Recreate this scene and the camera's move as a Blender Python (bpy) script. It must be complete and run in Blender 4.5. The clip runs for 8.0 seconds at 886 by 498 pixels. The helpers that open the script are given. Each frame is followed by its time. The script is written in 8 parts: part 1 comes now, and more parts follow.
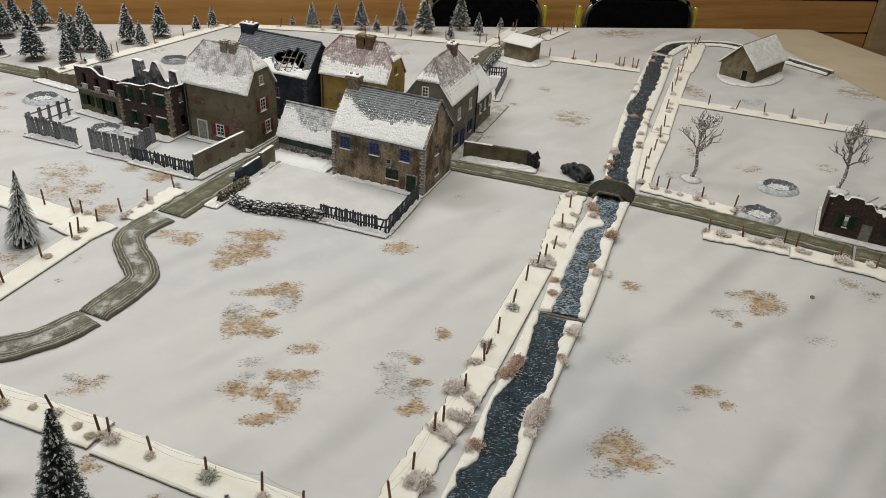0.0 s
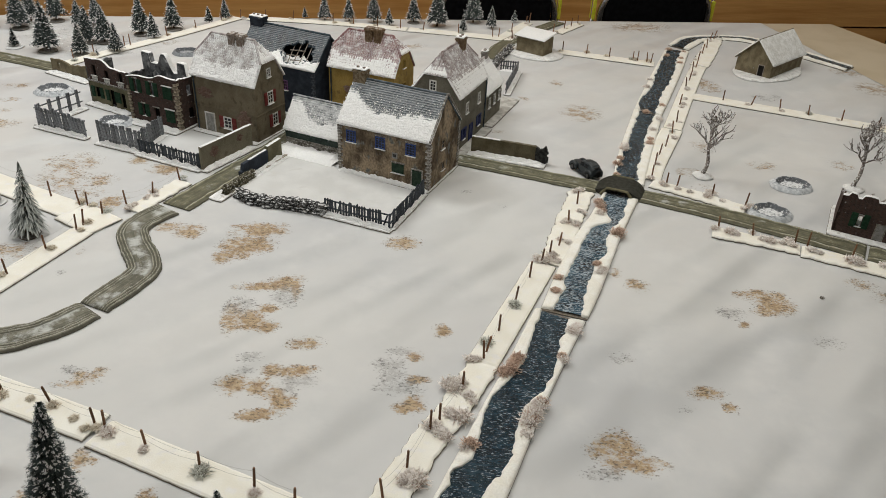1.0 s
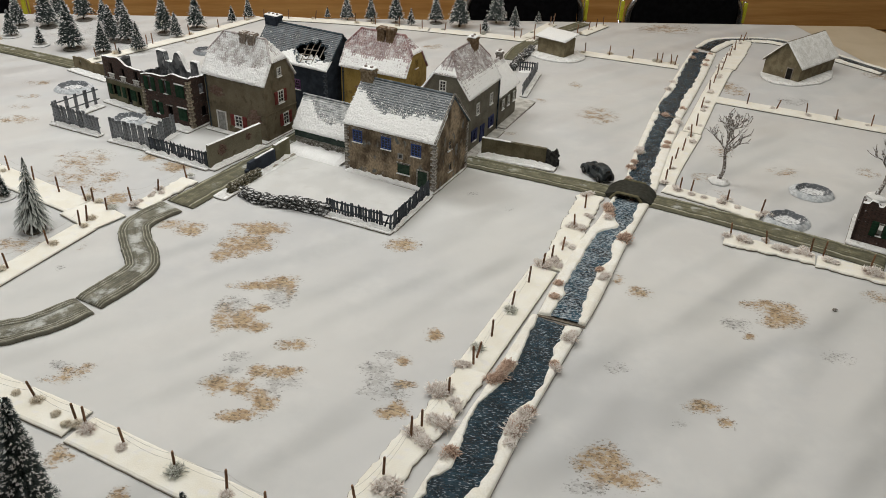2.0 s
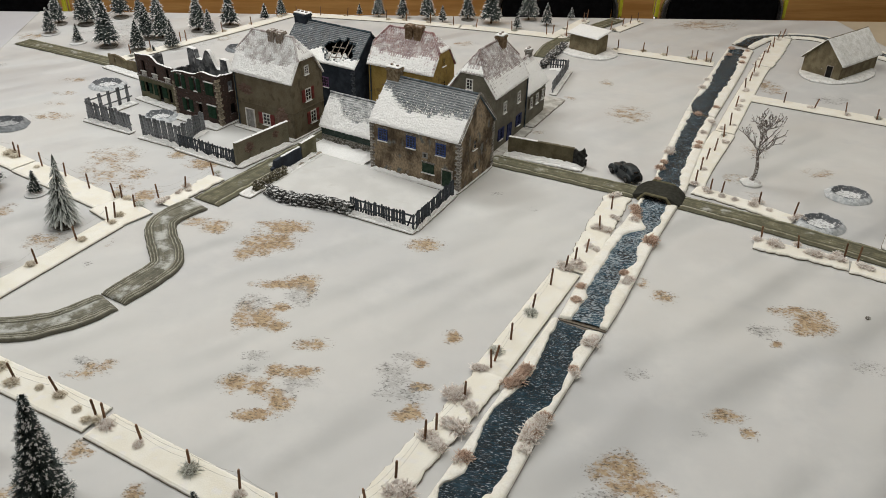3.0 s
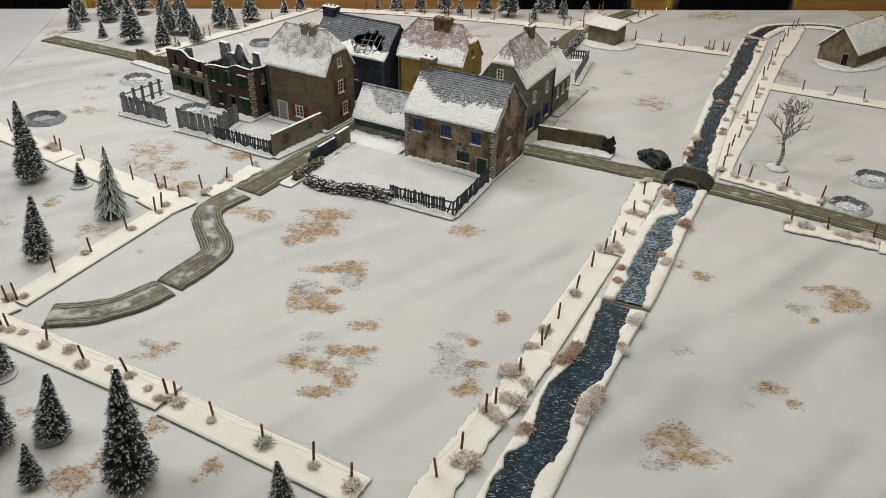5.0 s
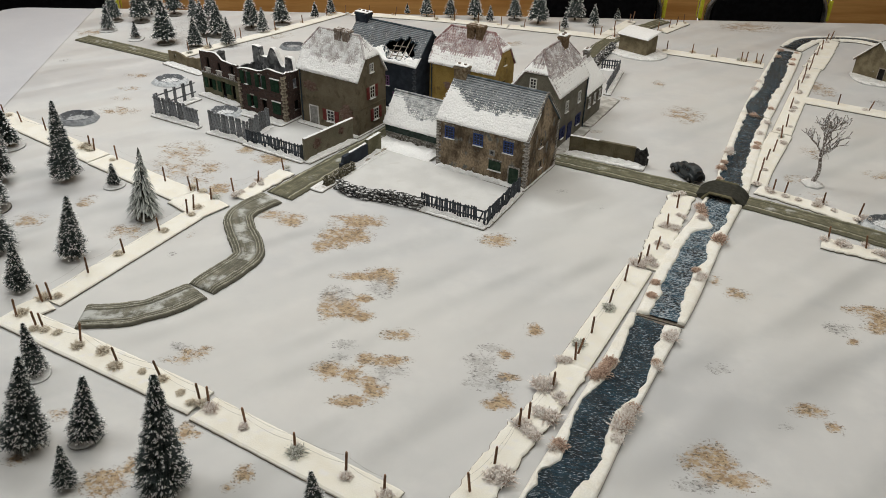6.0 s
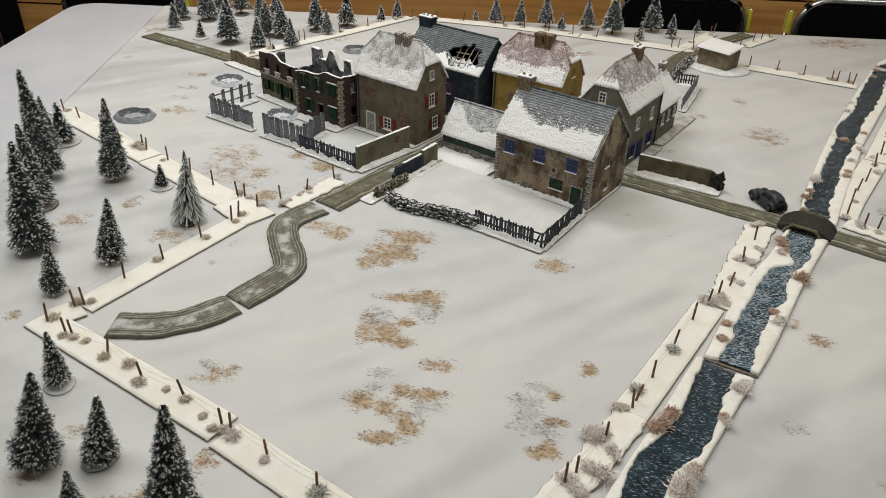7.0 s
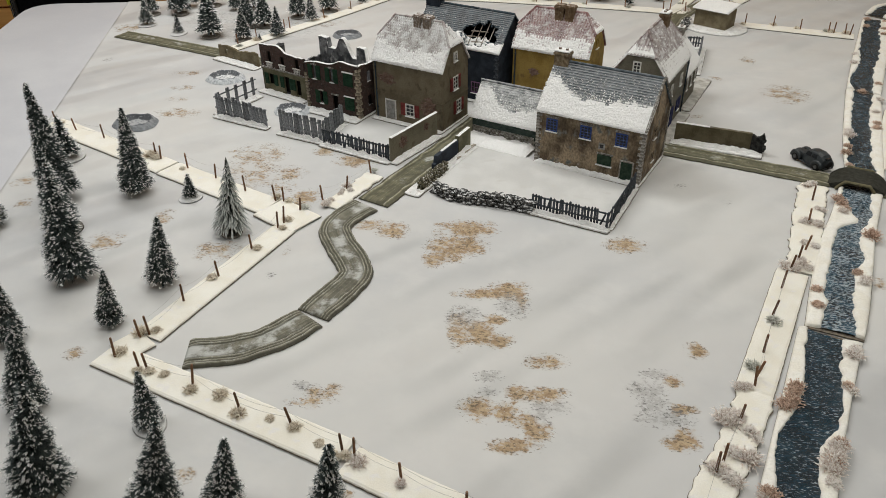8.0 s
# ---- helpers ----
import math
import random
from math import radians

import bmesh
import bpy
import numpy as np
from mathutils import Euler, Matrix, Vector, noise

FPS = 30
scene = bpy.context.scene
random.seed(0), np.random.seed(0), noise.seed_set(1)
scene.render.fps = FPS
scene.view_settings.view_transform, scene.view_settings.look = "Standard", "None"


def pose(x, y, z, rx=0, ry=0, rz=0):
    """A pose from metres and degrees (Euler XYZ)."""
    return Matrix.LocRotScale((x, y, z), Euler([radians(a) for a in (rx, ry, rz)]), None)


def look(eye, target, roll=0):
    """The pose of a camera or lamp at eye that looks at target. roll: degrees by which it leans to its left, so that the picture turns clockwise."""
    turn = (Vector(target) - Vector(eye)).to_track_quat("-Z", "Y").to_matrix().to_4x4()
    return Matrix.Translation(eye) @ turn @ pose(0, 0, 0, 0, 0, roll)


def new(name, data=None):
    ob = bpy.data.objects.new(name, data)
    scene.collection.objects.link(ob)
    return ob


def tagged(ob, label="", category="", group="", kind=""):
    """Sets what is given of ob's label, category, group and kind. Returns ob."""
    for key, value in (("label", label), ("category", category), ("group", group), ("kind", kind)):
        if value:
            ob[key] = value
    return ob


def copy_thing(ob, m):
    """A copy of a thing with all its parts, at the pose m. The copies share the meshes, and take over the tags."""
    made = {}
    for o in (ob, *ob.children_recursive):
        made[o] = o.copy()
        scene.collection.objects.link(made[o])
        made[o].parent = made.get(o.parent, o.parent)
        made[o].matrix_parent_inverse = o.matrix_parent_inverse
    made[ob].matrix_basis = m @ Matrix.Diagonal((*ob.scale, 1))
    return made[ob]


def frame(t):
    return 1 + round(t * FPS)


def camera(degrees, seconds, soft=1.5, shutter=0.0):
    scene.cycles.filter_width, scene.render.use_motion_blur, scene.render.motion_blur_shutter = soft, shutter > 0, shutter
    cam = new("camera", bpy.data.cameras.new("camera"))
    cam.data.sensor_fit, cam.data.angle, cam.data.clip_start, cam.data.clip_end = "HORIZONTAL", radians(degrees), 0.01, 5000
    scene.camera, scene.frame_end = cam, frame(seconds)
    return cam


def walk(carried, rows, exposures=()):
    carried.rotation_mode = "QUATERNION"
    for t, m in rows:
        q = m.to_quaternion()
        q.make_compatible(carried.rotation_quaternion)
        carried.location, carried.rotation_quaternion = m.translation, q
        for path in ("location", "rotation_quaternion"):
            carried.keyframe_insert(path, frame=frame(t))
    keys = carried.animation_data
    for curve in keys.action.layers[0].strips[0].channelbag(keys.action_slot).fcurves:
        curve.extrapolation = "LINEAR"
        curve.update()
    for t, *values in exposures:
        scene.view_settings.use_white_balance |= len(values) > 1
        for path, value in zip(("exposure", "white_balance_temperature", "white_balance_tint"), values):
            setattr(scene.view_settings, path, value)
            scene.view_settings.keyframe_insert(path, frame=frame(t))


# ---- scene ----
cam = camera(60.9, 8.0, 0.7)

PATH = [
    (0, (-0.141, -0.915, 0.647), (-0.153, 0.801, -0.38), 3.2),
    (0.5, (-0.13, -0.907, 0.646), (-0.153, 0.803, -0.392), 3.3),
    (1, (-0.118, -0.903, 0.645), (-0.176, 0.802, -0.398), 3.0),
    (1.5, (-0.088, -0.891, 0.644), (-0.189, 0.812, -0.401), 2.4),
    (2.8, (-0.038, -0.868, 0.629), (-0.278, 0.826, -0.41), 1.8),
    (3, (-0.039, -0.866, 0.642), (-0.288, 0.814, -0.415), 1.4),
    (3.5, (-0.045, -0.868, 0.638), (-0.286, 0.805, -0.432), 1.1),
    (4, (-0.042, -0.876, 0.639), (-0.271, 0.799, -0.431), 1.0),
    (4.5, (-0.055, -0.893, 0.639), (-0.291, 0.781, -0.43), 1.1),
    (5, (-0.104, -0.915, 0.644), (-0.345, 0.76, -0.422), 0.9),
    (5.2, (-0.131, -0.926, 0.644), (-0.369, 0.75, -0.421), 0.8),
    (6.3, (-0.129, -0.88, 0.648), (-0.457, 0.792, -0.4), 1.8),
    (6.5, (-0.129, -0.849, 0.636), (-0.493, 0.82, -0.404), 1.9),
    (7, (-0.13, -0.825, 0.627), (-0.577, 0.818, -0.424), 1.6),
    (7.5, (-0.22, -0.819, 0.62), (-0.652, 0.806, -0.463), -0.2),
    (8, (-0.324, -0.814, 0.62), (-0.617, 0.829, -0.482), -0.8),
]
walk(cam, [(t, look(eye, target, roll)) for t, eye, target, roll in PATH], [(0, -0.02), (5.2, -0.01), (7, -0.03), (8, -0.08)])

# ---- world and light ----
world = bpy.data.worlds.new("hall")
scene.world = world
world.use_nodes = True
world.node_tree.nodes["Background"].inputs[0].default_value = (0.8, 0.85, 1.0, 1)
world.node_tree.nodes["Background"].inputs[1].default_value = 0.04
CEIL = 1.75
FLOOR = -0.74
COOL, WARM = (0.975, 0.985, 0.962), (1.0, 0.98, 0.905)
# ceiling panels out of view; the far-right one stands there to brighten the wall
LAMPS = [(-1.3, -0.4, 9.2, COOL), (-1.35, 1.0, 19.0, COOL), (-0.1, -0.2, 7.6, WARM), (-0.1, 0.9, 8.3, WARM), (1.05, -0.2, 3.5, WARM), (1.5, 1.5, 7.9, WARM)]
for lx, ly, watts, tint in LAMPS:
    ld = bpy.data.lights.new("panel_light", "AREA")
    ld.shape, ld.size, ld.size_y, ld.energy, ld.color = "RECTANGLE", 1.1, 0.5, watts, tint
    lo = new("panel_light", ld)
    lo.matrix_world = pose(lx, ly, CEIL - 0.03)

# ---- mesh and part helpers ----
rnd = random.Random(7)


class MB:
    """Collects vertices, faces and one value per vertex."""

    def __init__(self):
        self.v, self.f, self.a, self.weld = [], [], [], False

    def add(self, verts, faces, vals=None):
        n = len(self.v)
        self.v += [tuple(p) for p in verts]
        self.a += list(vals) if vals else [0.0] * len(verts)
        self.f += [tuple(i + n for i in q) for q in faces]

    def box(self, x0, x1, y0, y1, z0, z1, m=None):
        p = [Vector(c) for c in ((x0, y0, z0), (x1, y0, z0), (x1, y1, z0), (x0, y1, z0), (x0, y0, z1), (x1, y0, z1), (x1, y1, z1), (x0, y1, z1))]
        if m:
            p = [m @ c for c in p]
        self.add(p, [(3, 2, 1, 0), (4, 5, 6, 7), (0, 1, 5, 4), (1, 2, 6, 5), (2, 3, 7, 6), (3, 0, 4, 7)])

    def prism(self, poly, z0, z1, inset=0.0, m=None):
        """An upright prism over a polygon (anticlockwise), its top edge drawn in by inset."""
        n = len(poly)
        cx, cy = sum(p[0] for p in poly) / n, sum(p[1] for p in poly) / n
        pts = [Vector((x, y, z0)) for x, y in poly]
        if inset:
            pts += [Vector((x, y, z1 - inset)) for x, y in poly]
        for x, y in poly:
            d = Vector((cx - x, cy - y)).normalized() * inset
            pts.append(Vector((x + d.x, y + d.y, z1)))
        if m:
            pts = [m @ c for c in pts]
        rings = len(pts) // n
        fs = [tuple(range(n - 1, -1, -1)), tuple(range((rings - 1) * n, rings * n))]
        for k in range(rings - 1):
            fs += [(k * n + i, k * n + (i + 1) % n, (k + 1) * n + (i + 1) % n, (k + 1) * n + i) for i in range(n)]
        self.add(pts, fs)

    def lathe(self, prof, n, m=None, jit=0.0):
        pts = []
        for r, z in prof:
            for i in range(n):
                a = 2 * math.pi * i / n
                k = 1 + jit * (noise.noise(Vector((math.cos(a) * 2.3, math.sin(a) * 2.3, r * 60 + z * 40))))
                pts.append(Vector((r * k * math.cos(a), r * k * math.sin(a), z * (1 + jit * 1.5 * noise.noise(Vector((math.cos(a) * 4, math.sin(a) * 4, r * 90)))))))
        if m:
            pts = [m @ c for c in pts]
        fs = [(k * n + i, k * n + (i + 1) % n, (k + 1) * n + (i + 1) % n, (k + 1) * n + i) for k in range(len(prof) - 1) for i in range(n)]
        fs.append(tuple(range(n - 1, -1, -1)))
        fs.append(tuple((len(prof) - 1) * n + i for i in range(n)))
        self.add(pts, fs)

    def tube(self, pts, radii, n=6):
        rings = []
        for k, p in enumerate(pts):
            d = (Vector(pts[min(k + 1, len(pts) - 1)]) - Vector(pts[max(k - 1, 0)])).normalized()
            s = d.cross(Vector((0.31, 0.77, 0.55))).normalized()
            t = d.cross(s)
            rings += [Vector(p) + radii[k] * (math.cos(2 * math.pi * i / n) * s + math.sin(2 * math.pi * i / n) * t) for i in range(n)]
        fs = [(k * n + i, k * n + (i + 1) % n, (k + 1) * n + (i + 1) % n, (k + 1) * n + i) for k in range(len(pts) - 1) for i in range(n)]
        fs += [tuple(range(n - 1, -1, -1)), tuple((len(pts) - 1) * n + i for i in range(n))]
        self.add(rings, fs)

    def mesh(self, name, mat=None, smooth=False):
        me = bpy.data.meshes.new(name)
        me.from_pydata(self.v, [], self.f)
        if self.weld:
            bm = bmesh.new()
            bm.from_mesh(me)
            bmesh.ops.remove_doubles(bm, verts=bm.verts, dist=2e-5)
            bm.to_mesh(me)
            bm.free()
        if any(self.a):
            me.attributes.new("tip", "FLOAT", "POINT").data.foreach_set("value", self.a)
        if mat:
            me.materials.append(mat)
        if smooth:
            me.shade_smooth()
        me.update()
        return me


def thing(name, m, label, category, group="", kind=""):
    ob = new(name)
    ob.empty_display_size = 0.01
    ob.matrix_world = m
    return tagged(ob, label, category, group, kind)


def part(name, mb, mat, parent=None, label="", m=None, smooth=False, bevel=0.0):
    ob = new(name, mb if isinstance(mb, bpy.types.Mesh) else mb.mesh(name, mat, smooth))
    if parent:
        ob.parent = parent
    if m:
        ob.matrix_basis = m
    if bevel:
        b = ob.modifiers.new("bevel", "BEVEL")
        b.width, b.segments, b.limit_method = bevel, 2, "ANGLE"
    return tagged(ob, label)


def solid(name, mb, mat, label, category, m=None, group="", kind="", smooth=False, bevel=0.0):
    return tagged(part(name, mb, mat, None, label, m, smooth, bevel), "", category, group, kind)


# ---- materials ----
def node_material(name):
    mat = bpy.data.materials.new(name)
    mat.use_nodes = True
    nt = mat.node_tree
    return mat, nt, nt.nodes["Principled BSDF"]


def link(nt, a, b):
    nt.links.new(a, b)


def noise_node(nt, scale, detail=4.0, coord="Object", stretch=None, rough=0.55):
    tc = nt.nodes.new("ShaderNodeTexCoord")
    out = tc.outputs[coord]
    if stretch:
        mp = nt.nodes.new("ShaderNodeMapping")
        mp.inputs["Scale"].default_value = stretch
        link(nt, out, mp.inputs["Vector"])
        out = mp.outputs[0]
    n = nt.nodes.new("ShaderNodeTexNoise")
    n.inputs["Scale"].default_value, n.inputs["Detail"].default_value, n.inputs["Roughness"].default_value = scale, detail, rough
    link(nt, out, n.inputs["Vector"])
    return n.outputs["Fac"]


def maths(nt, op, a, b, clamp=False):
    n = nt.nodes.new("ShaderNodeMath")
    n.operation, n.use_clamp = op, clamp
    for i, q in enumerate((a, b)):
        if isinstance(q, (int, float)):
            n.inputs[i].default_value = q
        else:
            link(nt, q, n.inputs[i])
    return n.outputs[0]


def ramp(nt, fac, lo, hi):
    n = nt.nodes.new("ShaderNodeMapRange")
    n.interpolation_type = "SMOOTHSTEP"
    n.inputs["From Min"].default_value, n.inputs["From Max"].default_value = lo, hi
    link(nt, fac, n.inputs["Value"])
    return n.outputs[0]


def mix(nt, fac, a, b):
    n = nt.nodes.new("ShaderNodeMix")
    n.data_type = "RGBA"
    if isinstance(fac, (int, float)):
        n.inputs[0].default_value = fac
    else:
        link(nt, fac, n.inputs[0])
    for i, q in ((6, a), (7, b)):
        if isinstance(q, tuple):
            n.inputs[i].default_value = (*q, 1)
        else:
            link(nt, q, n.inputs[i])
    return n.outputs[2]


def bump(nt, bs, height, strength, distance):
    n = nt.nodes.new("ShaderNodeBump")
    n.inputs["Strength"].default_value, n.inputs["Distance"].default_value = strength, distance
    link(nt, height, n.inputs["Height"])
    link(nt, n.outputs[0], bs.inputs["Normal"])


def attr(nt, name):
    n = nt.nodes.new("ShaderNodeAttribute")
    n.attribute_name = name
    return n.outputs["Fac"]


def upward(nt):
    g = nt.nodes.new("ShaderNodeNewGeometry")
    s = nt.nodes.new("ShaderNodeSeparateXYZ")
    link(nt, g.outputs["Normal"], s.inputs[0])
    return s.outputs["Z"]


def obrand(nt):
    return nt.nodes.new("ShaderNodeObjectInfo").outputs["Random"]


SNOW = (0.86, 0.865, 0.87)


def stuff(name, c1, c2, scale=120.0, rough=0.75, fine=900.0, relief=0.35, dist=0.0006, c3=None, dust=0.0, dust_at=0.55, metal=0.0, vary=0.0, spec=0.2, stretch=None, edge=0.0, grainy=0.5):
    """Two-tone surface with grain, an optional third tone in spots, an optional dusting of snow, and relief."""
    mat, nt, bs = node_material(name)
    big, small = noise_node(nt, scale, 5, stretch=stretch), noise_node(nt, fine, 3, stretch=stretch)
    col = mix(nt, ramp(nt, big, 0.36, 0.64), c1, c2)
    if c3:
        col = mix(nt, ramp(nt, noise_node(nt, scale * 1.7, 4, "Object", (1, 1.3, 0.8)), 0.56, 0.68), col, c3)
    grain = ramp(nt, small, 0.25, 0.8)
    dark = nt.nodes.new("ShaderNodeMix")
    dark.data_type, dark.blend_type = "RGBA", "MULTIPLY"
    dark.inputs[0].default_value = grainy
    link(nt, col, dark.inputs[6])
    gl = mix(nt, grain, (0.45, 0.45, 0.45), (1.25, 1.25, 1.25))
    link(nt, gl, dark.inputs[7])
    col = dark.outputs[2]
    if vary:
        hsv = nt.nodes.new("ShaderNodeHueSaturation")
        link(nt, maths(nt, "ADD", maths(nt, "MULTIPLY", obrand(nt), 2 * vary), 1 - vary), hsv.inputs["Value"])
        link(nt, col, hsv.inputs["Color"])
        col = hsv.outputs[0]
    if dust:
        d = maths(nt, "ADD", noise_node(nt, scale * 1.3, 6), maths(nt, "MULTIPLY", upward(nt), 0.12))
        f = maths(nt, "MULTIPLY", ramp(nt, d, dust_at, dust_at + (0.3 if edge else 0.16)), dust)
        if edge:
            worn = maths(nt, "MULTIPLY", ramp(nt, maths(nt, "ADD", attr(nt, "tip"), maths(nt, "MULTIPLY", small, 0.6)), 0.45, 1.3), edge)
            f = maths(nt, "MAXIMUM", maths(nt, "MULTIPLY", f, ramp(nt, attr(nt, "tip"), -0.6, 0.6)), worn)
        col = mix(nt, f, col, SNOW)
    link(nt, col, bs.inputs["Base Color"])
    bs.inputs["Roughness"].default_value, bs.inputs["Metallic"].default_value = rough, metal
    bs.inputs["Specular IOR Level"].default_value = spec
    bump(nt, bs, maths(nt, "ADD", big, maths(nt, "MULTIPLY", small, 0.7)), relief, dist)
    return mat


snow_mat = stuff("snow_flock", (0.92, 0.92, 0.91), (0.97, 0.97, 0.965), 270, 0.9, 800, 0.85, 0.0022, spec=0.2, grainy=0.1)
fleck_mat = stuff("white_fir_flock", (0.93, 0.93, 0.925), (0.97, 0.97, 0.965), 200, 0.9, 600, 0.05, 0.0002, spec=0.15, grainy=0.05)
foam_mat = stuff("cream_foam", (0.86, 0.826, 0.73), (0.905, 0.885, 0.812), 30, 0.85, 700, 0.5, 0.0009, c3=(0.86, 0.84, 0.8), spec=0.2, grainy=0.12)
bank_mat = stuff("fluffy_cream_snow", (0.87, 0.84, 0.755), (0.92, 0.905, 0.85), 60, 0.9, 420, 0.8, 0.0016, spec=0.2, grainy=0.16)
foam_edge = stuff("brownish_foam_edge", (0.3, 0.27, 0.23), (0.55, 0.5, 0.42), 200, 0.9)
# dark brown for painted shade lines under strips and plates, and for joints
edge_dark = stuff("dark_under_edge", (0.13, 0.11, 0.088), (0.26, 0.225, 0.18), 200, 0.9)
post_mat = stuff("brown_post", (0.16, 0.085, 0.048), (0.25, 0.14, 0.082), 300, 0.8, vary=0.3)
wire_mat = stuff("dull_wire", (0.35, 0.34, 0.32), (0.5, 0.48, 0.45), 300, 0.5, metal=0.6)
stone_wall_mat = stuff("brown_stone_render", (0.1, 0.074, 0.05), (0.42, 0.325, 0.22), 30, 0.85, 300, 1.0, 0.002, c3=(0.2, 0.205, 0.19), dust=0.35, dust_at=0.64, stretch=(1.0, 1.0, 0.7), grainy=0.85)
quoin_mat = stuff("quoin_stone", (0.17, 0.15, 0.13), (0.4, 0.37, 0.325), 260, 0.85, vary=0.35, dust=0.55, dust_at=0.55)
taupe_mat = stuff("taupe_render", (0.15, 0.124, 0.082), (0.2, 0.168, 0.115), 32, 0.8, 500, 0.4, 0.0008, c3=(0.116, 0.095, 0.063), dust=0.15, dust_at=0.7)
garden_wall_mat = stuff("olive_beige_render", (0.2, 0.18, 0.128), (0.245, 0.22, 0.16), 30, 0.8, 500, 0.35, 0.0007, c3=(0.165, 0.147, 0.105), dust=0.15, dust_at=0.68)
quoin_pale = stuff("pale_quoin_stone", (0.21, 0.175, 0.13), (0.42, 0.36, 0.27), 260, 0.85, vary=0.3, dust=0.3, dust_at=0.6)
mossy_mat = stuff("mossy_rubble", (0.06, 0.055, 0.035), (0.2, 0.18, 0.125), 160, 0.9, 700, 0.6, 0.001, vary=0.3, dust=0.5, dust_at=0.62)
grey_wall_mat = stuff("grey_render", (0.122, 0.113, 0.088), (0.178, 0.165, 0.13), 34, 0.8, 600, 0.3, 0.0006, dust=0.2, dust_at=0.68)
navy_mat = stuff("dark_blue_render", (0.022, 0.028, 0.04), (0.04, 0.05, 0.068), 50, 0.8, 600, 0.4, 0.0008, dust=0.12, dust_at=0.68)
ochre_mat = stuff("ochre_render", (0.26, 0.17, 0.045), (0.36, 0.25, 0.075), 30, 0.8, 600, 0.3, 0.0006, c3=(0.2, 0.13, 0.05))
redbrick_mat = stuff("exposed_brick", (0.15, 0.092, 0.072), (0.25, 0.175, 0.14), 300, 0.9, vary=0.3)
pink_mortar = stuff("pinkish_mortar", (0.26, 0.19, 0.15), (0.36, 0.28, 0.23), 260, 0.9)
olive_wall_mat = stuff("olive_render", (0.115, 0.107, 0.064), (0.19, 0.178, 0.115), 40, 0.85, dust=0.2, dust_at=0.66)
char_mat = stuff("charred_inner_wall", (0.045, 0.046, 0.05), (0.17, 0.175, 0.18), 60, 0.9, dust=0.35, dust_at=0.58)
ash_mat = stuff("ash_grey_wall", (0.085, 0.09, 0.098), (0.27, 0.28, 0.295), 70, 0.9, dust=0.6, dust_at=0.55)
slate_mat = stuff("blue_slate", (0.055, 0.074, 0.087), (0.125, 0.15, 0.17), 60, 0.7, 1200, 0.4, 0.0004, dust=0.35, dust_at=0.55, edge=0.34)
dark_slate_mat = stuff("dark_slate", (0.018, 0.029, 0.039), (0.055, 0.08, 0.1), 60, 0.7, 1200, 0.4, 0.0004, dust=0.3, dust_at=0.56, edge=0.26)
pantile_mat = stuff("dusty_red_tile", (0.22, 0.1, 0.1), (0.36, 0.2, 0.19), 60, 0.8, 1200, 0.4, 0.0004, dust=0.8, dust_at=0.46, edge=0.45)
greypantile_mat = stuff("greyish_pink_tile", (0.19, 0.13, 0.125), (0.33, 0.255, 0.24), 60, 0.8, 1200, 0.4, 0.0004, dust=0.85, dust_at=0.45, edge=0.45)
dusty_slate_mat = stuff("snow_dusted_slate", (0.075, 0.09, 0.1), (0.15, 0.17, 0.185), 60, 0.7, 1200, 0.4, 0.0004, dust=0.75, dust_at=0.4, edge=0.6)
brown_chimney = stuff("brown_chimney_brick", (0.13, 0.085, 0.05), (0.23, 0.16, 0.1), 220, 0.9, 700, 0.6, 0.001, dust=0.35, dust_at=0.62)
tan_stone = stuff("tan_chimney_stone", (0.15, 0.11, 0.068), (0.3, 0.235, 0.155), 200, 0.9, 700, 0.6, 0.001, dust=0.45, dust_at=0.6)
low_wall_mat = stuff("dark_olive_render", (0.105, 0.088, 0.052), (0.165, 0.142, 0.09), 40, 0.85, 500, 0.4, 0.001, dust=0.3, dust_at=0.66)
soot_mat = stuff("sooty_masonry", (0.014, 0.014, 0.014), (0.05, 0.05, 0.048), 140, 0.9, 600, 0.7, 0.0012, dust=0.3, dust_at=0.66)
shed_stone = stuff("dusty_grey_rubble", (0.1, 0.092, 0.078), (0.3, 0.28, 0.245), 170, 0.9, 600, 0.9, 0.0016, dust=0.7, dust_at=0.56)
garden_snow = stuff("garden_snow", (0.6, 0.597, 0.586), (0.665, 0.662, 0.65), 16, 0.85, 500, 0.3, 0.0008, c3=(0.6, 0.592, 0.575), grainy=0.06)
dirty_plate = stuff("trodden_grey_plate", (0.42, 0.41, 0.38), (0.62, 0.61, 0.58), 60, 0.9, 600, 0.5, 0.001, c3=(0.36, 0.34, 0.31), grainy=0.2)
navy_quoin = stuff("dark_blue_quoin", (0.03, 0.036, 0.046), (0.085, 0.095, 0.115), 240, 0.85, vary=0.3, dust=0.35, dust_at=0.62)
palepantile_mat = stuff("snowy_pale_tile", (0.27, 0.215, 0.205), (0.42, 0.36, 0.345), 60, 0.8, 1200, 0.4, 0.0004, dust=0.92, dust_at=0.38, edge=0.6)
chimney_mat = stuff("chimney_brick", (0.18, 0.14, 0.115), (0.31, 0.255, 0.21), 220, 0.9, dust=0.6, dust_at=0.55)
shutter_red = stuff("red_shutter", (0.16, 0.03, 0.028), (0.24, 0.055, 0.05), 200, 0.7)
shutter_green = stuff("green_shutter", (0.008, 0.036, 0.018), (0.02, 0.062, 0.033), 200, 0.7)
blue_paint = stuff("blue_paint", (0.02, 0.045, 0.17), (0.055, 0.1, 0.3), 300, 0.6, dust=0.4, dust_at=0.62)
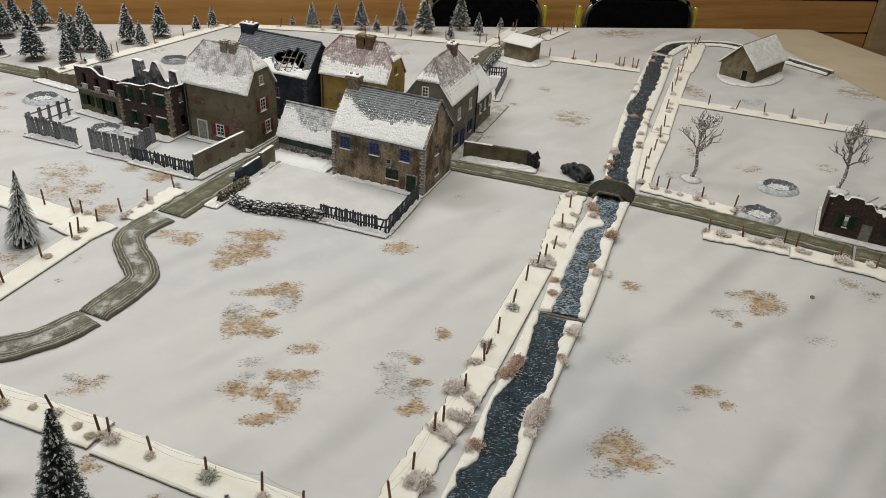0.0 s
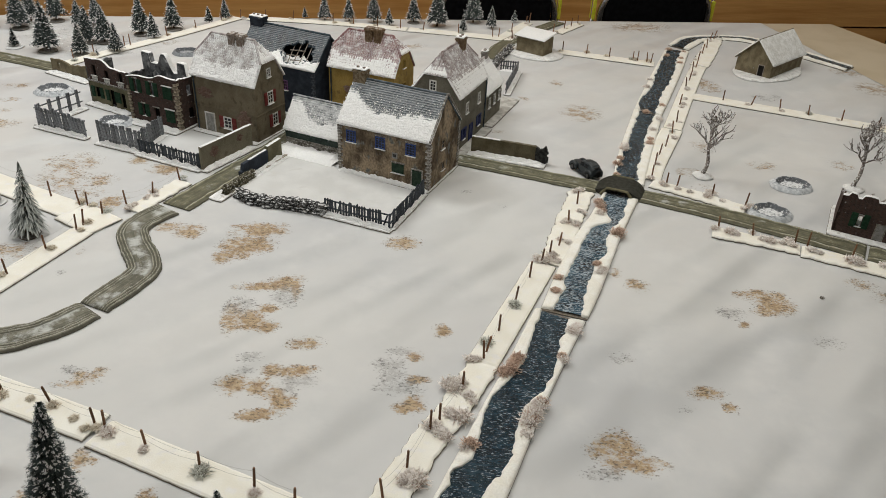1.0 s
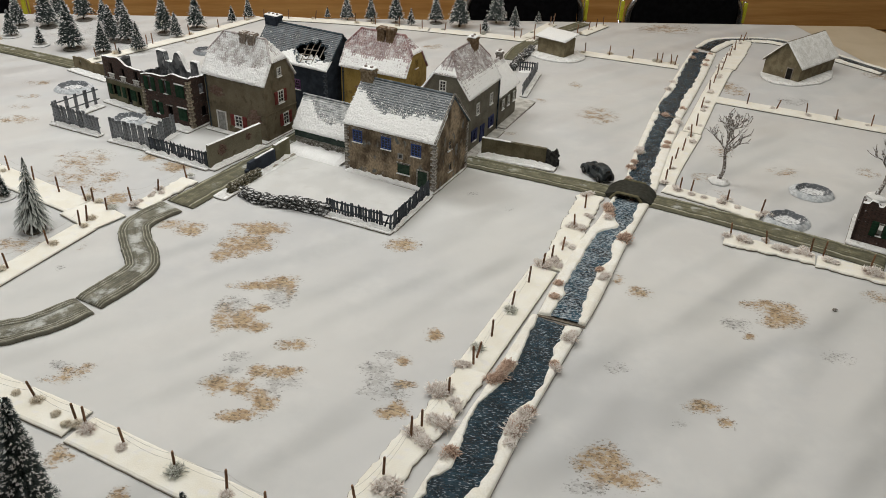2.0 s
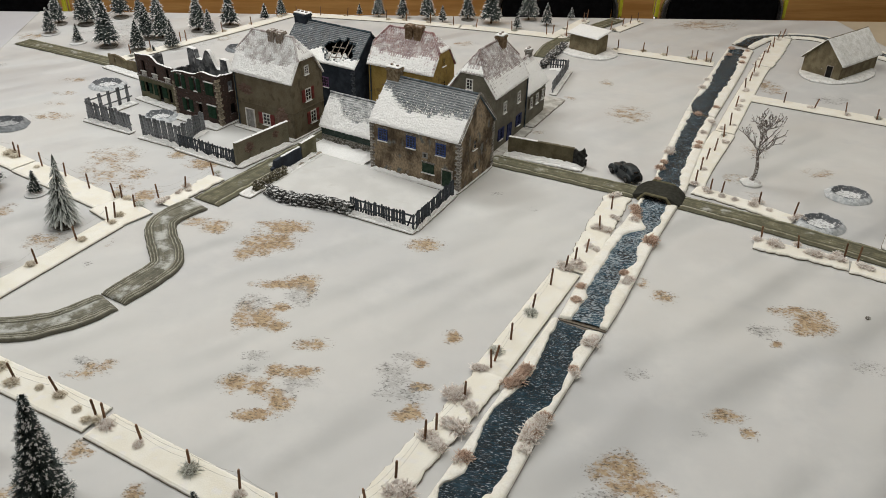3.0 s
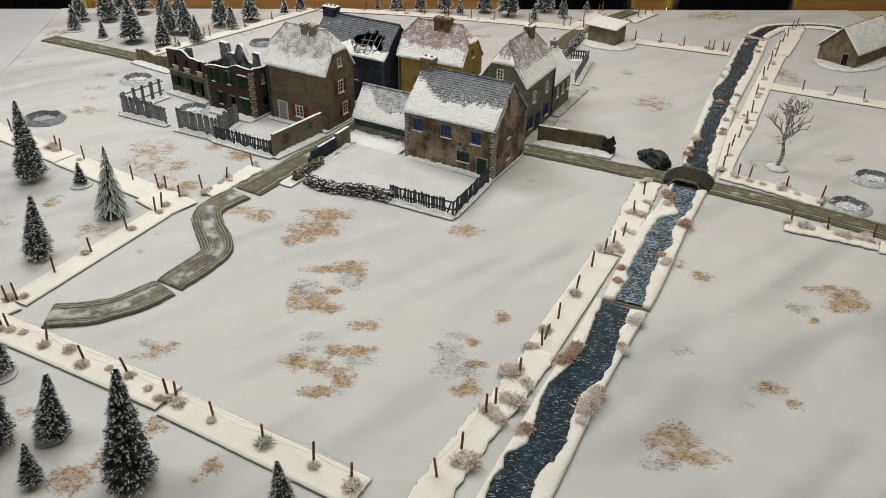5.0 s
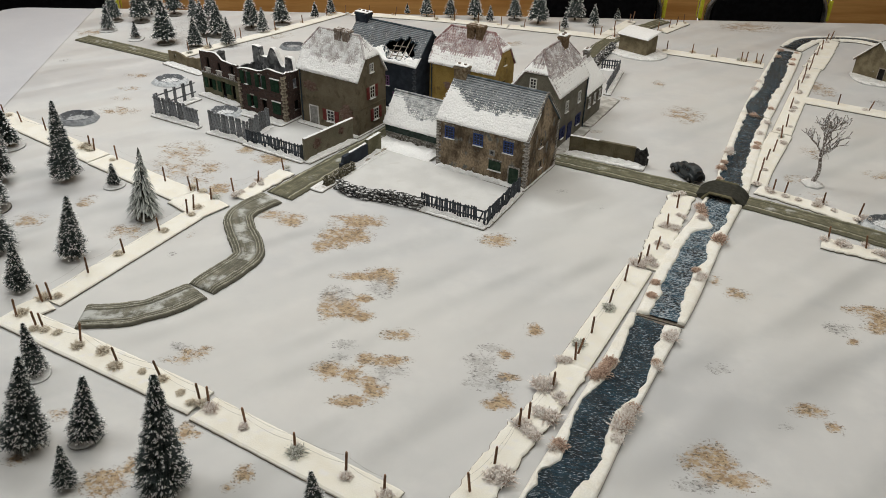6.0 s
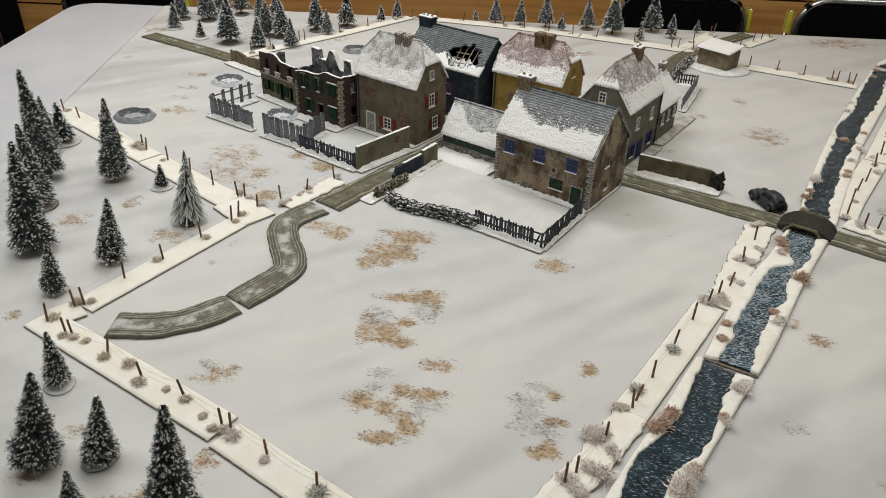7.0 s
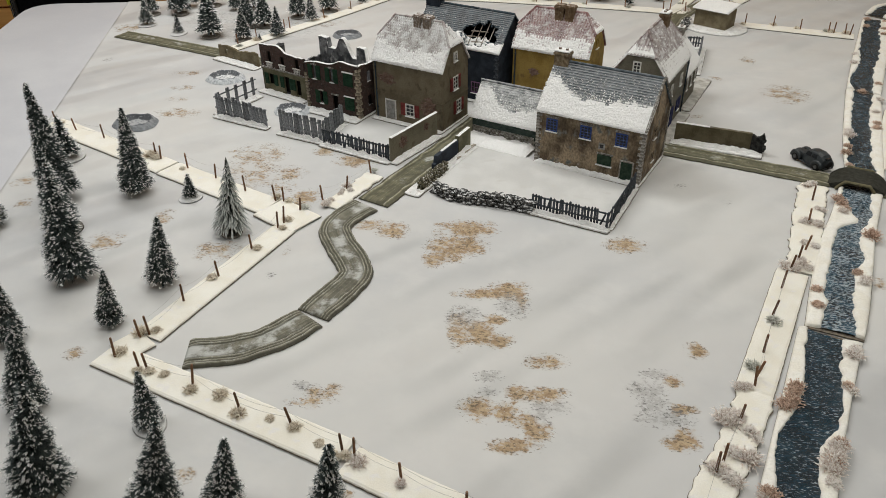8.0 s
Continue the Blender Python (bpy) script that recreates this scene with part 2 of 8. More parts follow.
dark_blue_paint = stuff("dark_blue_paint", (0.018, 0.024, 0.085), (0.04, 0.052, 0.15), 200, 0.7)
white_paint = stuff("white_paint", (0.6, 0.59, 0.56), (0.75, 0.74, 0.71), 200, 0.7)
purple_paint = stuff("dull_purple_paint", (0.13, 0.05, 0.15), (0.22, 0.12, 0.22), 200, 0.7)
pane_mat = stuff("dark_pane", (0.012, 0.014, 0.016), (0.03, 0.032, 0.036), 300, 0.25, relief=0.05, spec=0.5)
door_grey = stuff("grey_door", (0.24, 0.235, 0.22), (0.38, 0.375, 0.36), 150, 0.8)
door_green = stuff("green_door", (0.02, 0.045, 0.03), (0.045, 0.075, 0.05), 150, 0.8)
# near-black that puts the unlit inside of buildings into the colour
inside_shade = stuff("inside_shade_black", (0.01, 0.009, 0.008), (0.02, 0.018, 0.016), 60, 0.95)
beam_mat = stuff("grey_beam", (0.2, 0.17, 0.14), (0.36, 0.31, 0.26), 200, 0.85, dust=0.3)
shed_mat = stuff("dark_green_boards", (0.025, 0.04, 0.035), (0.05, 0.07, 0.06), 120, 0.8, dust=0.3, dust_at=0.64)
plank_mat = stuff("weathered_grey_plank", (0.095, 0.1, 0.108), (0.26, 0.272, 0.288), 160, 0.85, 1200, 0.5, 0.0006, vary=0.3, dust=0.3, dust_at=0.62)
picket_mat = stuff("dark_blue_grey_picket", (0.03, 0.036, 0.045), (0.085, 0.097, 0.112), 200, 0.85, vary=0.25, dust=0.3, dust_at=0.62)
rubble_mat = stuff("dark_fieldstone", (0.03, 0.03, 0.03), (0.12, 0.118, 0.112), 160, 0.85, 700, 0.6, 0.001, vary=0.35, dust=0.85, dust_at=0.57)
bridge_mat = stuff("grey_green_bridge", (0.03, 0.03, 0.024), (0.05, 0.051, 0.042), 120, 0.75, 700, 0.3, 0.0006)
bridge_trim = stuff("olive_bridge_trim", (0.13, 0.115, 0.065), (0.2, 0.18, 0.11), 200, 0.8)
car_mat = stuff("dark_slate_car_paint", (0.018, 0.024, 0.028), (0.035, 0.043, 0.048), 150, 0.5, 700, 0.15, 0.0003, spec=0.5)
tyre_mat = stuff("black_tyre", (0.012, 0.012, 0.012), (0.022, 0.022, 0.022), 200, 0.85)
hub_mat = stuff("grey_hub", (0.07, 0.07, 0.07), (0.13, 0.13, 0.13), 200, 0.5)
barn_wall_mat = stuff("olive_brown_barn_wall", (0.15, 0.122, 0.075), (0.235, 0.198, 0.125), 50, 0.85, 500, 0.4, 0.001, dust=0.45, dust_at=0.64)
barn_roof_mat = stuff("snowy_barn_roof", (0.74, 0.735, 0.71), (0.9, 0.9, 0.89), 70, 0.9, 600, 0.5, 0.001)
plate_mat = stuff("snowy_base_plate", (0.72, 0.72, 0.71), (0.88, 0.88, 0.87), 60, 0.9, 600, 0.5, 0.001, c3=(0.6, 0.58, 0.55), grainy=0.12)
trunk_mat = stuff("fir_trunk", (0.06, 0.045, 0.03), (0.12, 0.09, 0.065), 200, 0.9)
twig_mat = stuff("bare_tree_bark", (0.15, 0.12, 0.105), (0.36, 0.32, 0.29), 200, 0.9, dust=0.95, dust_at=0.49)
disc_white = stuff("pale_disc", (0.62, 0.63, 0.63), (0.8, 0.8, 0.8), 90, 0.85, c3=(0.45, 0.42, 0.38))
disc_mud = stuff("muddy_disc", (0.12, 0.105, 0.085), (0.25, 0.22, 0.18), 90, 0.9, dust=0.3)


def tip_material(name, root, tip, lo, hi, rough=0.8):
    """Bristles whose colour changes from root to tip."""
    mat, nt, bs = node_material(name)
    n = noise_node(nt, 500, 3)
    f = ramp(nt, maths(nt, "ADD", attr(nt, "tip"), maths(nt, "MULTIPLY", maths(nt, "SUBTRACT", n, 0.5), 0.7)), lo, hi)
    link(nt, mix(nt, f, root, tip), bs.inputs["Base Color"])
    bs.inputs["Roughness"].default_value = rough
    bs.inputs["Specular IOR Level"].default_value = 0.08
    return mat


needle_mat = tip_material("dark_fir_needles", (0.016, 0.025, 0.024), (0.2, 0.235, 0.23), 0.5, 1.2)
frost_mat = tip_material("frosted_grey_green_needles", (0.07, 0.085, 0.077), (0.62, 0.65, 0.63), 0.15, 1.0)
tuft_white = tip_material("frosted_pinkish_bristle", (0.5, 0.36, 0.28), (0.95, 0.91, 0.87), 0.05, 0.9)
tuft_brown = tip_material("russet_bristle", (0.29, 0.17, 0.115), (0.78, 0.61, 0.5), 0.15, 1.1)
tuft_straw = tip_material("straw_bristle", (0.42, 0.33, 0.22), (0.88, 0.82, 0.71), 0.1, 1.05)
tuft_green = tip_material("grey_green_bristle", (0.28, 0.28, 0.22), (0.78, 0.78, 0.73), 0.2, 0.9)


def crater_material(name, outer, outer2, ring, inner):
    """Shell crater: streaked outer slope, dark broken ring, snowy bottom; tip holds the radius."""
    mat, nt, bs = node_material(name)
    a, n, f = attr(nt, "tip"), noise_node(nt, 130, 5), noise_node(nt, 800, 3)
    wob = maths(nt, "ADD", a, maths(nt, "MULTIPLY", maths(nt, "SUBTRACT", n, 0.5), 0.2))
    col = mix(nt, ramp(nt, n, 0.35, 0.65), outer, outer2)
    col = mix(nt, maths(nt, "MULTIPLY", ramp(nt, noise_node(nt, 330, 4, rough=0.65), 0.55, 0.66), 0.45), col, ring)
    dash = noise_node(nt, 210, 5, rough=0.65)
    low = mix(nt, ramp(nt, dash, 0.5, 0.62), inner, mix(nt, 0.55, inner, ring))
    # band darkens the hollow's inner wall by colour, in broken dashes
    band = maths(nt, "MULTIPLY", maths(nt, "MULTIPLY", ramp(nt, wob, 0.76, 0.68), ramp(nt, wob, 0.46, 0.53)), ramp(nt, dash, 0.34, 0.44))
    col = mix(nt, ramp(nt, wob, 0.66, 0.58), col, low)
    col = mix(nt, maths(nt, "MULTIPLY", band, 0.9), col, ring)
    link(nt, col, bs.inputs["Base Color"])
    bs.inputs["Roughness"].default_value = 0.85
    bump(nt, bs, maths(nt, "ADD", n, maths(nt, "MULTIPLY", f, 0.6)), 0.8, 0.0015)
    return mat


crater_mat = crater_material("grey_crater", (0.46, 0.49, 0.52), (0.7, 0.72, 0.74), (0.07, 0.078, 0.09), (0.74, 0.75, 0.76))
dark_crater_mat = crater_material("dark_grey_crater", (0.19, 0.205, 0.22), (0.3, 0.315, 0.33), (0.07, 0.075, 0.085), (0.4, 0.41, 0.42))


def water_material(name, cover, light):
    """Dark water painted with short broken white ripples, their glints put into the colour."""
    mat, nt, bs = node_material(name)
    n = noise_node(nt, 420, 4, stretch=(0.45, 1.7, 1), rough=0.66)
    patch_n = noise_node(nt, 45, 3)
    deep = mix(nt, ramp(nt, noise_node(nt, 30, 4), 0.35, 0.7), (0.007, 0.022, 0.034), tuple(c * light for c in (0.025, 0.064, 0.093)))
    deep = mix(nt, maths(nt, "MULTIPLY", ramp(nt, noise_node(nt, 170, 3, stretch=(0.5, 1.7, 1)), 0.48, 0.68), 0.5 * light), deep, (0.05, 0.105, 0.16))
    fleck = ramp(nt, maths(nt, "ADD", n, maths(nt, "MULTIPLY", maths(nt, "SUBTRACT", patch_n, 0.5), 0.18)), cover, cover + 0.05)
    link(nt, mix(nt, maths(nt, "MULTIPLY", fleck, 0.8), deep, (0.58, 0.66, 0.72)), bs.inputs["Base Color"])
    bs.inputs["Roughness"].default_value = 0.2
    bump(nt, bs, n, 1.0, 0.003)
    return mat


# the pale copy holds ceiling reflection as colour; the darker ones hold less
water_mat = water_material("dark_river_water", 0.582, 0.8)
pale_water_mat = water_material("river_water_pale_reflection", 0.51, 1.7)
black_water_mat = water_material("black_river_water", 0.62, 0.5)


def road_material(name, base, light, snowy):
    """Muddy track; tip holds the height across the ruts."""
    mat, nt, bs = node_material(name)
    a = attr(nt, "tip")
    n = noise_node(nt, 90, 5)
    f = noise_node(nt, 700, 3)
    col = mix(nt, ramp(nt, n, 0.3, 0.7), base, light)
    # colour follows rut height: darker grooves, paler ridge tops
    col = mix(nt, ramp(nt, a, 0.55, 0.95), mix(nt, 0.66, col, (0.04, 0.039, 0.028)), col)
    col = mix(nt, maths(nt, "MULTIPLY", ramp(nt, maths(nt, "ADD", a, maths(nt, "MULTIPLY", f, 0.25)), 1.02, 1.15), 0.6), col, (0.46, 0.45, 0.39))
    s = ramp(nt, noise_node(nt, 26, 5, rough=0.62), snowy, snowy + 0.16)
    pond = maths(nt, "MULTIPLY", s, ramp(nt, attr(nt, "mid"), 0.15, 0.55))
    worn = maths(nt, "MULTIPLY", ramp(nt, maths(nt, "ADD", noise_node(nt, 260, 5, rough=0.7), maths(nt, "MULTIPLY", maths(nt, "SUBTRACT", a, 0.75), 0.35)), 0.56, 0.66), 0.5)
    col = mix(nt, worn, col, (0.5, 0.49, 0.45))
    col = mix(nt, maths(nt, "MULTIPLY", pond, 0.85), col, (0.55, 0.56, 0.54))
    link(nt, col, bs.inputs["Base Color"])
    bs.inputs["Roughness"].default_value = 0.8
    bump(nt, bs, maths(nt, "ADD", n, f), 0.5, 0.001)
    return mat


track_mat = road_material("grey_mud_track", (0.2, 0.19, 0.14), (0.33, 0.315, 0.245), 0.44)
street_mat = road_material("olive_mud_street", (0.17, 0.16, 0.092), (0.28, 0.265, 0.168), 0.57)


def cloth_material():
    mat, nt, bs = node_material("printed_snow_cloth")
    col = mix(nt, ramp(nt, noise_node(nt, 2.2, 3), 0.35, 0.7), (0.625, 0.622, 0.61), (0.56, 0.563, 0.57))
    col = mix(nt, maths(nt, "MULTIPLY", ramp(nt, noise_node(nt, 9, 5, rough=0.6), 0.45, 0.72), 0.5), col, (0.69, 0.686, 0.67))
    col = mix(nt, maths(nt, "MULTIPLY", ramp(nt, noise_node(nt, 6, 6, rough=0.65, stretch=(0.7, 1.4, 1)), 0.52, 0.75), 0.4), col, (0.5, 0.51, 0.53))
    br = noise_node(nt, 45, 4, stretch=(0.85, 1.15, 1), rough=0.6)
    grain = noise_node(nt, 190, 6, stretch=(0.85, 1.15, 1), rough=0.75)
    grit = noise_node(nt, 290, 3, stretch=(0.8, 1.2, 1), rough=0.6)
    tone = mix(nt, ramp(nt, noise_node(nt, 120, 4, rough=0.65), 0.38, 0.62), (0.47, 0.345, 0.2), (0.29, 0.18, 0.085))
    for name, colour, amount, fill, bite in (("stain_b", tone, 0.9, 0.38, 3.0), ("stain_g", (0.3, 0.29, 0.28), 0.45, 0.1, 4.2)):
        a = attr(nt, name)
        body = maths(nt, "ADD", a, maths(nt, "MULTIPLY", maths(nt, "SUBTRACT", br, 0.5), 2.2))
        lumps_on = ramp(nt, maths(nt, "ADD", body, maths(nt, "MULTIPLY", maths(nt, "SUBTRACT", grain, 0.5), bite)), 0.42, 0.92)
        wash = maths(nt, "MULTIPLY", ramp(nt, body, 0.3, 0.75), fill)
        on = maths(nt, "MULTIPLY", maths(nt, "MAXIMUM", lumps_on, wash), ramp(nt, a, 0.03, 0.25))
        veil = maths(nt, "MULTIPLY", ramp(nt, maths(nt, "ADD", a, maths(nt, "MULTIPLY", maths(nt, "SUBTRACT", br, 0.5), 1.6)), 0.1, 0.9), 0.12)
        col = mix(nt, veil, col, (0.42, 0.42, 0.425))
        col = mix(nt, maths(nt, "MULTIPLY", on, amount), col, colour)
        dots = maths(nt, "MULTIPLY", ramp(nt, maths(nt, "ADD", grit, maths(nt, "MULTIPLY", maths(nt, "SUBTRACT", br, 0.5), 0.4)), 0.57, 0.63), ramp(nt, a, 0.06, 0.4))
        col = mix(nt, maths(nt, "MULTIPLY", dots, 0.75), col, (0.12, 0.095, 0.065) if name == "stain_b" else (0.16, 0.155, 0.15))
    link(nt, col, bs.inputs["Base Color"])
    bs.inputs["Roughness"].default_value = 0.62
    bs.inputs["Specular IOR Level"].default_value = 0.3
    tc = nt.nodes.new("ShaderNodeTexCoord")
    mp = nt.nodes.new("ShaderNodeMapping")
    mp.inputs["Rotation"].default_value = (0, 0, radians(-48))
    link(nt, tc.outputs["Object"], mp.inputs["Vector"])
    sc = nt.nodes.new("ShaderNodeMapping")
    sc.inputs["Scale"].default_value = (0.7, 2.6, 1)
    link(nt, mp.outputs[0], sc.inputs["Vector"])
    fold = nt.nodes.new("ShaderNodeTexNoise")
    fold.inputs["Scale"].default_value, fold.inputs["Detail"].default_value = 1.9, 2.0
    link(nt, sc.outputs[0], fold.inputs["Vector"])
    bump(nt, bs, maths(nt, "ADD", fold.outputs["Fac"], maths(nt, "MULTIPLY", noise_node(nt, 4, 2), 0.3)), 1.0, 0.105)
    return mat


cloth_mat = cloth_material()


def wood_material(name, c1, c2, scale, rough=0.45):
    mat, nt, bs = node_material(name)
    g = noise_node(nt, scale, 6, stretch=(0.12, 1, 1.6), rough=0.65)
    col = mix(nt, ramp(nt, g, 0.3, 0.72), c1, c2)
    hsv = nt.nodes.new("ShaderNodeHueSaturation")
    link(nt, maths(nt, "ADD", maths(nt, "MULTIPLY", obrand(nt), 0.3), 0.85), hsv.inputs["Value"])
    link(nt, col, hsv.inputs["Color"])
    link(nt, hsv.outputs[0], bs.inputs["Base Color"])
    bs.inputs["Roughness"].default_value = rough
    bump(nt, bs, g, 0.15, 0.001)
    return mat


pine_mat = wood_material("varnished_pine", (0.42, 0.19, 0.05), (0.63, 0.34, 0.115), 14)
pale_wood = wood_material("pale_wood", (0.36, 0.24, 0.12), (0.5, 0.36, 0.2), 12)
grey_top = stuff("grey_laminate", (0.565, 0.575, 0.61), (0.61, 0.62, 0.65), 6, 0.5, 300, 0.05, 0.0003, grainy=0.04)
beige_top = stuff("beige_laminate", (0.5, 0.42, 0.3), (0.56, 0.48, 0.36), 6, 0.5, 300, 0.05, 0.0003, grainy=0.04)
black_fabric = stuff("black_upholstery", (0.003, 0.003, 0.0035), (0.006, 0.006, 0.007), 60, 0.95, 800, 0.3, 0.0008, spec=0.06)
chrome_mat = stuff("satin_chrome", (0.45, 0.45, 0.46), (0.55, 0.55, 0.56), 40, 0.25, 300, 0.03, 0.0002, metal=1.0)
yellow_tag = stuff("yellow_label", (0.6, 0.58, 0.03), (0.68, 0.66, 0.06), 40, 0.6)
plaster_mat = stuff("white_plaster", (0.42, 0.4, 0.37), (0.48, 0.46, 0.43), 4, 0.9, 200, 0.2, 0.0006, grainy=0.12)
carpet_mat = stuff("grey_floor", (0.1, 0.095, 0.09), (0.15, 0.145, 0.135), 20, 0.8, 300, 0.3, 0.001)
card_mat = stuff("brown_card", (0.3, 0.22, 0.15), (0.36, 0.27, 0.19), 20, 0.85)

# ---- the hall ----
EDGE = math.degrees(math.atan2(0.49, 2.51))
FAR = pose(0.85, 1.80, 0, 0, 0, EDGE)


def room():
    wall_at = 0.6
    mb = MB()
    mb.box(-4.2, 2.2, wall_at + 0.03, wall_at + 0.15, FLOOR, CEIL)
    north = solid("wall_north", mb, stuff("wall_batten_gap", (0.05, 0.025, 0.01), (0.08, 0.04, 0.015), 20), "wall clad in orange varnished pine boards", "wall", FAR, kind="structure")
    pm = MB()
    pm.prism([(-2.1, -0.011), (2.1, -0.011), (2.1, 0.011), (-2.1, 0.011)], 0.0, 0.134, 0.004)
    pme = pm.mesh("board", pine_mat)
    pm = MB()
    pm.prism([(-0.489, -0.011), (0.489, -0.011), (0.489, 0.011), (-0.489, 0.011)], 0.0, 0.134, 0.004)
    pms = pm.mesh("board", pine_mat)
    z, k = FLOOR, 0
    while z < 1.6:
        part("board", pme, None, north, m=pose(-2.1, wall_at + 0.016, z))
        part("board", pms, None, north, m=pose(0.491, wall_at + 0.016, z))
        z, k = z + 0.142, k + 1
    mb = MB()
    mb.box(0.98, 1.16, wall_at - 0.03, wall_at + 0.003, FLOOR, 1.3)
    mb.box(1.17, 2.1, wall_at - 0.012, wall_at + 0.003, FLOOR, 1.3)
    solid("trim", mb, pale_wood, "pale wood door frame and panel on the boarded wall", "door frame", FAR, kind="structure", bevel=0.004)
    for nm, x0, x1, y0, y1 in (("wall_south", -4.2, 2.2, -4.6, -4.48), ("wall_east", 2.2, 2.32, -4.6, wall_at + 0.15), ("wall_west", -4.32, -4.2, -4.6, wall_at + 0.15)):
        mb = MB()
        mb.box(x0, x1, y0, y1, FLOOR, CEIL)
        solid(nm, mb, plaster_mat, "plain pale plastered wall of the hall", "wall", FAR, kind="structure")
    mb = MB()
    mb.box(-4.3, 2.3, -4.6, wall_at + 0.15, FLOOR - 0.1, FLOOR)
    solid("floor", mb, carpet_mat, "dark grey hard-wearing hall floor", "floor", FAR, kind="structure")
    mb = MB()
    mb.box(-4.3, 2.3, -4.6, wall_at + 0.15, CEIL, CEIL + 0.1)
    solid("ceiling", mb, plaster_mat, "plain white hall ceiling", "ceiling", FAR, kind="structure")
    for lx, ly, _, _ in LAMPS:
        root = thing("ceiling_light", pose(lx, ly, CEIL), "white rectangular panel light on the ceiling", "ceiling light", "ceiling lights")
        mb = MB()
        for a, b, c, d in ((-0.6, 0.6, -0.3, -0.27), (-0.6, 0.6, 0.27, 0.3), (-0.6, -0.57, -0.27, 0.27), (0.57, 0.6, -0.27, 0.27)):
            mb.box(a, b, c, d, -0.04, 0)
        part("frame_rim", mb, white_paint, root)
        mb = MB()
        mb.box(-0.57, 0.57, -0.27, 0.27, -0.012, -0.002)
        part("diffuser", mb, white_paint, root, "white diffuser panel")


room()


def table(label, poly, mat):
    root = thing("table", pose(0, 0, FLOOR), label, "table")
    top = -0.0018 - FLOOR
    mb = MB()
    mb.prism(poly, top - 0.03, top, 0.004)
    part("tabletop", mb, mat, root)
    cx, cy = sum(p[0] for p in poly) / len(poly), sum(p[1] for p in poly) / len(poly)
    for k in range(4):
        x, y = poly[k * len(poly) // 4]
        x, y = x + (cx - x) * 0.18, y + (cy - y) * 0.18
        mb = MB()
        mb.tube([(x, y, 0), (x, y, top - 0.03)], [0.014, 0.014], 10)
        part("leg", mb, chrome_mat, root)


def rounded(poly, k, r):
    """The polygon with its corner k rounded off."""
    p, a, b = (Vector(poly[i % len(poly)]) for i in (k, k - 1, k + 1))
    u, v = p + (a - p).normalized() * r, p + (b - p).normalized() * r
    arc = [tuple((1 - t) ** 2 * u + 2 * t * (1 - t) * p + t * t * v) for t in (i / 8 for i in range(9))]
    return poly[:k] + arc + poly[k + 1:]


table("pale grey laminate folding table with a rounded corner", rounded([(-1.42, -0.6), (-0.2, -0.6), (-0.3, 1.573), (-1.945, 1.252)], 3, 0.1), grey_top)
table("beige laminate table under the white cloth", [(-0.198, -0.6), (2.1, -0.6), (1.11, 1.85), (-0.298, 1.573)], beige_top)


def chair(m):
    root = thing("stacking_chair", m, "black upholstered chair with a chrome tube frame", "chair", "chairs along the wall")
    top = 0.81
    pts = [(-0.205, 0, 0.3), (-0.205, 0, top - 0.1)]
    pts += [(-0.205 + 0.09 * (1 - math.cos(a)), 0, top - 0.1 + 0.09 * math.sin(a)) for a in (math.pi / 2 * i / 6 for i in range(1, 7))]
    pts += [(-x, y, z) for x, y, z in reversed(pts)]
    mb = MB()
    mb.tube(pts, [0.0125] * len(pts), 10)
    part("back_frame", mb, chrome_mat, root, smooth=True)
    mb = MB()
    mb.prism([(-0.19, -0.012), (0.19, -0.012), (0.19, 0.02), (-0.19, 0.02)], 0.36, top - 0.022, 0.008)
    part("backrest", mb, black_fabric, root, "black upholstered backrest", bevel=0.005)
    mb = MB()
    mb.prism([(-0.2, 0.02), (0.2, 0.02), (0.2, 0.42), (-0.2, 0.42)], 0.42, 0.47, 0.012)
    part("seat", mb, black_fabric, root, "black upholstered seat", bevel=0.006)
    for s in (-1, 1):
        mb = MB()
        mb.tube([(0.226 * s, 0.03, 0.0), (0.226 * s, 0.02, 0.762)], [0.0075, 0.0075], 8)
        leg = part("leg", mb, chrome_mat, root, smooth=True)
        mb = MB()
        mb.box(0.226 * s - 0.0055, 0.226 * s + 0.0055, 0.004, 0.04, 0.69, 0.76)
        part("label", mb, yellow_tag, leg, "bright yellow sticker", bevel=0.002)
        mb = MB()
        mb.tube([(0.226 * s, 0.03, 0.44), (0.226 * s, 0.42, 0.44), (0.226 * s, 0.45, 0.4), (0.226 * s, 0.46, 0.0)], [0.012] * 4, 8)
        part("leg", mb, chrome_mat, root, smooth=True)
    return root


first_chair = chair(FAR @ pose(-0.306, 0.2, FLOOR))
copy_thing(first_chair, FAR @ pose(-0.888, 0.2, FLOOR))
copy_thing(first_chair, FAR @ pose(-2.78, 0.16, FLOOR))
copy_thing(first_chair, pose(-2.17, 0.95, FLOOR, 0, 0, 100))
mb = MB()
mb.box(-0.5, 0.5, -0.015, 0.015, 0, 1.1)
solid("display_board", mb, black_fabric, "black folding display board standing on the floor", "board", pose(-2.75, 1.2, FLOOR, 0, 0, 75), bevel=0.004)
mb = MB()
mb.box(-0.15, 0.15, -0.12, 0.12, 0, 0.42)
solid("cardboard_box", mb, card_mat, "plain brown cardboard box on the floor", "box", pose(-2.3, 1.55, FLOOR, 0, 0, 30), bevel=0.004)

# ---- the printed cloth ----
STAINS = []


def stain(x, y, rx, ry, turn, kind, strength):
    STAINS.append((x, y, rx, ry, radians(turn), kind, strength ** 0.42))


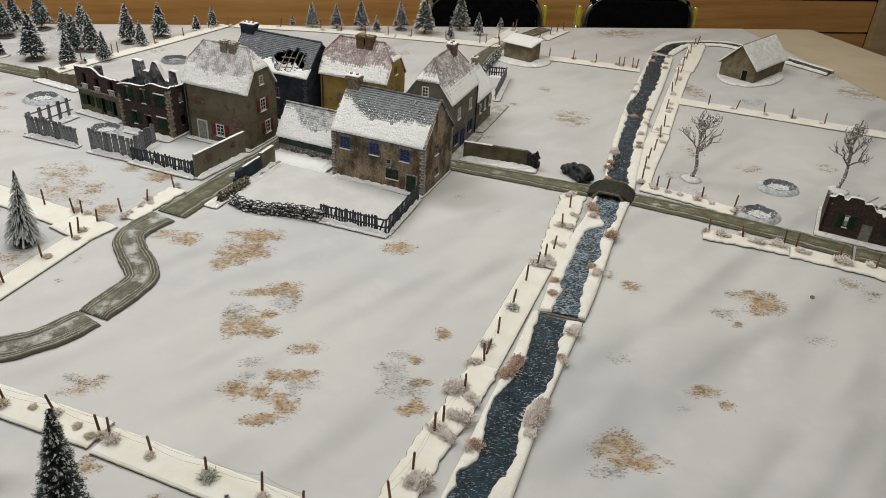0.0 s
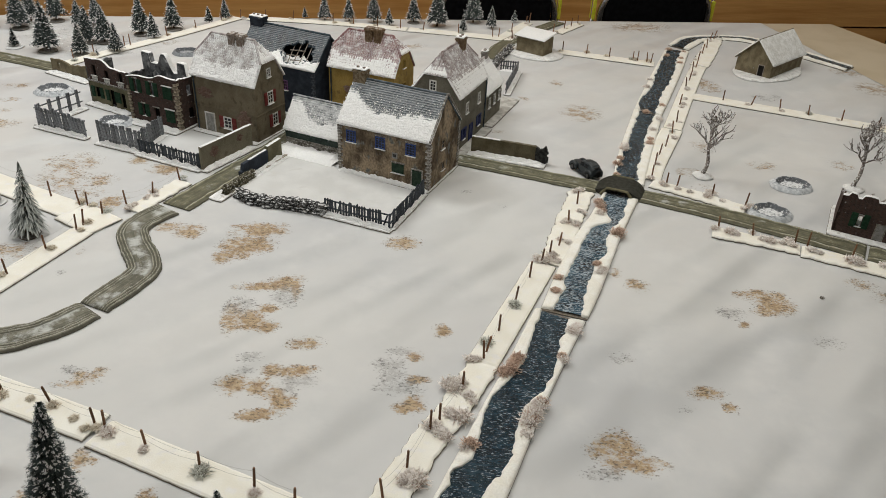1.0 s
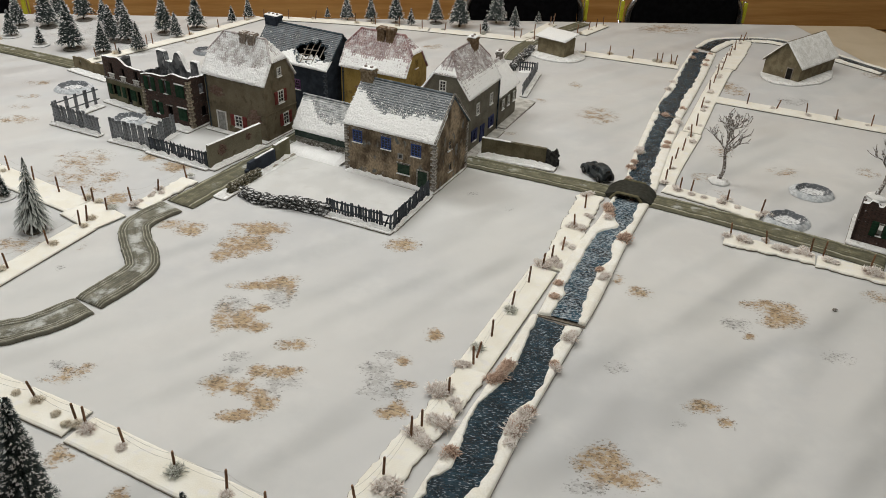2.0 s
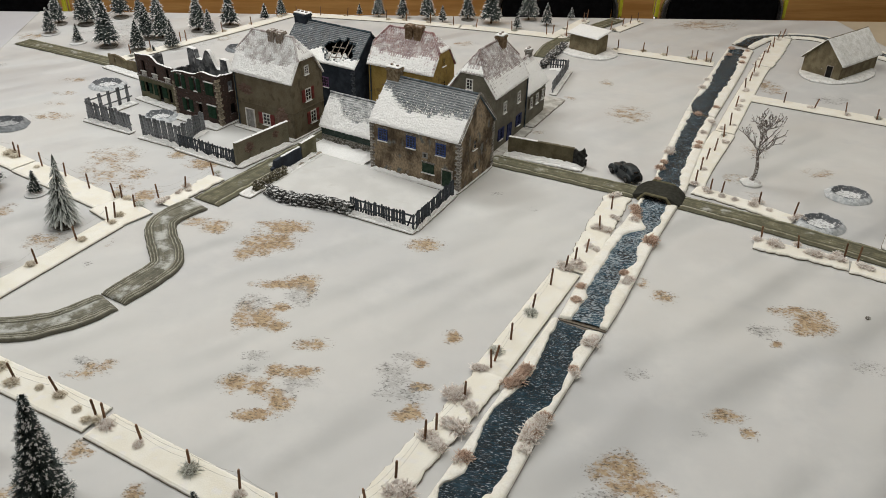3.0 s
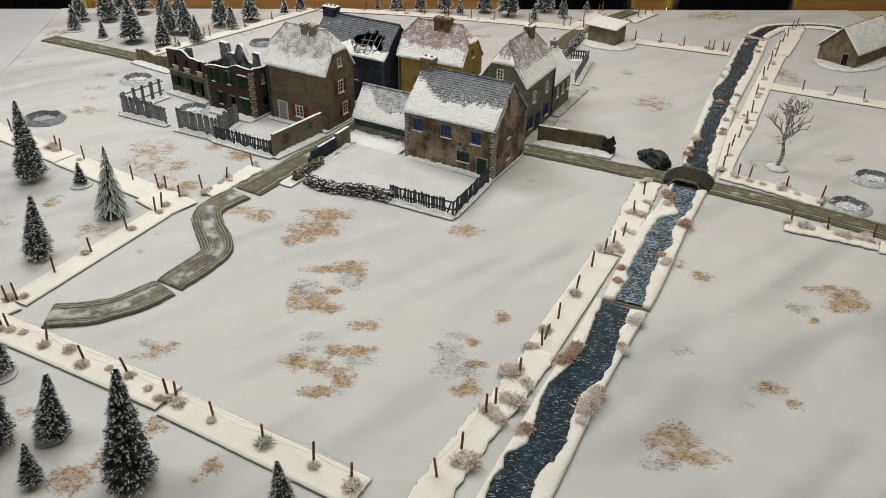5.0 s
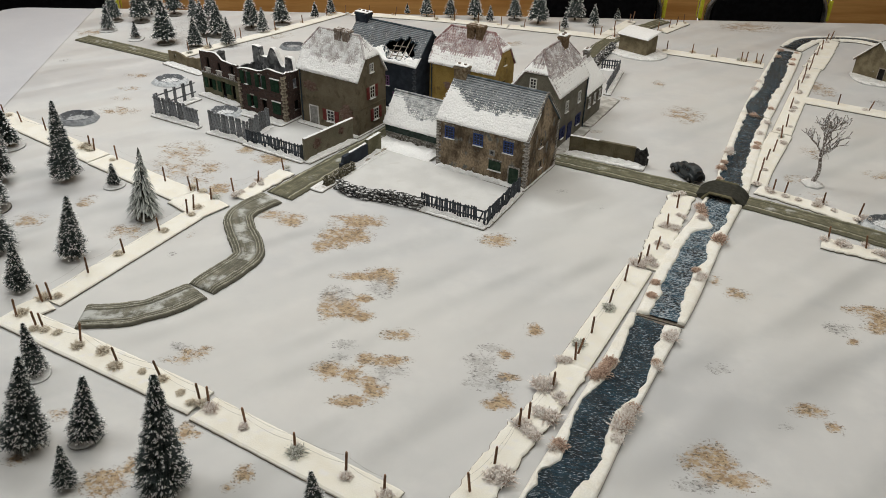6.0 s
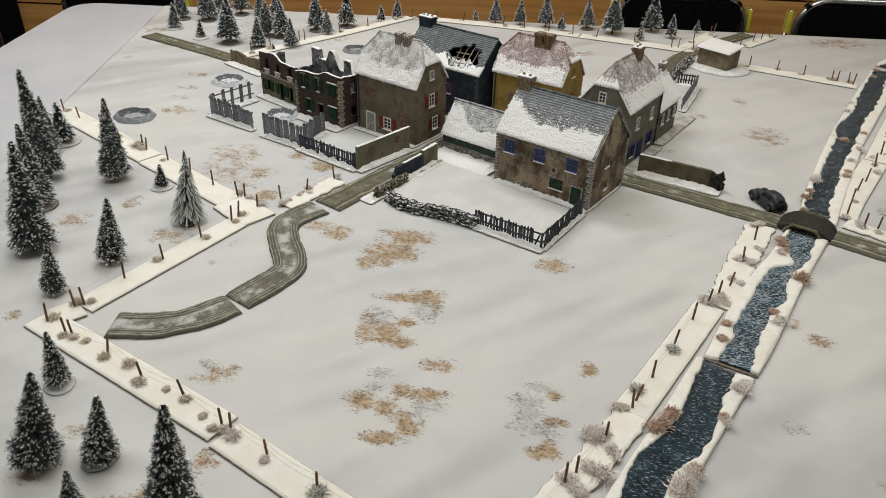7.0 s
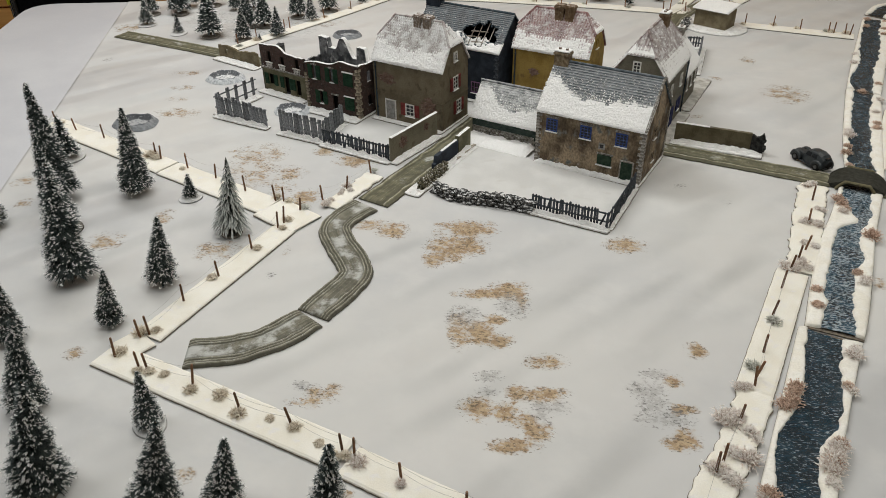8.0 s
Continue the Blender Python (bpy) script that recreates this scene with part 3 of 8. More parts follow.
stain(-0.462, 0.173, 0.036, 0.019, 10, 'b', 1)
stain(-0.478, 0.118, 0.028, 0.028, 10, 'b', 1)
stain(-0.451, 0.123, 0.022, 0.016, 11, 'b', 1)
stain(-0.496, 0.082, 0.014, 0.015, 8, 'b', 1)
stain(-0.407, 0.013, 0.035, 0.010, 10, 'b', 1)
stain(-0.383, 0.023, 0.022, 0.015, 9, 'b', 1)
stain(-0.365, 0.010, 0.007, 0.022, 8, 'b', 1)
stain(-0.436, -0.069, 0.011, 0.028, 10, 'b', 1)
stain(-0.412, -0.070, 0.017, 0.019, 10, 'b', 1)
stain(-0.385, -0.084, 0.015, 0.011, 10, 'b', 1)
stain(-0.394, -0.043, 0.014, 0.009, 8, 'b', 1)
stain(-0.374, -0.010, 0.017, 0.020, 10, 'g', 0.7)
stain(-0.434, -0.045, 0.017, 0.019, 10, 'g', 0.7)
stain(-0.393, -0.206, 0.018, 0.015, 9, 'b', 1)
stain(-0.365, -0.207, 0.013, 0.012, 9, 'b', 1)
stain(-0.340, -0.216, 0.012, 0.010, 10, 'b', 1)
stain(-0.327, -0.230, 0.013, 0.013, 9, 'b', 1)
stain(-0.349, -0.254, 0.022, 0.008, 10, 'b', 1)
stain(-0.355, -0.171, 0.010, 0.010, 9, 'b', 1)
stain(-0.322, -0.173, 0.021, 0.009, 10, 'b', 1)
stain(-0.323, -0.114, 0.022, 0.010, 9, 'b', 0.7)
stain(-0.390, -0.151, 0.014, 0.007, 8, 'g', 0.8)
stain(-0.387, -0.177, 0.010, 0.006, 9, 'g', 0.8)
stain(-0.325, -0.200, 0.010, 0.015, 9, 'g', 0.8)
stain(-0.305, -0.190, 0.010, 0.008, 9, 'g', 0.8)
stain(-0.142, -0.065, 0.010, 0.011, 9, 'b', 0.8)
stain(-0.174, -0.125, 0.008, 0.009, 7, 'b', 0.8)
stain(-0.168, -0.215, 0.012, 0.013, 10, 'b', 0.8)
stain(-0.182, -0.226, 0.010, 0.007, 9, 'b', 0.8)
stain(-0.166, -0.172, 0.012, 0.007, 9, 'b', 0.8)
stain(-0.205, -0.148, 0.017, 0.012, 10, 'g', 0.9)
stain(-0.194, -0.116, 0.014, 0.006, 10, 'g', 0.9)
stain(-0.200, -0.168, 0.014, 0.011, 10, 'g', 0.9)
stain(-0.187, -0.188, 0.023, 0.010, 9, 'g', 0.9)
stain(0.152, 0.084, 0.015, 0.013, 10, 'b', 0.5)
stain(0.122, 0.122, 0.009, 0.013, 11, 'b', 0.35)
stain(0.333, 0.084, 0.023, 0.011, 10, 'b', 0.9)
stain(0.355, 0.064, 0.024, 0.023, 11, 'b', 0.9)
stain(0.345, 0.044, 0.022, 0.011, 9, 'b', 0.9)
stain(0.065, -0.266, 0.021, 0.015, 9, 'b', 0.9)
stain(0.081, -0.261, 0.017, 0.020, 10, 'b', 0.9)
stain(0.100, -0.289, 0.023, 0.012, 10, 'b', 0.9)
stain(0.075, -0.287, 0.018, 0.013, 9, 'b', 0.9)
stain(0.295, 0.001, 0.008, 0.006, 11, 'b', 0.7)
stain(0.203, -0.156, 0.020, 0.009, 9, 'b', 0.7)
stain(0.228, -0.180, 0.008, 0.008, 7, 'b', 0.7)
stain(0.283, 0.028, 0.015, 0.014, 9, 'g', 0.6)
stain(0.059, -0.302, 0.023, 0.008, 10, 'g', 0.6)
stain(0.170, -0.189, 0.008, 0.005, 11, 'g', 0.6)
stain(0.103, -0.096, 0.013, 0.009, 11, 'g', 0.6)
stain(-0.884, 0.384, 0.042, 0.029, 10, 'b', 0.22)
stain(-0.882, 0.348, 0.033, 0.015, 10, 'b', 0.22)
stain(-0.855, 0.375, 0.023, 0.019, 10, 'b', 0.22)
stain(-0.865, 0.316, 0.043, 0.018, 11, 'b', 0.22)
stain(-0.797, 0.311, 0.022, 0.023, 11, 'b', 0.22)
stain(-0.841, 0.283, 0.039, 0.024, 10, 'b', 0.22)
stain(-0.790, 0.256, 0.021, 0.013, 9, 'b', 0.22)
stain(-0.757, 0.416, 0.021, 0.021, 10, 'b', 0.7)
stain(-0.694, 0.377, 0.031, 0.018, 10, 'b', 0.7)
stain(-0.743, 0.233, 0.021, 0.020, 10, 'b', 0.7)
stain(-0.576, 0.153, 0.019, 0.019, 10, 'b', 0.7)
stain(-0.614, 0.163, 0.019, 0.012, 10, 'b', 0.7)
stain(-0.523, -0.342, 0.009, 0.013, 7, 'b', 0.7)
stain(-0.509, -0.345, 0.006, 0.006, 10, 'b', 0.7)
stain(-0.431, -0.387, 0.009, 0.011, 10, 'b', 0.7)
stain(-0.440, -0.409, 0.007, 0.006, 9, 'b', 0.7)
stain(-0.606, -0.200, 0.009, 0.006, 10, 'g', 0.7)
stain(-0.568, -0.201, 0.011, 0.007, 10, 'b', 0.3)
stain(-0.586, -0.224, 0.022, 0.007, 10, 'b', 0.3)
stain(-0.579, -0.211, 0.014, 0.012, 10, 'b', 0.35)
stain(-0.220, 0.163, 0.023, 0.016, 7, 'b', 0.95)
stain(0.406, -0.029, 0.017, 0.011, 5, 'g', 0.23)
stain(0.517, 0.132, 0.020, 0.014, 6, 'b', 0.23)
stain(0.540, 0.102, 0.017, 0.014, 7, 'b', 0.18)
stain(0.136, 0.816, 0.037, 0.038, 9, 'b', 0.27)
stain(0.088, 1.025, 0.014, 0.014, 10, 'b', 0.18)
stain(0.494, 1.084, 0.026, 0.043, 10, 'b', 0.36)
stain(0.631, 1.013, 0.033, 0.022, 10, 'g', 0.18)
stain(0.385, 0.662, 0.020, 0.026, 9, 'b', 0.18)
stain(0.332, 0.516, 0.023, 0.018, 8, 'b', 0.27)
stain(0.335, 0.454, 0.018, 0.010, 7, 'b', 0.18)
stain(0.491, 0.576, 0.024, 0.017, 8, 'b', 0.18)
stain(0.666, 0.605, 0.019, 0.020, 8, 'b', 0.18)
stain(0.406, 1.640, 0.083, 0.046, 13, 'b', 0.23)
stain(0.976, 1.140, 0.055, 0.042, 10, 'b', 0.27)
stain(0.942, 1.281, 0.034, 0.029, 10, 'b', 0.27)
stain(-1.006, 0.055, 0.022, 0.019, 9, 'b', 0.41)
stain(-0.949, 0.136, 0.013, 0.017, 9, 'b', 0.32)
stain(-0.820, 0.056, 0.027, 0.020, 9, 'b', 0.36)
stain(-0.905, -0.191, 0.011, 0.009, 8, 'b', 0.27)
stain(-0.684, -0.348, 0.010, 0.009, 9, 'b', 0.23)
stain(-1.255, 0.214, 0.015, 0.014, 9, 'b', 0.27)
stain(-1.205, 0.142, 0.014, 0.013, 9, 'b', 0.23)
stain(-0.720, 0.072, 0.005, 0.010, 9, 'b', 0.23)
stain(-0.720, 0.008, 0.006, 0.006, 7, 'g', 0.23)
stain(-1.206, 0.756, 0.030, 0.014, 9, 'b', 0.14)
stain(-1.174, 0.668, 0.022, 0.011, 8, 'b', 0.18)
stain(-1.157, 0.605, 0.021, 0.011, 8, 'b', 0.14)
stain(-1.122, 0.533, 0.038, 0.019, 9, 'b', 0.23)
stain(-1.443, 0.819, 0.011, 0.011, 8, 'g', 0.18)
stain(-1.523, 1.065, 0.032, 0.025, 8, 'b', 0.27)
stain(-0.687, -0.419, 0.015, 0.008, 17, 'b', 0.32)
stain(-0.572, -0.428, 0.022, 0.016, 10, 'b', 0.8)
stain(-0.552, -0.400, 0.012, 0.010, 10, 'b', 0.8)
stain(-0.429, 0.309, 0.004, 0.003, 13, 'g', 0.14)
stain(-0.278, 0.348, 0.011, 0.010, 14, 'g', 0.18)
stain(-0.125, 0.363, 0.013, 0.006, 16, 'g', 0.18)
stain(-0.002, 0.889, 0.011, 0.012, 13, 'b', 0.23)
stain(0.094, 1.021, 0.008, 0.020, 13, 'b', 0.23)
stain(-0.307, 1.272, 0.027, 0.016, 20, 'b', 0.23)
stain(-0.064, 0.666, 0.014, 0.010, 9, 'b', 0.14)
stain(-0.054, 0.318, 0.008, 0.007, 8, 'g', 0.14)
stain(-1.150, 1.100, 0.140, 0.100, 9, 'g', 0.06)
stain(-1.300, 1.180, 0.120, 0.090, 9, 'g', 0.05)
stain(-1.020, 1.170, 0.060, 0.030, 9, 'b', 0.1)


def cloth():
    a, b, c, d = (np.array(p) for p in ((-1.0, -0.62), (1.45, -0.62), (0.85, 1.80), (-1.66, 1.31)))
    nu, nv = 420, 380
    u, v = np.meshgrid(np.linspace(0, 1, nu), np.linspace(0, 1, nv))
    x = (1 - v) * ((1 - u) * a[0] + u * b[0]) + v * ((1 - u) * d[0] + u * c[0])
    y = (1 - v) * ((1 - u) * a[1] + u * b[1]) + v * ((1 - u) * d[1] + u * c[1])
    z = np.zeros_like(x)
    rg = np.random.RandomState(3)
    for k in range(14):
        t = rg.uniform(2.3, 2.95)
        w = rg.uniform(9, 30)
        z += rg.uniform(0.3, 1) * np.sin((x * math.cos(t) + y * math.sin(t)) * w + rg.uniform(0, 6) + 1.5 * np.sin(x * 3 + y * 2 + k)) * (0.5 + 0.5 * np.sin(x * rg.uniform(1, 4) + y * rg.uniform(1, 4) + k))
    z = -0.0009 + z * 0.00015
    rim = np.minimum(np.minimum(u, 1 - u), np.minimum(v, 1 - v))
    k = np.clip(rim / 0.06, 0, 1)
    z = z * k - 0.0013 * (1 - k)
    sb, sg = np.zeros_like(x), np.zeros_like(x)
    for sx, sy, rx, ry, t, kind, s in STAINS:
        p = ((x - sx) * math.cos(t) + (y - sy) * math.sin(t)) / (rx * 1.38)
        q = (-(x - sx) * math.sin(t) + (y - sy) * math.cos(t)) / (ry * 1.42)
        val = s * np.clip(1.45 - 1.1 * np.sqrt(p * p + q * q), 0, 1)
        if kind == "b":
            sb = np.maximum(sb, val)
        else:
            sg = np.maximum(sg, val)
    idx = np.arange(nu * nv).reshape(nv, nu)
    faces = np.stack([idx[:-1, :-1], idx[:-1, 1:], idx[1:, 1:], idx[1:, :-1]], -1).reshape(-1, 4)
    me = bpy.data.meshes.new("ground")
    me.from_pydata(np.stack([x, y, z], -1).reshape(-1, 3).tolist(), [], faces.tolist())
    for nm, val in (("stain_b", sb), ("stain_g", sg)):
        me.attributes.new(nm, "FLOAT", "POINT").data.foreach_set("value", val.ravel().astype(np.float32))
    me.materials.append(cloth_mat)
    me.shade_smooth()
    ob = new("ground", me)
    s = ob.modifiers.new("thickness", "SOLIDIFY")
    s.thickness, s.offset = 0.0005, -1
    tagged(ob, "white snow-printed cloth with scattered brown earth stains", "cloth", kind="structure")


cloth()


# ---- roads ----
def along(pts, step):
    """Points at even steps along a polyline, smoothed, with the direction at each."""
    p = [Vector(q) for q in pts]
    if len(p) > 2:
        s = []
        for i in range(len(p) - 1):
            a, b, c, d = p[max(i - 1, 0)], p[i], p[i + 1], p[min(i + 2, len(p) - 1)]
            for k in range(8):
                t = k / 8
                s.append(0.5 * (2 * b + (c - a) * t + (2 * a - 5 * b + 4 * c - d) * t * t + (3 * b - a - 3 * c + d) * t ** 3))
        p = s + [p[-1]]
    total = sum((p[i + 1] - p[i]).length for i in range(len(p) - 1))
    n = max(2, round(total / step))
    out, i, run = [], 0, 0.0
    for k in range(n + 1):
        want = total * k / n
        while i < len(p) - 2 and run + (p[i + 1] - p[i]).length < want:
            run += (p[i + 1] - p[i]).length
            i += 1
        seg = p[i + 1] - p[i]
        out.append((p[i] + seg * min(1.0, (want - run) / max(seg.length, 1e-6)), seg.normalized()))
    return out


def road_piece(pts, width, mat, label, ruts, thick=0.005):
    mb, mids = MB(), []
    st = along(pts, 0.004)
    nc = 41
    for k, (p, d) in enumerate(st):
        nrm = Vector((-d.y, d.x))
        edge = 1 + 0.07 * noise.noise(Vector((p.x * 25, p.y * 25, 1.0))) + 0.05 * noise.noise(Vector((p.x * 110, p.y * 110, 1.0)))
        for j in range(nc):
            v = j / (nc - 1) * 2 - 1
            q = p + nrm * (v * width / 2 * edge)
            av = abs(v)
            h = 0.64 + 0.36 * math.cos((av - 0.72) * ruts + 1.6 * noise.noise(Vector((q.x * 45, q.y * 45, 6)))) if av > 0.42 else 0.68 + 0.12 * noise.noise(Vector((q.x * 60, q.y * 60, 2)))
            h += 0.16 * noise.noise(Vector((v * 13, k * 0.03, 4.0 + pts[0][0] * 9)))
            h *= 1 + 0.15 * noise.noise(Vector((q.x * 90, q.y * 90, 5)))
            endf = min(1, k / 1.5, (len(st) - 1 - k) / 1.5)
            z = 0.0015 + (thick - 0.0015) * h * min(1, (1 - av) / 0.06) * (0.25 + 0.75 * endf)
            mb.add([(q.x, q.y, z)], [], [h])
            mids.append(max(0.0, 1 - av * 1.55))
    n = len(st)
    mb.f += [(k * nc + j + 1, k * nc + j, (k + 1) * nc + j, (k + 1) * nc + j + 1) for k in range(n - 1) for j in range(nc - 1)]
    rim = [k * nc for k in range(n)] + [(n - 1) * nc + j for j in range(1, nc)] + [k * nc + nc - 1 for k in range(n - 2, -1, -1)] + [j for j in range(nc - 2, 0, -1)]
    base = len(mb.v)
    mb.add([(mb.v[i][0], mb.v[i][1], 0.0) for i in rim], [])
    m = len(rim)
    mb.f += [(rim[(i + 1) % m], rim[i], base + i, base + (i + 1) % m) for i in range(m)]
    mids += [0.0] * m
    me = mb.mesh("road_section", mat, True)
    me.attributes.new("mid", "FLOAT", "POINT").data.foreach_set("value", mids)
    return tagged(new("road_section", me), label, "road", "model road sections", "structure")


track = "curved grey mud track section with wheel ruts and ice"
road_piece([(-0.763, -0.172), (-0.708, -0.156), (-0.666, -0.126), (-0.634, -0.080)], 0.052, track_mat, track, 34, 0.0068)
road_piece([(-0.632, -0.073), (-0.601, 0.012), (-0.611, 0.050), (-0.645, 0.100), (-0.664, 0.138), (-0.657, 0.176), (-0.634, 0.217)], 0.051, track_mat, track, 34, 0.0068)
street = "straight olive mud road section with trodden snow"
road_piece([(-0.626, 0.228), (-0.577, 0.352), (-0.527, 0.480), (-0.470, 0.640)], 0.058, street_mat, street, 16)
road_piece([(-0.150, 0.505), (-0.02, 0.465), (0.045, 0.444), (0.130, 0.418)], 0.050, street_mat, street, 16)
road_piece([(0.208, 0.394), (0.320, 0.350), (0.455, 0.289), (0.565, 0.235)], 0.055, street_mat, street, 16)
road_piece([(0.569, 0.233), (0.70, 0.165), (0.82, 0.10)], 0.055, street_mat, street, 16)
road_piece([(-1.51, 1.004), (-1.36, 0.955), (-1.17, 0.89), (-1.0, 0.82)], 0.05, street_mat, street, 16)
road_piece([(-0.085, 1.19), (-0.055, 1.32), (0.02, 1.46), (0.14, 1.637)], 0.045, street_mat, street, 16)


# ---- river ----
def ribbon(mb, left, right, z, wob=0.0, cols=1, vals=None):
    n = len(left)
    for k in range(n):
        for j in range(cols + 1):
            q = left[k].lerp(right[k], j / cols)
            zz = z + (wob * noise.noise(Vector((q.x * 150, q.y * 90, 3))) if 0 < j < cols else 0)
            mb.add([(q.x, q.y, zz)], [])
    c = cols + 1
    b = len(mb.v) - n * c
    mb.f += [(b + k * c + j, b + k * c + j + 1, b + (k + 1) * c + j + 1, b + (k + 1) * c + j) for k in range(n - 1) for j in range(cols)]


def river_piece(bank_l, bank_r, water_l, water_r, label, water=None):
    root = thing("river_section", pose(0, 0, 0), label, "river", "model river sections", "structure")
    n = 140

    def even(pts):
        s = along(pts, 0.002)
        return [s[round(i * (len(s) - 1) / n)][0] for i in range(n + 1)]

    bl, br, wl, wr = even(bank_l), even(bank_r), even(water_l), even(water_r)
    for i in range(n + 1):
        w = noise.noise(Vector((wl[i].x * 45, wl[i].y * 45, 7))) * 0.005 + 0.0025 * noise.noise(Vector((wl[i].x * 160, wl[i].y * 160, 7)))
        e = noise.noise(Vector((wr[i].x * 45, wr[i].y * 45, 11))) * 0.005 + 0.0025 * noise.noise(Vector((wr[i].x * 160, wr[i].y * 160, 11)))
        wl[i] = wl[i] + Vector((w, 0))
        wr[i] = wr[i] + Vector((e, 0))
    mb = MB()
    ribbon(mb, wl, wr, 0.0042, 0.0009, 10)
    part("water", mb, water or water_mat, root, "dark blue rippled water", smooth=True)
    for outer, inner, flip in ((bl, wl, False), (br, wr, True)):
        mb = MB()
        rows = []
        for i in range(n + 1):
            o, q = outer[i], inner[i]
            prof = []
            for t, z in ((0, 0.0), (0.05, 0.0046), (0.16, 0.006), (0.32, 0.0066), (0.5, 0.0068), (0.68, 0.0068), (0.84, 0.0066), (0.96, 0.0056), (1.03, 0.002)):
                p = o.lerp(q, t)
                if 0 < t < 1:
                    z += 0.0016 * noise.noise(Vector((p.x * 40, p.y * 40, 2))) + 0.0011 * noise.noise(Vector((p.x * 150, p.y * 150, 6)))
                prof.append((p, z))
            rows.append([(p.x, p.y, z) for p, z in prof])
        for r in rows:
            mb.add(r, [])
        w = 9
        mb.f += [((k * w + j, k * w + j + 1, (k + 1) * w + j + 1, (k + 1) * w + j) if not flip else (k * w + j + 1, k * w + j, (k + 1) * w + j, (k + 1) * w + j + 1)) for k in range(n) for j in range(w - 1)]
        mb.f += [tuple(range(w)) if flip else tuple(range(w - 1, -1, -1)), tuple(n * w + j for j in (range(w - 1, -1, -1) if flip else range(w)))]
        part("bank", mb, bank_mat, root, "cream snow-covered bank", smooth=True)
    mb = MB()
    r0, l0, r1, l1 = (a + (a - b).normalized() * 0.0035 for a, b in ((br[0], br[4]), (bl[0], bl[4]), (br[-1], br[-5]), (bl[-1], bl[-5])))
    mb.prism([tuple(p) for p in [r0] + br[::4] + [r1, l1] + bl[::-4] + [l0]], 0.0, 0.0014)
    part("base_board", mb, edge_dark, root, "dark base board showing at the joint")


rv = "river section with dark rippled water between snowy banks"
river_piece([(-0.187, -0.52), (-0.127, -0.342), (-0.079, -0.203), (-0.011, -0.005)], [(-0.118, -0.535), (-0.052, -0.344), (-0.001, -0.190), (0.061, -0.027)],
            [(-0.168, -0.523), (-0.119, -0.341), (-0.103, -0.312), (-0.089, -0.285), (-0.085, -0.254), (-0.080, -0.221), (-0.067, -0.189), (-0.045, -0.157), (-0.029, -0.120), (-0.015, -0.064), (0.000, -0.008)],
            [(-0.132, -0.532), (-0.076, -0.344), (-0.065, -0.327), (-0.053, -0.306), (-0.047, -0.280), (-0.043, -0.258), (-0.033, -0.218), (-0.017, -0.190), (-0.001, -0.171), (0.011, -0.126), (0.019, -0.090), (0.026, -0.059), (0.038, -0.024)], rv)
river_piece([(-0.001, 0.003), (0.032, 0.115), (0.071, 0.227), (0.107, 0.313), (0.140, 0.402)], [(0.066, -0.016), (0.094, 0.060), (0.148, 0.228), (0.206, 0.388)],
            [(0.018, -0.001), (0.033, 0.045), (0.044, 0.093), (0.066, 0.154), (0.084, 0.210), (0.102, 0.251), (0.136, 0.278), (0.132, 0.310), (0.131, 0.349), (0.146, 0.40)],
            [(0.054, -0.012), (0.060, 0.012), (0.073, 0.065), (0.085, 0.106), (0.093, 0.132), (0.115, 0.169), (0.121, 0.215), (0.132, 0.245), (0.161, 0.300), (0.172, 0.344), (0.190, 0.39)], rv, pale_water_mat)
river_piece([(0.160, 0.44), (0.190, 0.58), (0.265, 0.853)], [(0.220, 0.43), (0.247, 0.531), (0.325, 0.812)],
            [(0.168, 0.439), (0.180, 0.515), (0.208, 0.604), (0.229, 0.668), (0.258, 0.775), (0.279, 0.846)], [(0.208, 0.432), (0.222, 0.520), (0.248, 0.610), (0.262, 0.674), (0.294, 0.775), (0.311, 0.822)], rv)
river_piece([(0.268, 0.86), (0.340, 1.085), (0.443, 1.389)], [(0.326, 0.820), (0.378, 0.969), (0.445, 1.168), (0.510, 1.373)],
            [(0.279, 0.853), (0.289, 0.912), (0.325, 0.994), (0.349, 1.064), (0.390, 1.207), (0.426, 1.319), (0.450, 1.387)], [(0.312, 0.834), (0.355, 0.972), (0.390, 1.064), (0.424, 1.164), (0.452, 1.27), (0.487, 1.378)], rv)
river_piece([(0.463, 1.440), (0.508, 1.520), (0.563, 1.556), (0.64, 1.575)], [(0.515, 1.398), (0.553, 1.458), (0.596, 1.515), (0.648, 1.535)],
            [(0.474, 1.432), (0.519, 1.505), (0.570, 1.545), (0.64, 1.566)], [(0.501, 1.410), (0.533, 1.470), (0.586, 1.526), (0.647, 1.546)], "bent river section with dark water between snowy banks", black_water_mat)
river_piece([(0.648, 1.582), (0.760, 1.578), (0.875, 1.460), (0.978, 1.328)], [(0.652, 1.536), (0.728, 1.524), (0.845, 1.393), (0.938, 1.287)],
            [(0.648, 1.572), (0.755, 1.567), (0.868, 1.448), (0.970, 1.319)], [(0.651, 1.551), (0.738, 1.541), (0.852, 1.413), (0.948, 1.297)], rv, black_water_mat)


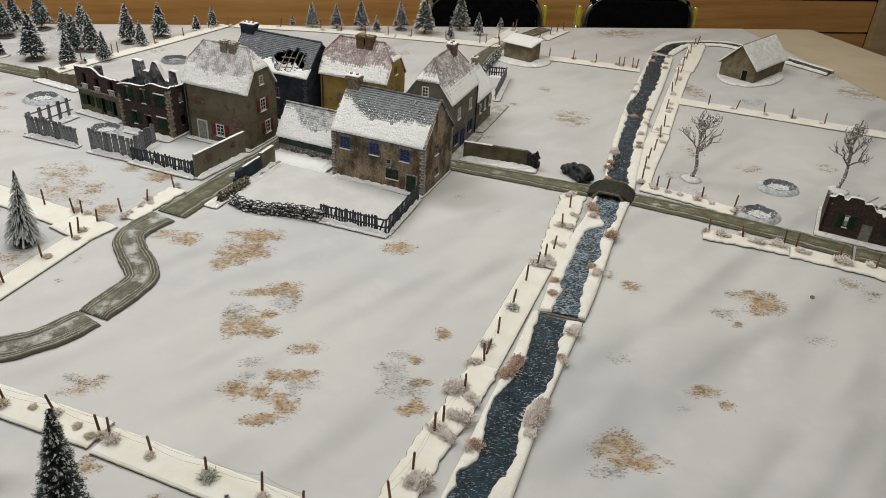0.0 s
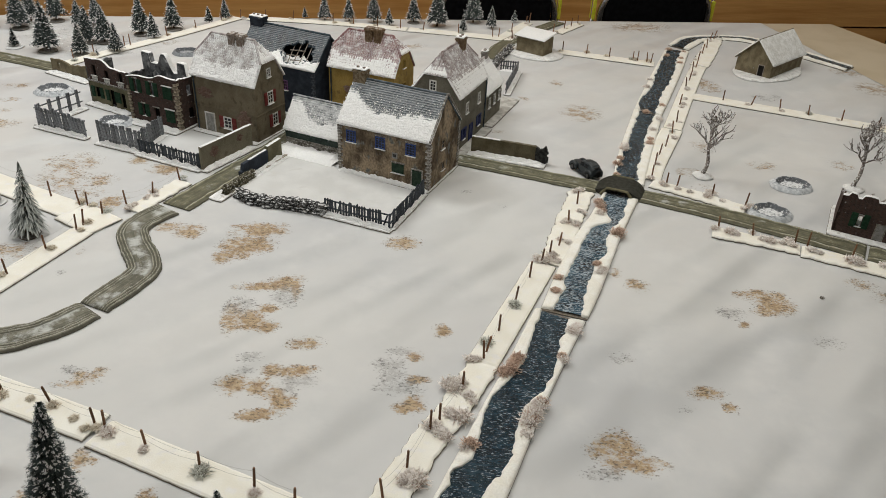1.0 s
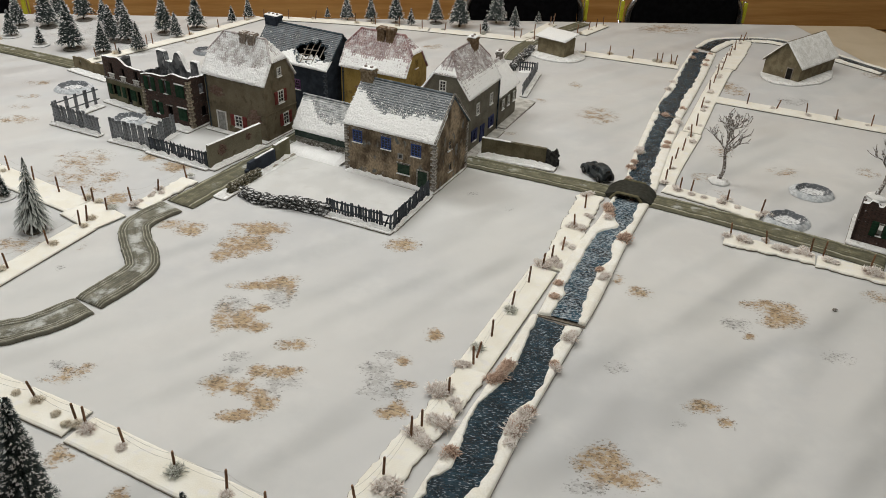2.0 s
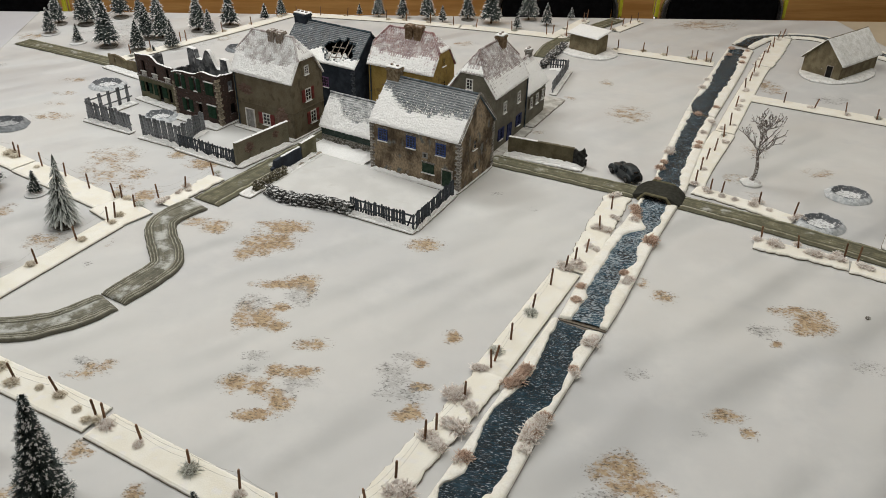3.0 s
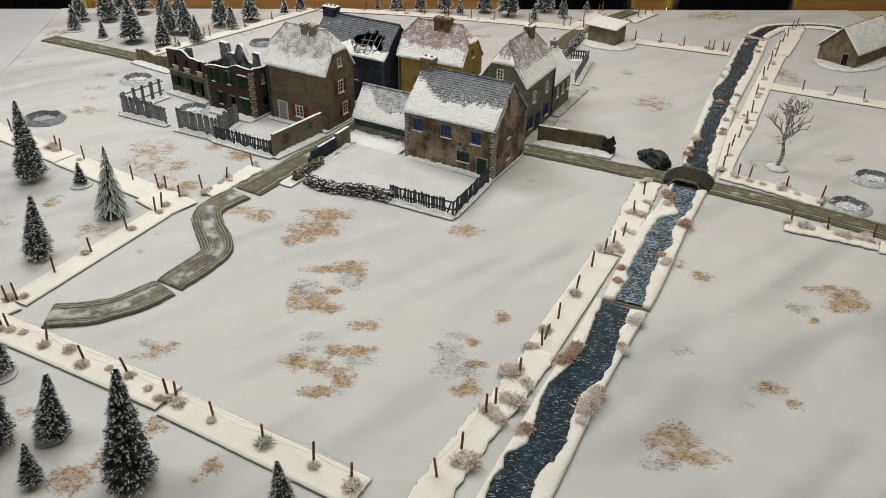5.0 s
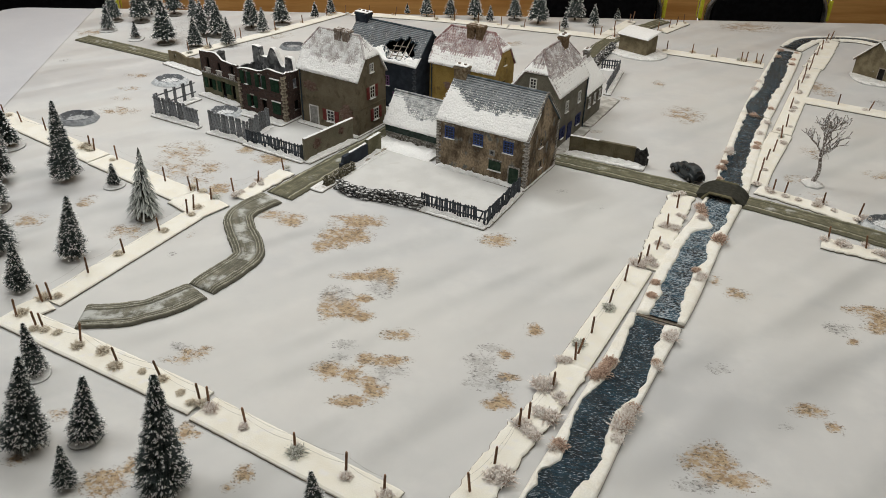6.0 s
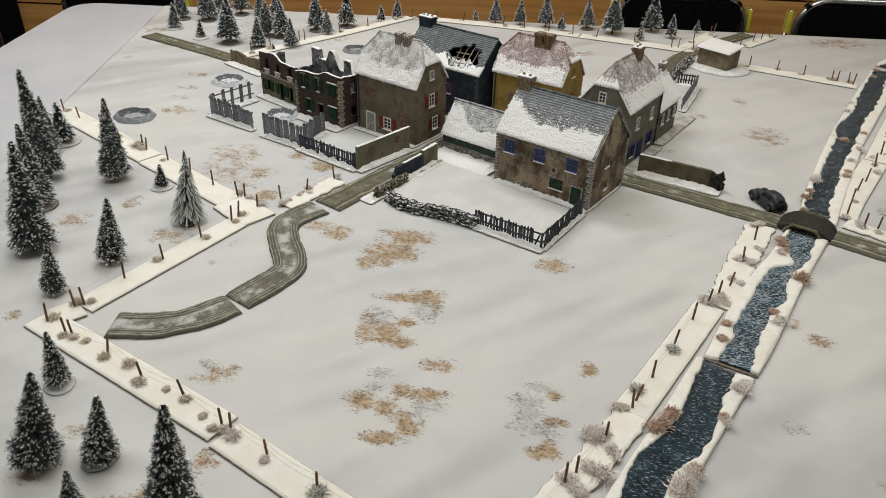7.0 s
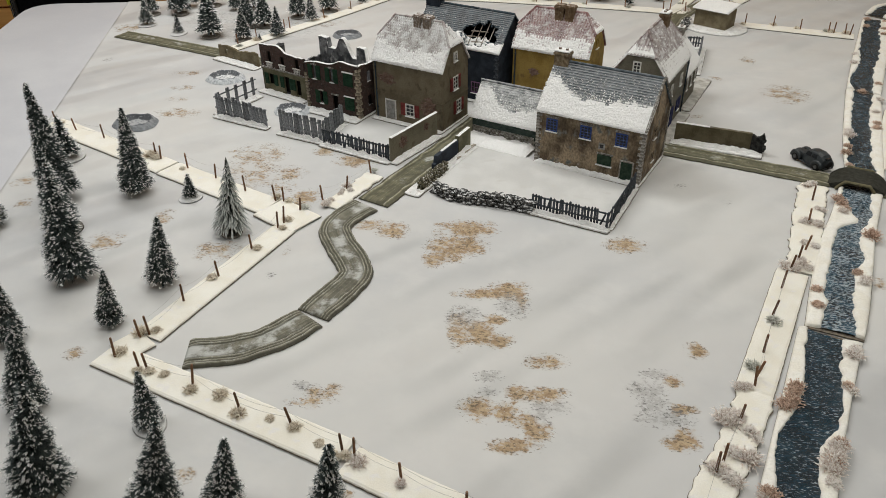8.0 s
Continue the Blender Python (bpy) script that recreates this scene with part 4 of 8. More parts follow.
# ---- fenced foam strips ----
def bristle(name, mat, seed, r, h, n):
    rg = random.Random(seed)
    mb = MB()
    for _ in range(n):
        a, e = rg.uniform(0, 6.283), rg.uniform(0.1, 1.45)
        L = rg.uniform(0.45, 1.0)
        tipv = Vector((math.cos(a) * math.cos(e) * r, math.sin(a) * math.cos(e) * r, math.sin(e) * h)) * L
        root = Vector((rg.uniform(-0.3, 0.3) * r, rg.uniform(-0.3, 0.3) * r, -0.0005))
        tipv += root
        s = (tipv - root).cross(Vector((rg.uniform(-1, 1), rg.uniform(-1, 1), 1))).normalized() * 0.00042
        midp = root.lerp(tipv, 0.55) + Vector((rg.uniform(-1, 1), rg.uniform(-1, 1), rg.uniform(0, 1))) * r * 0.14
        mb.add([root - s, root + s, midp + s, midp - s, tipv], [(0, 1, 2, 3), (3, 2, 4)], [0, 0, 0.5, 0.5, 0.9])
        if rg.random() < 0.5:
            c, k = midp.lerp(tipv, rg.uniform(0.2, 0.9)), rg.uniform(0.0005, 0.0011)
            u = Vector((rg.uniform(-1, 1), rg.uniform(-1, 1), rg.uniform(-1, 1))).normalized()
            v = u.cross(Vector((0.3, 0.5, 0.8))).normalized()
            mb.add([c - u * k * 1.6, c + u * k * 1.6, c - v * k, c + v * k, c + Vector((0, 0, k)), c - Vector((0, 0, k))], [(0, 2, 4), (2, 1, 4), (1, 3, 4), (3, 0, 4), (2, 0, 5), (1, 2, 5), (3, 1, 5), (0, 3, 5)], [1.15] * 6)
    return mb.mesh(name, mat)


TUFTS = {}
for kind, mat, label in (("white", tuft_white, "small frosted pinkish-white bristle tuft"), ("brown", tuft_brown, "small russet-brown bristle tuft"), ("straw", tuft_straw, "small straw-coloured bristle tuft"), ("green", tuft_green, "small frosted grey-green bristle tuft")):
    TUFTS[kind] = (label, [bristle("grass_tuft", mat, 10 + k, 0.0105 + 0.0025 * k, 0.0078 + 0.0016 * k, 300) for k in range(3)])


def tuft(kind, x, y, size=1.0, z=0.004):
    label, meshes = TUFTS[kind]
    ob = new("grass_tuft", meshes[rnd.randrange(3)])
    ob.matrix_world = pose(x, y, z, 0, 0, rnd.uniform(0, 360)) @ Matrix.Diagonal((size, size, size, 1))
    tagged(ob, label, "tuft", "bristle tufts on the strips")


POST = MB()
POST.lathe([(0.0016, -0.004), (0.0015, 0.0265), (0.0011, 0.028)], 7)
POST_MESH = POST.mesh("post", post_mat)


def strip(pts, width, posts, label="cream foam fence strip with leaning brown posts", ragged=0.0, wires=True, tufts="straw", chance=0.85, high=1.0, size=1.0, lift=0.0, ahead=False):
    root = thing("fence_strip", pose(0, 0, lift), label, "fence", "fence strips")
    st = along(pts, 0.005)
    mb = MB()
    n = len(st)
    for k, (p, d) in enumerate(st):
        nrm = Vector((-d.y, d.x))
        wl = width / 2 * (1 + ragged * 0.75 * noise.noise(Vector((p.x * 70, p.y * 70, 3))) + ragged * 0.4 * noise.noise(Vector((p.x * 230, p.y * 230, 3))) + 0.03 * noise.noise(Vector((p.x * 150, p.y * 150, 3))))
        wr = width / 2 * (1 + ragged * 0.75 * noise.noise(Vector((p.x * 70, p.y * 70, 9))) + ragged * 0.4 * noise.noise(Vector((p.x * 230, p.y * 230, 9))) + 0.03 * noise.noise(Vector((p.x * 150, p.y * 150, 9))))
        q = 0.0012 if k in (0, n - 1) else 0.0
        for v, z in ((-1, 0.0), (-0.97, 0.0028 - q), (-0.85, 0.0041 - q), (0.85, 0.0041 - q), (0.97, 0.0028 - q), (1, 0.0)):
            o = p + nrm * (v * (wl if v > 0 else wr))
            mb.add([(o.x, o.y, z)], [])
    w = 6
    mb.f += [(k * w + j + 1, k * w + j, (k + 1) * w + j, (k + 1) * w + j + 1) for k in range(n - 1) for j in range(w - 1)]
    mb.f += [tuple(range(w)), tuple((n - 1) * w + j for j in range(w - 1, -1, -1))]
    part("foam_base", mb, foam_mat, root)
    # thin dark layer just past the foam, drawn as its shade line
    cb = MB()
    for k in range(n):
        a, b = Vector(mb.v[k * w]), Vector(mb.v[k * w + w - 1])
        o = (b - a).normalized() * 0.0004
        for q, z in ((a - o, 0.0), (a - o, 0.0011), (b + o, 0.0011), (b + o, 0.0)):
            cb.add([(q.x, q.y, z)], [])
    cb.f += [(k * 4 + j + 1, k * 4 + j, (k + 1) * 4 + j, (k + 1) * 4 + j + 1) for k in range(n - 1) for j in range(3)]
    cb.f += [(0, 1, 2, 3), tuple((n - 1) * 4 + j for j in (3, 2, 1, 0))]
    part("foot_shade", cb, edge_dark, root, "dark line standing for shade along the foam foot")
    tops = []
    for px, py in posts:
        lean = pose(px, py, 0.003, rnd.gauss(0, 4), rnd.gauss(0, 4), rnd.uniform(0, 360)) @ Matrix.Diagonal((1, 1, high * rnd.uniform(0.9, 1.1), 1))
        part("post", POST_MESH, None, root, m=lean)
        tops.append((lean @ Vector((0, 0, 0.0235)), lean @ Vector((0, 0, 0.012))))
        if tufts and rnd.random() < chance:
            a = -1.1 + rnd.uniform(-0.4, 0.4) if ahead else rnd.uniform(0, 6.283)
            tuft(tufts if rnd.random() < 0.85 else "green", px + 0.009 * math.cos(a), py + 0.009 * math.sin(a), size * rnd.uniform(0.65, 1.1))
    if wires:
        for i in range(len(tops) - 1):
            for lv in (0, 1):
                a, b = tops[i][lv], tops[i + 1][lv]
                if 0.02 < (b - a).length < 0.12:
                    sag = rnd.uniform(0.002, 0.006)
                    mb = MB()
                    pl = [a.lerp(b, t / 6) - Vector((0, 0, sag * 4 * t / 6 * (1 - t / 6))) for t in range(7)]
                    mb.tube(pl, [0.00016] * 7, 3)
                    part("wire", mb, wire_mat, root)
    return root


strip([(-0.8645, -0.1875), (-0.5255, -0.2965)], 0.045, [(-0.808, -0.205), (-0.797, -0.206), (-0.729, -0.225), (-0.660, -0.252), (-0.595, -0.264), (-0.528, -0.293)], chance=1, ahead=True)
strip([(-0.519, -0.304), (-0.262, -0.398)], 0.044, [(-0.513, -0.299), (-0.459, -0.318), (-0.389, -0.343), (-0.323, -0.365), (-0.275, -0.385)], tufts="white", chance=1, ahead=True)
for x, y, k in ((-0.690, -0.236, 0.95), (-0.770, -0.214, 0.8), (-0.62, -0.262, 0.7), (-0.555, -0.288, 0.75), (-0.535, -0.302, 0.8)):
    tuft("straw", x, y, k)
strip([(-0.848, -0.184), (-0.826, -0.151)], 0.044, [(-0.846, -0.193), (-0.833, -0.155)], wires=False, lift=0.0006)
strip([(-0.8265, -0.149), (-0.7435, 0.127)], 0.042, [(-0.825, -0.146), (-0.813, -0.074), (-0.790, -0.012), (-0.770, 0.062), (-0.752, 0.125)])
strip([(-0.713, 0.143), (-0.79, 0.187)], 0.066, [(-0.748, 0.140), (-0.735, 0.182), (-0.771, 0.205)], wires=False, lift=0.0006)
strip([(-0.79, 0.19), (-1.02, 0.293)], 0.052, [(-0.786, 0.207), (-0.848, 0.230), (-0.917, 0.266), (-0.983, 0.295)])
strip([(-1.024, 0.296), (-1.35, 0.446)], 0.05, [(-1.049, 0.323), (-1.063, 0.332), (-1.130, 0.352), (-1.201, 0.390), (-1.277, 0.417), (-1.335, 0.441)], size=1.2)
ragged = "ragged cream foam hedge strip with posts and frosted tufts"
strip([(-0.692, 0.203), (-0.645, 0.322)], 0.035, [(-0.707, 0.215), (-0.680, 0.262), (-0.654, 0.325)], ragged, 0.35, tufts="white")
for k in range(6):
    tuft("white", -0.705 + 0.006 * k + rnd.uniform(-0.006, 0.006), 0.205 + 0.013 * k + rnd.uniform(-0.01, 0.01), rnd.uniform(0.5, 0.8))
strip([(0.097, 0.395), (0.064, 0.278), (0.035, 0.173), (0.020, 0.125)], 0.044, [(0.082, 0.337), (0.060, 0.263), (0.038, 0.183), (0.006, 0.127), (0.020, 0.149)], ragged, 0.3, tufts="", wires=False)
strip([(0.0085, 0.123), (-0.0855, -0.134)], 0.043, [(-0.015, 0.079), (-0.038, 0.016), (-0.063, -0.062), (-0.080, -0.110), (-0.083, -0.124)], tufts="", size=0.8)
strip([(-0.084, -0.134), (-0.098, -0.177), (-0.134, -0.256)], 0.039, [(-0.109, -0.184), (-0.134, -0.244)], ragged, 0.3, tufts="", lift=0.0005)
strip([(-0.137, -0.260), (-0.158, -0.310), (-0.176, -0.354), (-0.215, -0.46)], 0.041, [(-0.144, -0.262), (-0.165, -0.321), (-0.186, -0.365)], ragged, 0.25, tufts="")
for x, y, s in ((0.094, 0.393, 1.0), (0.084, 0.385, 0.8), (0.091, 0.303, 0.8), (0.084, 0.308, 0.6), (0.059, 0.265, 0.9), (0.073, 0.257, 0.9), (0.05, 0.262, 0.7), (0.041, 0.201, 0.9), (0.054, 0.193, 0.9), (0.001, 0.133, 1.1), (0.011, 0.128, 1.0), (0.024, 0.145, 1.0), (0.032, 0.132, 0.8),
                (-0.101, -0.130, 0.9), (-0.092, -0.128, 0.6), (-0.118, -0.187, 1.2), (-0.126, -0.182, 1.1), (-0.113, -0.178, 1.0), (-0.100, -0.200, 1.1), (-0.095, -0.210, 0.8), (-0.122, -0.232, 1.2), (-0.108, -0.239, 1.2), (-0.143, -0.257, 1.1), (-0.132, -0.265, 1.2), (-0.125, -0.272, 0.8), (-0.159, -0.335, 1.3), (-0.152, -0.340, 1.2), (-0.166, -0.341, 0.9)):
    tuft("white", x, y, s)
for x, y, s in ((-0.040, 0.001, 1.0), (-0.080, -0.092, 0.9)):
    tuft("green", x, y, s)
strip([(0.236, 0.47), (0.262, 0.55), (0.335, 0.74)], 0.048, [(0.243, 0.477), (0.259, 0.533), (0.278, 0.588), (0.300, 0.635), (0.330, 0.713)], tufts="white", size=0.9)
strip([(0.337, 0.745), (0.407, 0.952), (0.482, 1.166), (0.51, 1.24)], 0.042, [(0.354, 0.784), (0.386, 0.906), (0.431, 1.044), (0.452, 1.101), (0.476, 1.176), (0.496, 1.221)], tufts="white", size=0.8)
strip([(0.512, 1.245), (0.575, 1.40), (0.625, 1.535)], 0.050, [(0.519, 1.295), (0.547, 1.364), (0.575, 1.427), (0.606, 1.514), (0.621, 1.53)], ragged, 0.22, tufts="white", size=0.7)
for x, y in ((0.329, 0.684), (0.386, 0.885), (0.408, 0.948), (0.334, 0.759), (0.429, 1.021), (0.473, 1.150)):
    tuft("white", x, y, 0.9)
strip([(0.313, 0.270), (0.451, 0.229)], 0.036, [(0.326, 0.281), (0.381, 0.263), (0.448, 0.246)], ragged, 0.3, tufts="white", chance=1, wires=False)
strip([(0.452, 0.224), (0.552, 0.184), (0.59, 0.164)], 0.040, [(0.465, 0.236), (0.528, 0.206), (0.580, 0.182)], ragged, 0.2, tufts="white", chance=1, wires=False)
strip([(0.593, 0.162), (0.75, 0.085)], 0.037, [(0.65, 0.138), (0.72, 0.105)], ragged, 0.2, tufts="white", chance=1, wires=False)
strip([(0.238, 0.450), (0.32, 0.408), (0.396, 0.360)], 0.036, [(0.265, 0.443), (0.284, 0.436), (0.346, 0.410), (0.397, 0.371)], ragged, 0.3, tufts="white", chance=1, wires=False)
for x, y, s in ((0.343, 0.266, 1.1), (0.352, 0.261, 0.9), (0.395, 0.25, 1.1), (0.405, 0.244, 1.0), (0.44, 0.235, 0.9), (0.425, 0.24, 0.8), (0.468, 0.222, 1.1), (0.478, 0.216, 0.9), (0.525, 0.195, 1.2), (0.535, 0.19, 1.0), (0.26, 0.440, 0.8), (0.305, 0.418, 0.7), (0.335, 0.403, 0.9), (0.36, 0.388, 0.8), (0.392, 0.362, 0.8)):
    tuft("white", x, y, s)
strip([(0.432, 0.98), (0.66, 0.902), (0.90, 0.815), (1.02, 0.77)], 0.045, [(0.506, 0.960), (0.570, 0.937), (0.634, 0.915), (0.694, 0.889), (0.766, 0.866), (0.84, 0.838)], tufts="white", wires=False)
strip([(0.114, 1.30), (0.381, 1.232)], 0.042, [(0.127, 1.305), (0.195, 1.289), (0.259, 1.270), (0.324, 1.252), (0.336, 1.249), (0.362, 1.242), (0.372, 1.237)], tufts="straw", wires=False)
strip([(-0.848, 1.452), (-0.59, 1.455), (-0.345, 1.435)], 0.038, [(-0.868, 1.444), (-0.79, 1.45), (-0.707, 1.461), (-0.579, 1.455), (-0.513, 1.450), (-0.438, 1.445), (-0.365, 1.437)], tufts="straw", wires=False, size=0.8)
strip([(-0.34, 1.435), (-0.18, 1.418), (-0.013, 1.392)], 0.042, [(-0.294, 1.432), (-0.184, 1.420), (-0.079, 1.404), (-0.061, 1.409), (-0.020, 1.396)], ragged, 0.2, tufts="white", wires=False)
strip([(-1.17, 0.92), (-1.12, 1.01), (-0.99, 1.235), (-0.878, 1.45)], 0.036, [(-1.158, 0.950), (-1.13, 1.005), (-1.085, 1.09), (-1.075, 1.104), (-1.01, 1.205), (-0.960, 1.300), (-0.915, 1.40)], tufts="straw", wires=False, size=0.9)
strip([(0.126, 1.50), (0.205, 1.625)], 0.034, [(0.112, 1.50), (0.150, 1.55), (0.175, 1.585), (0.2, 1.62)], tufts="straw", wires=False, size=0.8)
strip([(-0.05, 1.41), (0.035, 1.60)], 0.034, [(-0.02, 1.47), (0.03, 1.585), (0.04, 1.605)], tufts="white", size=0.8)
# tufts on the river banks
for kind, x, y, s in (("brown", -0.042, -0.130, 1.0), ("brown", -0.038, -0.122, 0.8), ("brown", -0.056, -0.154, 1.0), ("brown", -0.048, -0.146, 0.9), ("brown", 0.021, -0.111, 0.8), ("white", 0.024, -0.118, 0.8), ("white", 0.043, -0.053, 1.1), ("white", 0.048, -0.043, 1.0), ("white", -0.014, -0.210, 1.0), ("brown", -0.010, -0.203, 0.7), ("white", -0.021, -0.224, 1.1), ("white", -0.028, -0.240, 1.1), ("white", -0.031, -0.259, 1.0), ("brown", -0.024, -0.232, 0.8), ("brown", -0.097, -0.282, 0.9), ("white", -0.103, -0.288, 0.7),
                      ("brown", 0.023, 0.043, 0.9), ("brown", 0.030, 0.079, 0.9), ("white", 0.097, 0.104, 1.0), ("white", 0.102, 0.112, 0.8), ("brown", 0.095, 0.128, 0.7), ("brown", 0.142, 0.232, 1.1), ("brown", 0.147, 0.243, 0.8), ("brown", 0.122, 0.342, 0.9), ("brown", 0.124, 0.326, 0.8), ("brown", 0.125, 0.310, 0.9), ("white", 0.120, 0.302, 0.8), ("brown", 0.172, 0.47, 0.8), ("brown", 0.18, 0.52, 0.8), ("brown", 0.19, 0.55, 0.9),
                      ("white", 0.205, 0.6, 1.0), ("white", 0.21, 0.62, 1.1), ("brown", 0.266, 0.64, 1.0), ("brown", 0.272, 0.663, 0.9), ("white", 0.287, 0.72, 0.8), ("brown", 0.29, 0.83, 0.8), ("white", 0.315, 0.79, 0.9), ("brown", 0.338, 0.883, 0.9), ("white", 0.323, 1.016, 0.9), ("white", 0.343, 1.079, 0.8), ("brown", 0.432, 1.31, 0.8), ("brown", 0.449, 1.372, 0.9), ("brown", 0.490, 1.358, 0.8), ("brown", 0.468, 1.293, 0.7), ("brown", 0.456, 1.247, 0.7)):
    tuft(kind, x, y, s * (1.12 if kind == "brown" else 1.02), 0.0055)


# ---- fir trees ----
def fir_meshes(seed, n, rbase, droop, mat, flecks, blade, clump, power=0.9, low=0.1, tiers=11):
    rg = random.Random(seed)

    def whorl(q, a):
        """Branches stand in loose tiers, longest at the foot of each."""
        f = (q * tiers + 1.1 * noise.noise(Vector((math.cos(a) * 1.3, math.sin(a) * 1.3, seed + q * 3)))) % 1.0
        return 1.1 - 0.34 * f, f

    cr, sn = MB(), MB()
    for i in range(n):
        q = 1 - math.sqrt(rg.random()) if rg.random() < 0.8 else rg.random()
        z = low + (0.98 - low) * q
        a = rg.uniform(0, 6.283)
        r = rbase * (1 - q) ** power * rg.uniform(0.7, 1.1) * whorl(q, a)[0] * (1 + 0.3 * noise.noise(Vector((math.cos(a) * 1.6, math.sin(a) * 1.6, q * 9 + seed)))) + 0.012
        d = Vector((math.cos(a), math.sin(a), 0))
        side = Vector((-d.y, d.x, 0))
        root = Vector((0, 0, z + 0.01)) + d * r * 0.12
        tip = d * r + Vector((0, 0, z - droop * r + rg.uniform(-0.01, 0.012)))
        w = blade * rg.uniform(0.7, 1.2)
        m1 = root.lerp(tip, 0.6) + Vector((0, 0, 0.1 * r))
        up = Vector((0, 0, 1))
        cr.add([root - side * w * 0.5, root + side * w * 0.5, m1 + side * w, tip, m1 - side * w], [(0, 1, 2, 4), (4, 2, 3)], [0, 0, 0.6, 1, 0.6])
        cr.add([root - up * w * 0.5, root + up * w * 0.5, m1 + up * w, tip, m1 - up * w], [(0, 1, 2, 4), (4, 2, 3)], [0, 0, 0.6, 1, 0.6])
        for t in (0.55, 0.78, 0.92):
            b = root.lerp(tip, t) + Vector((0, 0, 0.1 * r * (1 - abs(t - 0.6))))
            for s in (-1, 1):
                e = b + side * s * w * rg.uniform(1.4, 2.6) + d * w * 1.6 + up * w * rg.uniform(-1.2, 0.9)
                cr.add([b - d * w * 0.35, b + d * w * 0.35, e], [(0, 1, 2)], [t * 0.8, t * 0.8, 1.0])
    up = Vector((0, 0, 1))
    for _ in range(flecks):
        q = 1 - math.sqrt(rg.random()) if rg.random() < 0.85 else rg.uniform(0.5, 1.0)
        a = rg.uniform(0, 6.283)
        out, f = whorl(q, a)
        if f > 0.55 and rg.random() < 0.65:
            continue
        d = Vector((math.cos(a), math.sin(a), 0))
        side = Vector((-d.y, d.x, 0))
        r = rbase * (1 - q) ** power * out * (1 + 0.3 * noise.noise(Vector((d.x * 1.6, d.y * 1.6, q * 9 + seed)))) + 0.012
        c0 = d * r * rg.uniform(0.86, 1.06) + Vector((0, 0, low + (0.98 - low) * q + rg.uniform(-0.01, 0.015) - droop * r * 0.7))
        for _ in range(rg.choice((1, 3, 4))):
            k = clump * rg.choice((0.5, 0.65, 0.8, 1.0, 1.25))
            c = c0 + d * rg.uniform(-1, 1) * clump * 1.2 + side * rg.uniform(-1, 1) * clump * 1.1 + up * rg.uniform(-0.5, 0.5) * clump
            l = k * rg.uniform(1.4, 2.7)
            dd = (d * 0.9 + side * rg.uniform(-0.7, 0.7) - up * rg.uniform(-0.2, 0.5)).normalized()
            over = dd.cross(side).normalized()
            w1, w2 = k * rg.uniform(0.45, 0.9), k * rg.uniform(0.45, 0.9)
            sn.add([c - dd * l, c + dd * l * 0.8, c - side * w1, c + side * w2, c - over * k * 0.6, c + over * k * 0.6], [(0, 2, 5), (2, 1, 5), (1, 3, 5), (3, 0, 5), (2, 0, 4), (1, 2, 4), (3, 1, 4), (0, 3, 4)])
    return cr.mesh("crown", mat), (sn.mesh("snow_fleck", fleck_mat) if sn.v else None)


def hanging_meshes(seed, n, rbase, mat):
    """A crown of long drooping leaf-like branches in loose tiers."""
    rg = random.Random(seed)
    cr = MB()
    for i in range(n):
        q = 1 - math.sqrt(rg.random()) if rg.random() < 0.85 else rg.random()
        a = rg.uniform(0, 6.283)
        d = Vector((math.cos(a), math.sin(a), 0))
        side = Vector((-d.y, d.x, 0))
        r = rbase * (1 - q) ** 0.95 * rg.uniform(0.55, 1.05) + 0.012
        z = 0.13 + 0.86 * q
        w = rg.uniform(0.007, 0.013) * (0.55 + 0.45 * (1 - q))
        p0 = d * r * 0.15 + Vector((0, 0, z + 0.02))
        p1 = d * r * 0.7 + Vector((0, 0, z - 0.01))
        p2 = d * r * 0.98 + Vector((0, 0, z - 0.025 - 0.2 * r)) + side * rg.uniform(-0.012, 0.012)
        p3 = d * r * 1.16 + Vector((0, 0, z - 0.04 - 0.34 * r)) + side * rg.uniform(-0.025, 0.025)
        o = (p2 - p1).cross(side).normalized() * w * 0.5
        pts, vals = [], []
        for p, k, v in ((p0, 0.5, 0.0), (p1, 0.9, 0.4), (p2, 1.0, 0.8)):
            pts += [p - side * w * k, p + o, p + side * w * k, p - o * 0.6]
            vals += [v * 0.8, v + 0.1, v * 0.8, 0.0]
        fs = [(j * 4 + e, j * 4 + (e + 1) % 4, j * 4 + 4 + (e + 1) % 4, j * 4 + 4 + e) for j in range(2) for e in range(4)]
        cr.add(pts + [p3], fs + [(8 + e, 8 + (e + 1) % 4, 12) for e in range(4)], vals + [1.0])
    return cr.mesh("crown", mat)


def fir_kind(seed, n, rbase, droop, flecks, blade, label, mat=needle_mat, clump=0.007, power=0.9, low=0.1):
    crown, snow = fir_meshes(seed, n, rbase, droop, mat, flecks, blade, clump, power, low) if mat == needle_mat else (hanging_meshes(seed, n, rbase, mat), None)
    tr = MB()
    tr.lathe([(0.03, 0.0), (0.024, 0.12), (0.016, 0.5), (0.004, 0.99)], 7)
    return label, crown, snow, tr.mesh("trunk", trunk_mat)


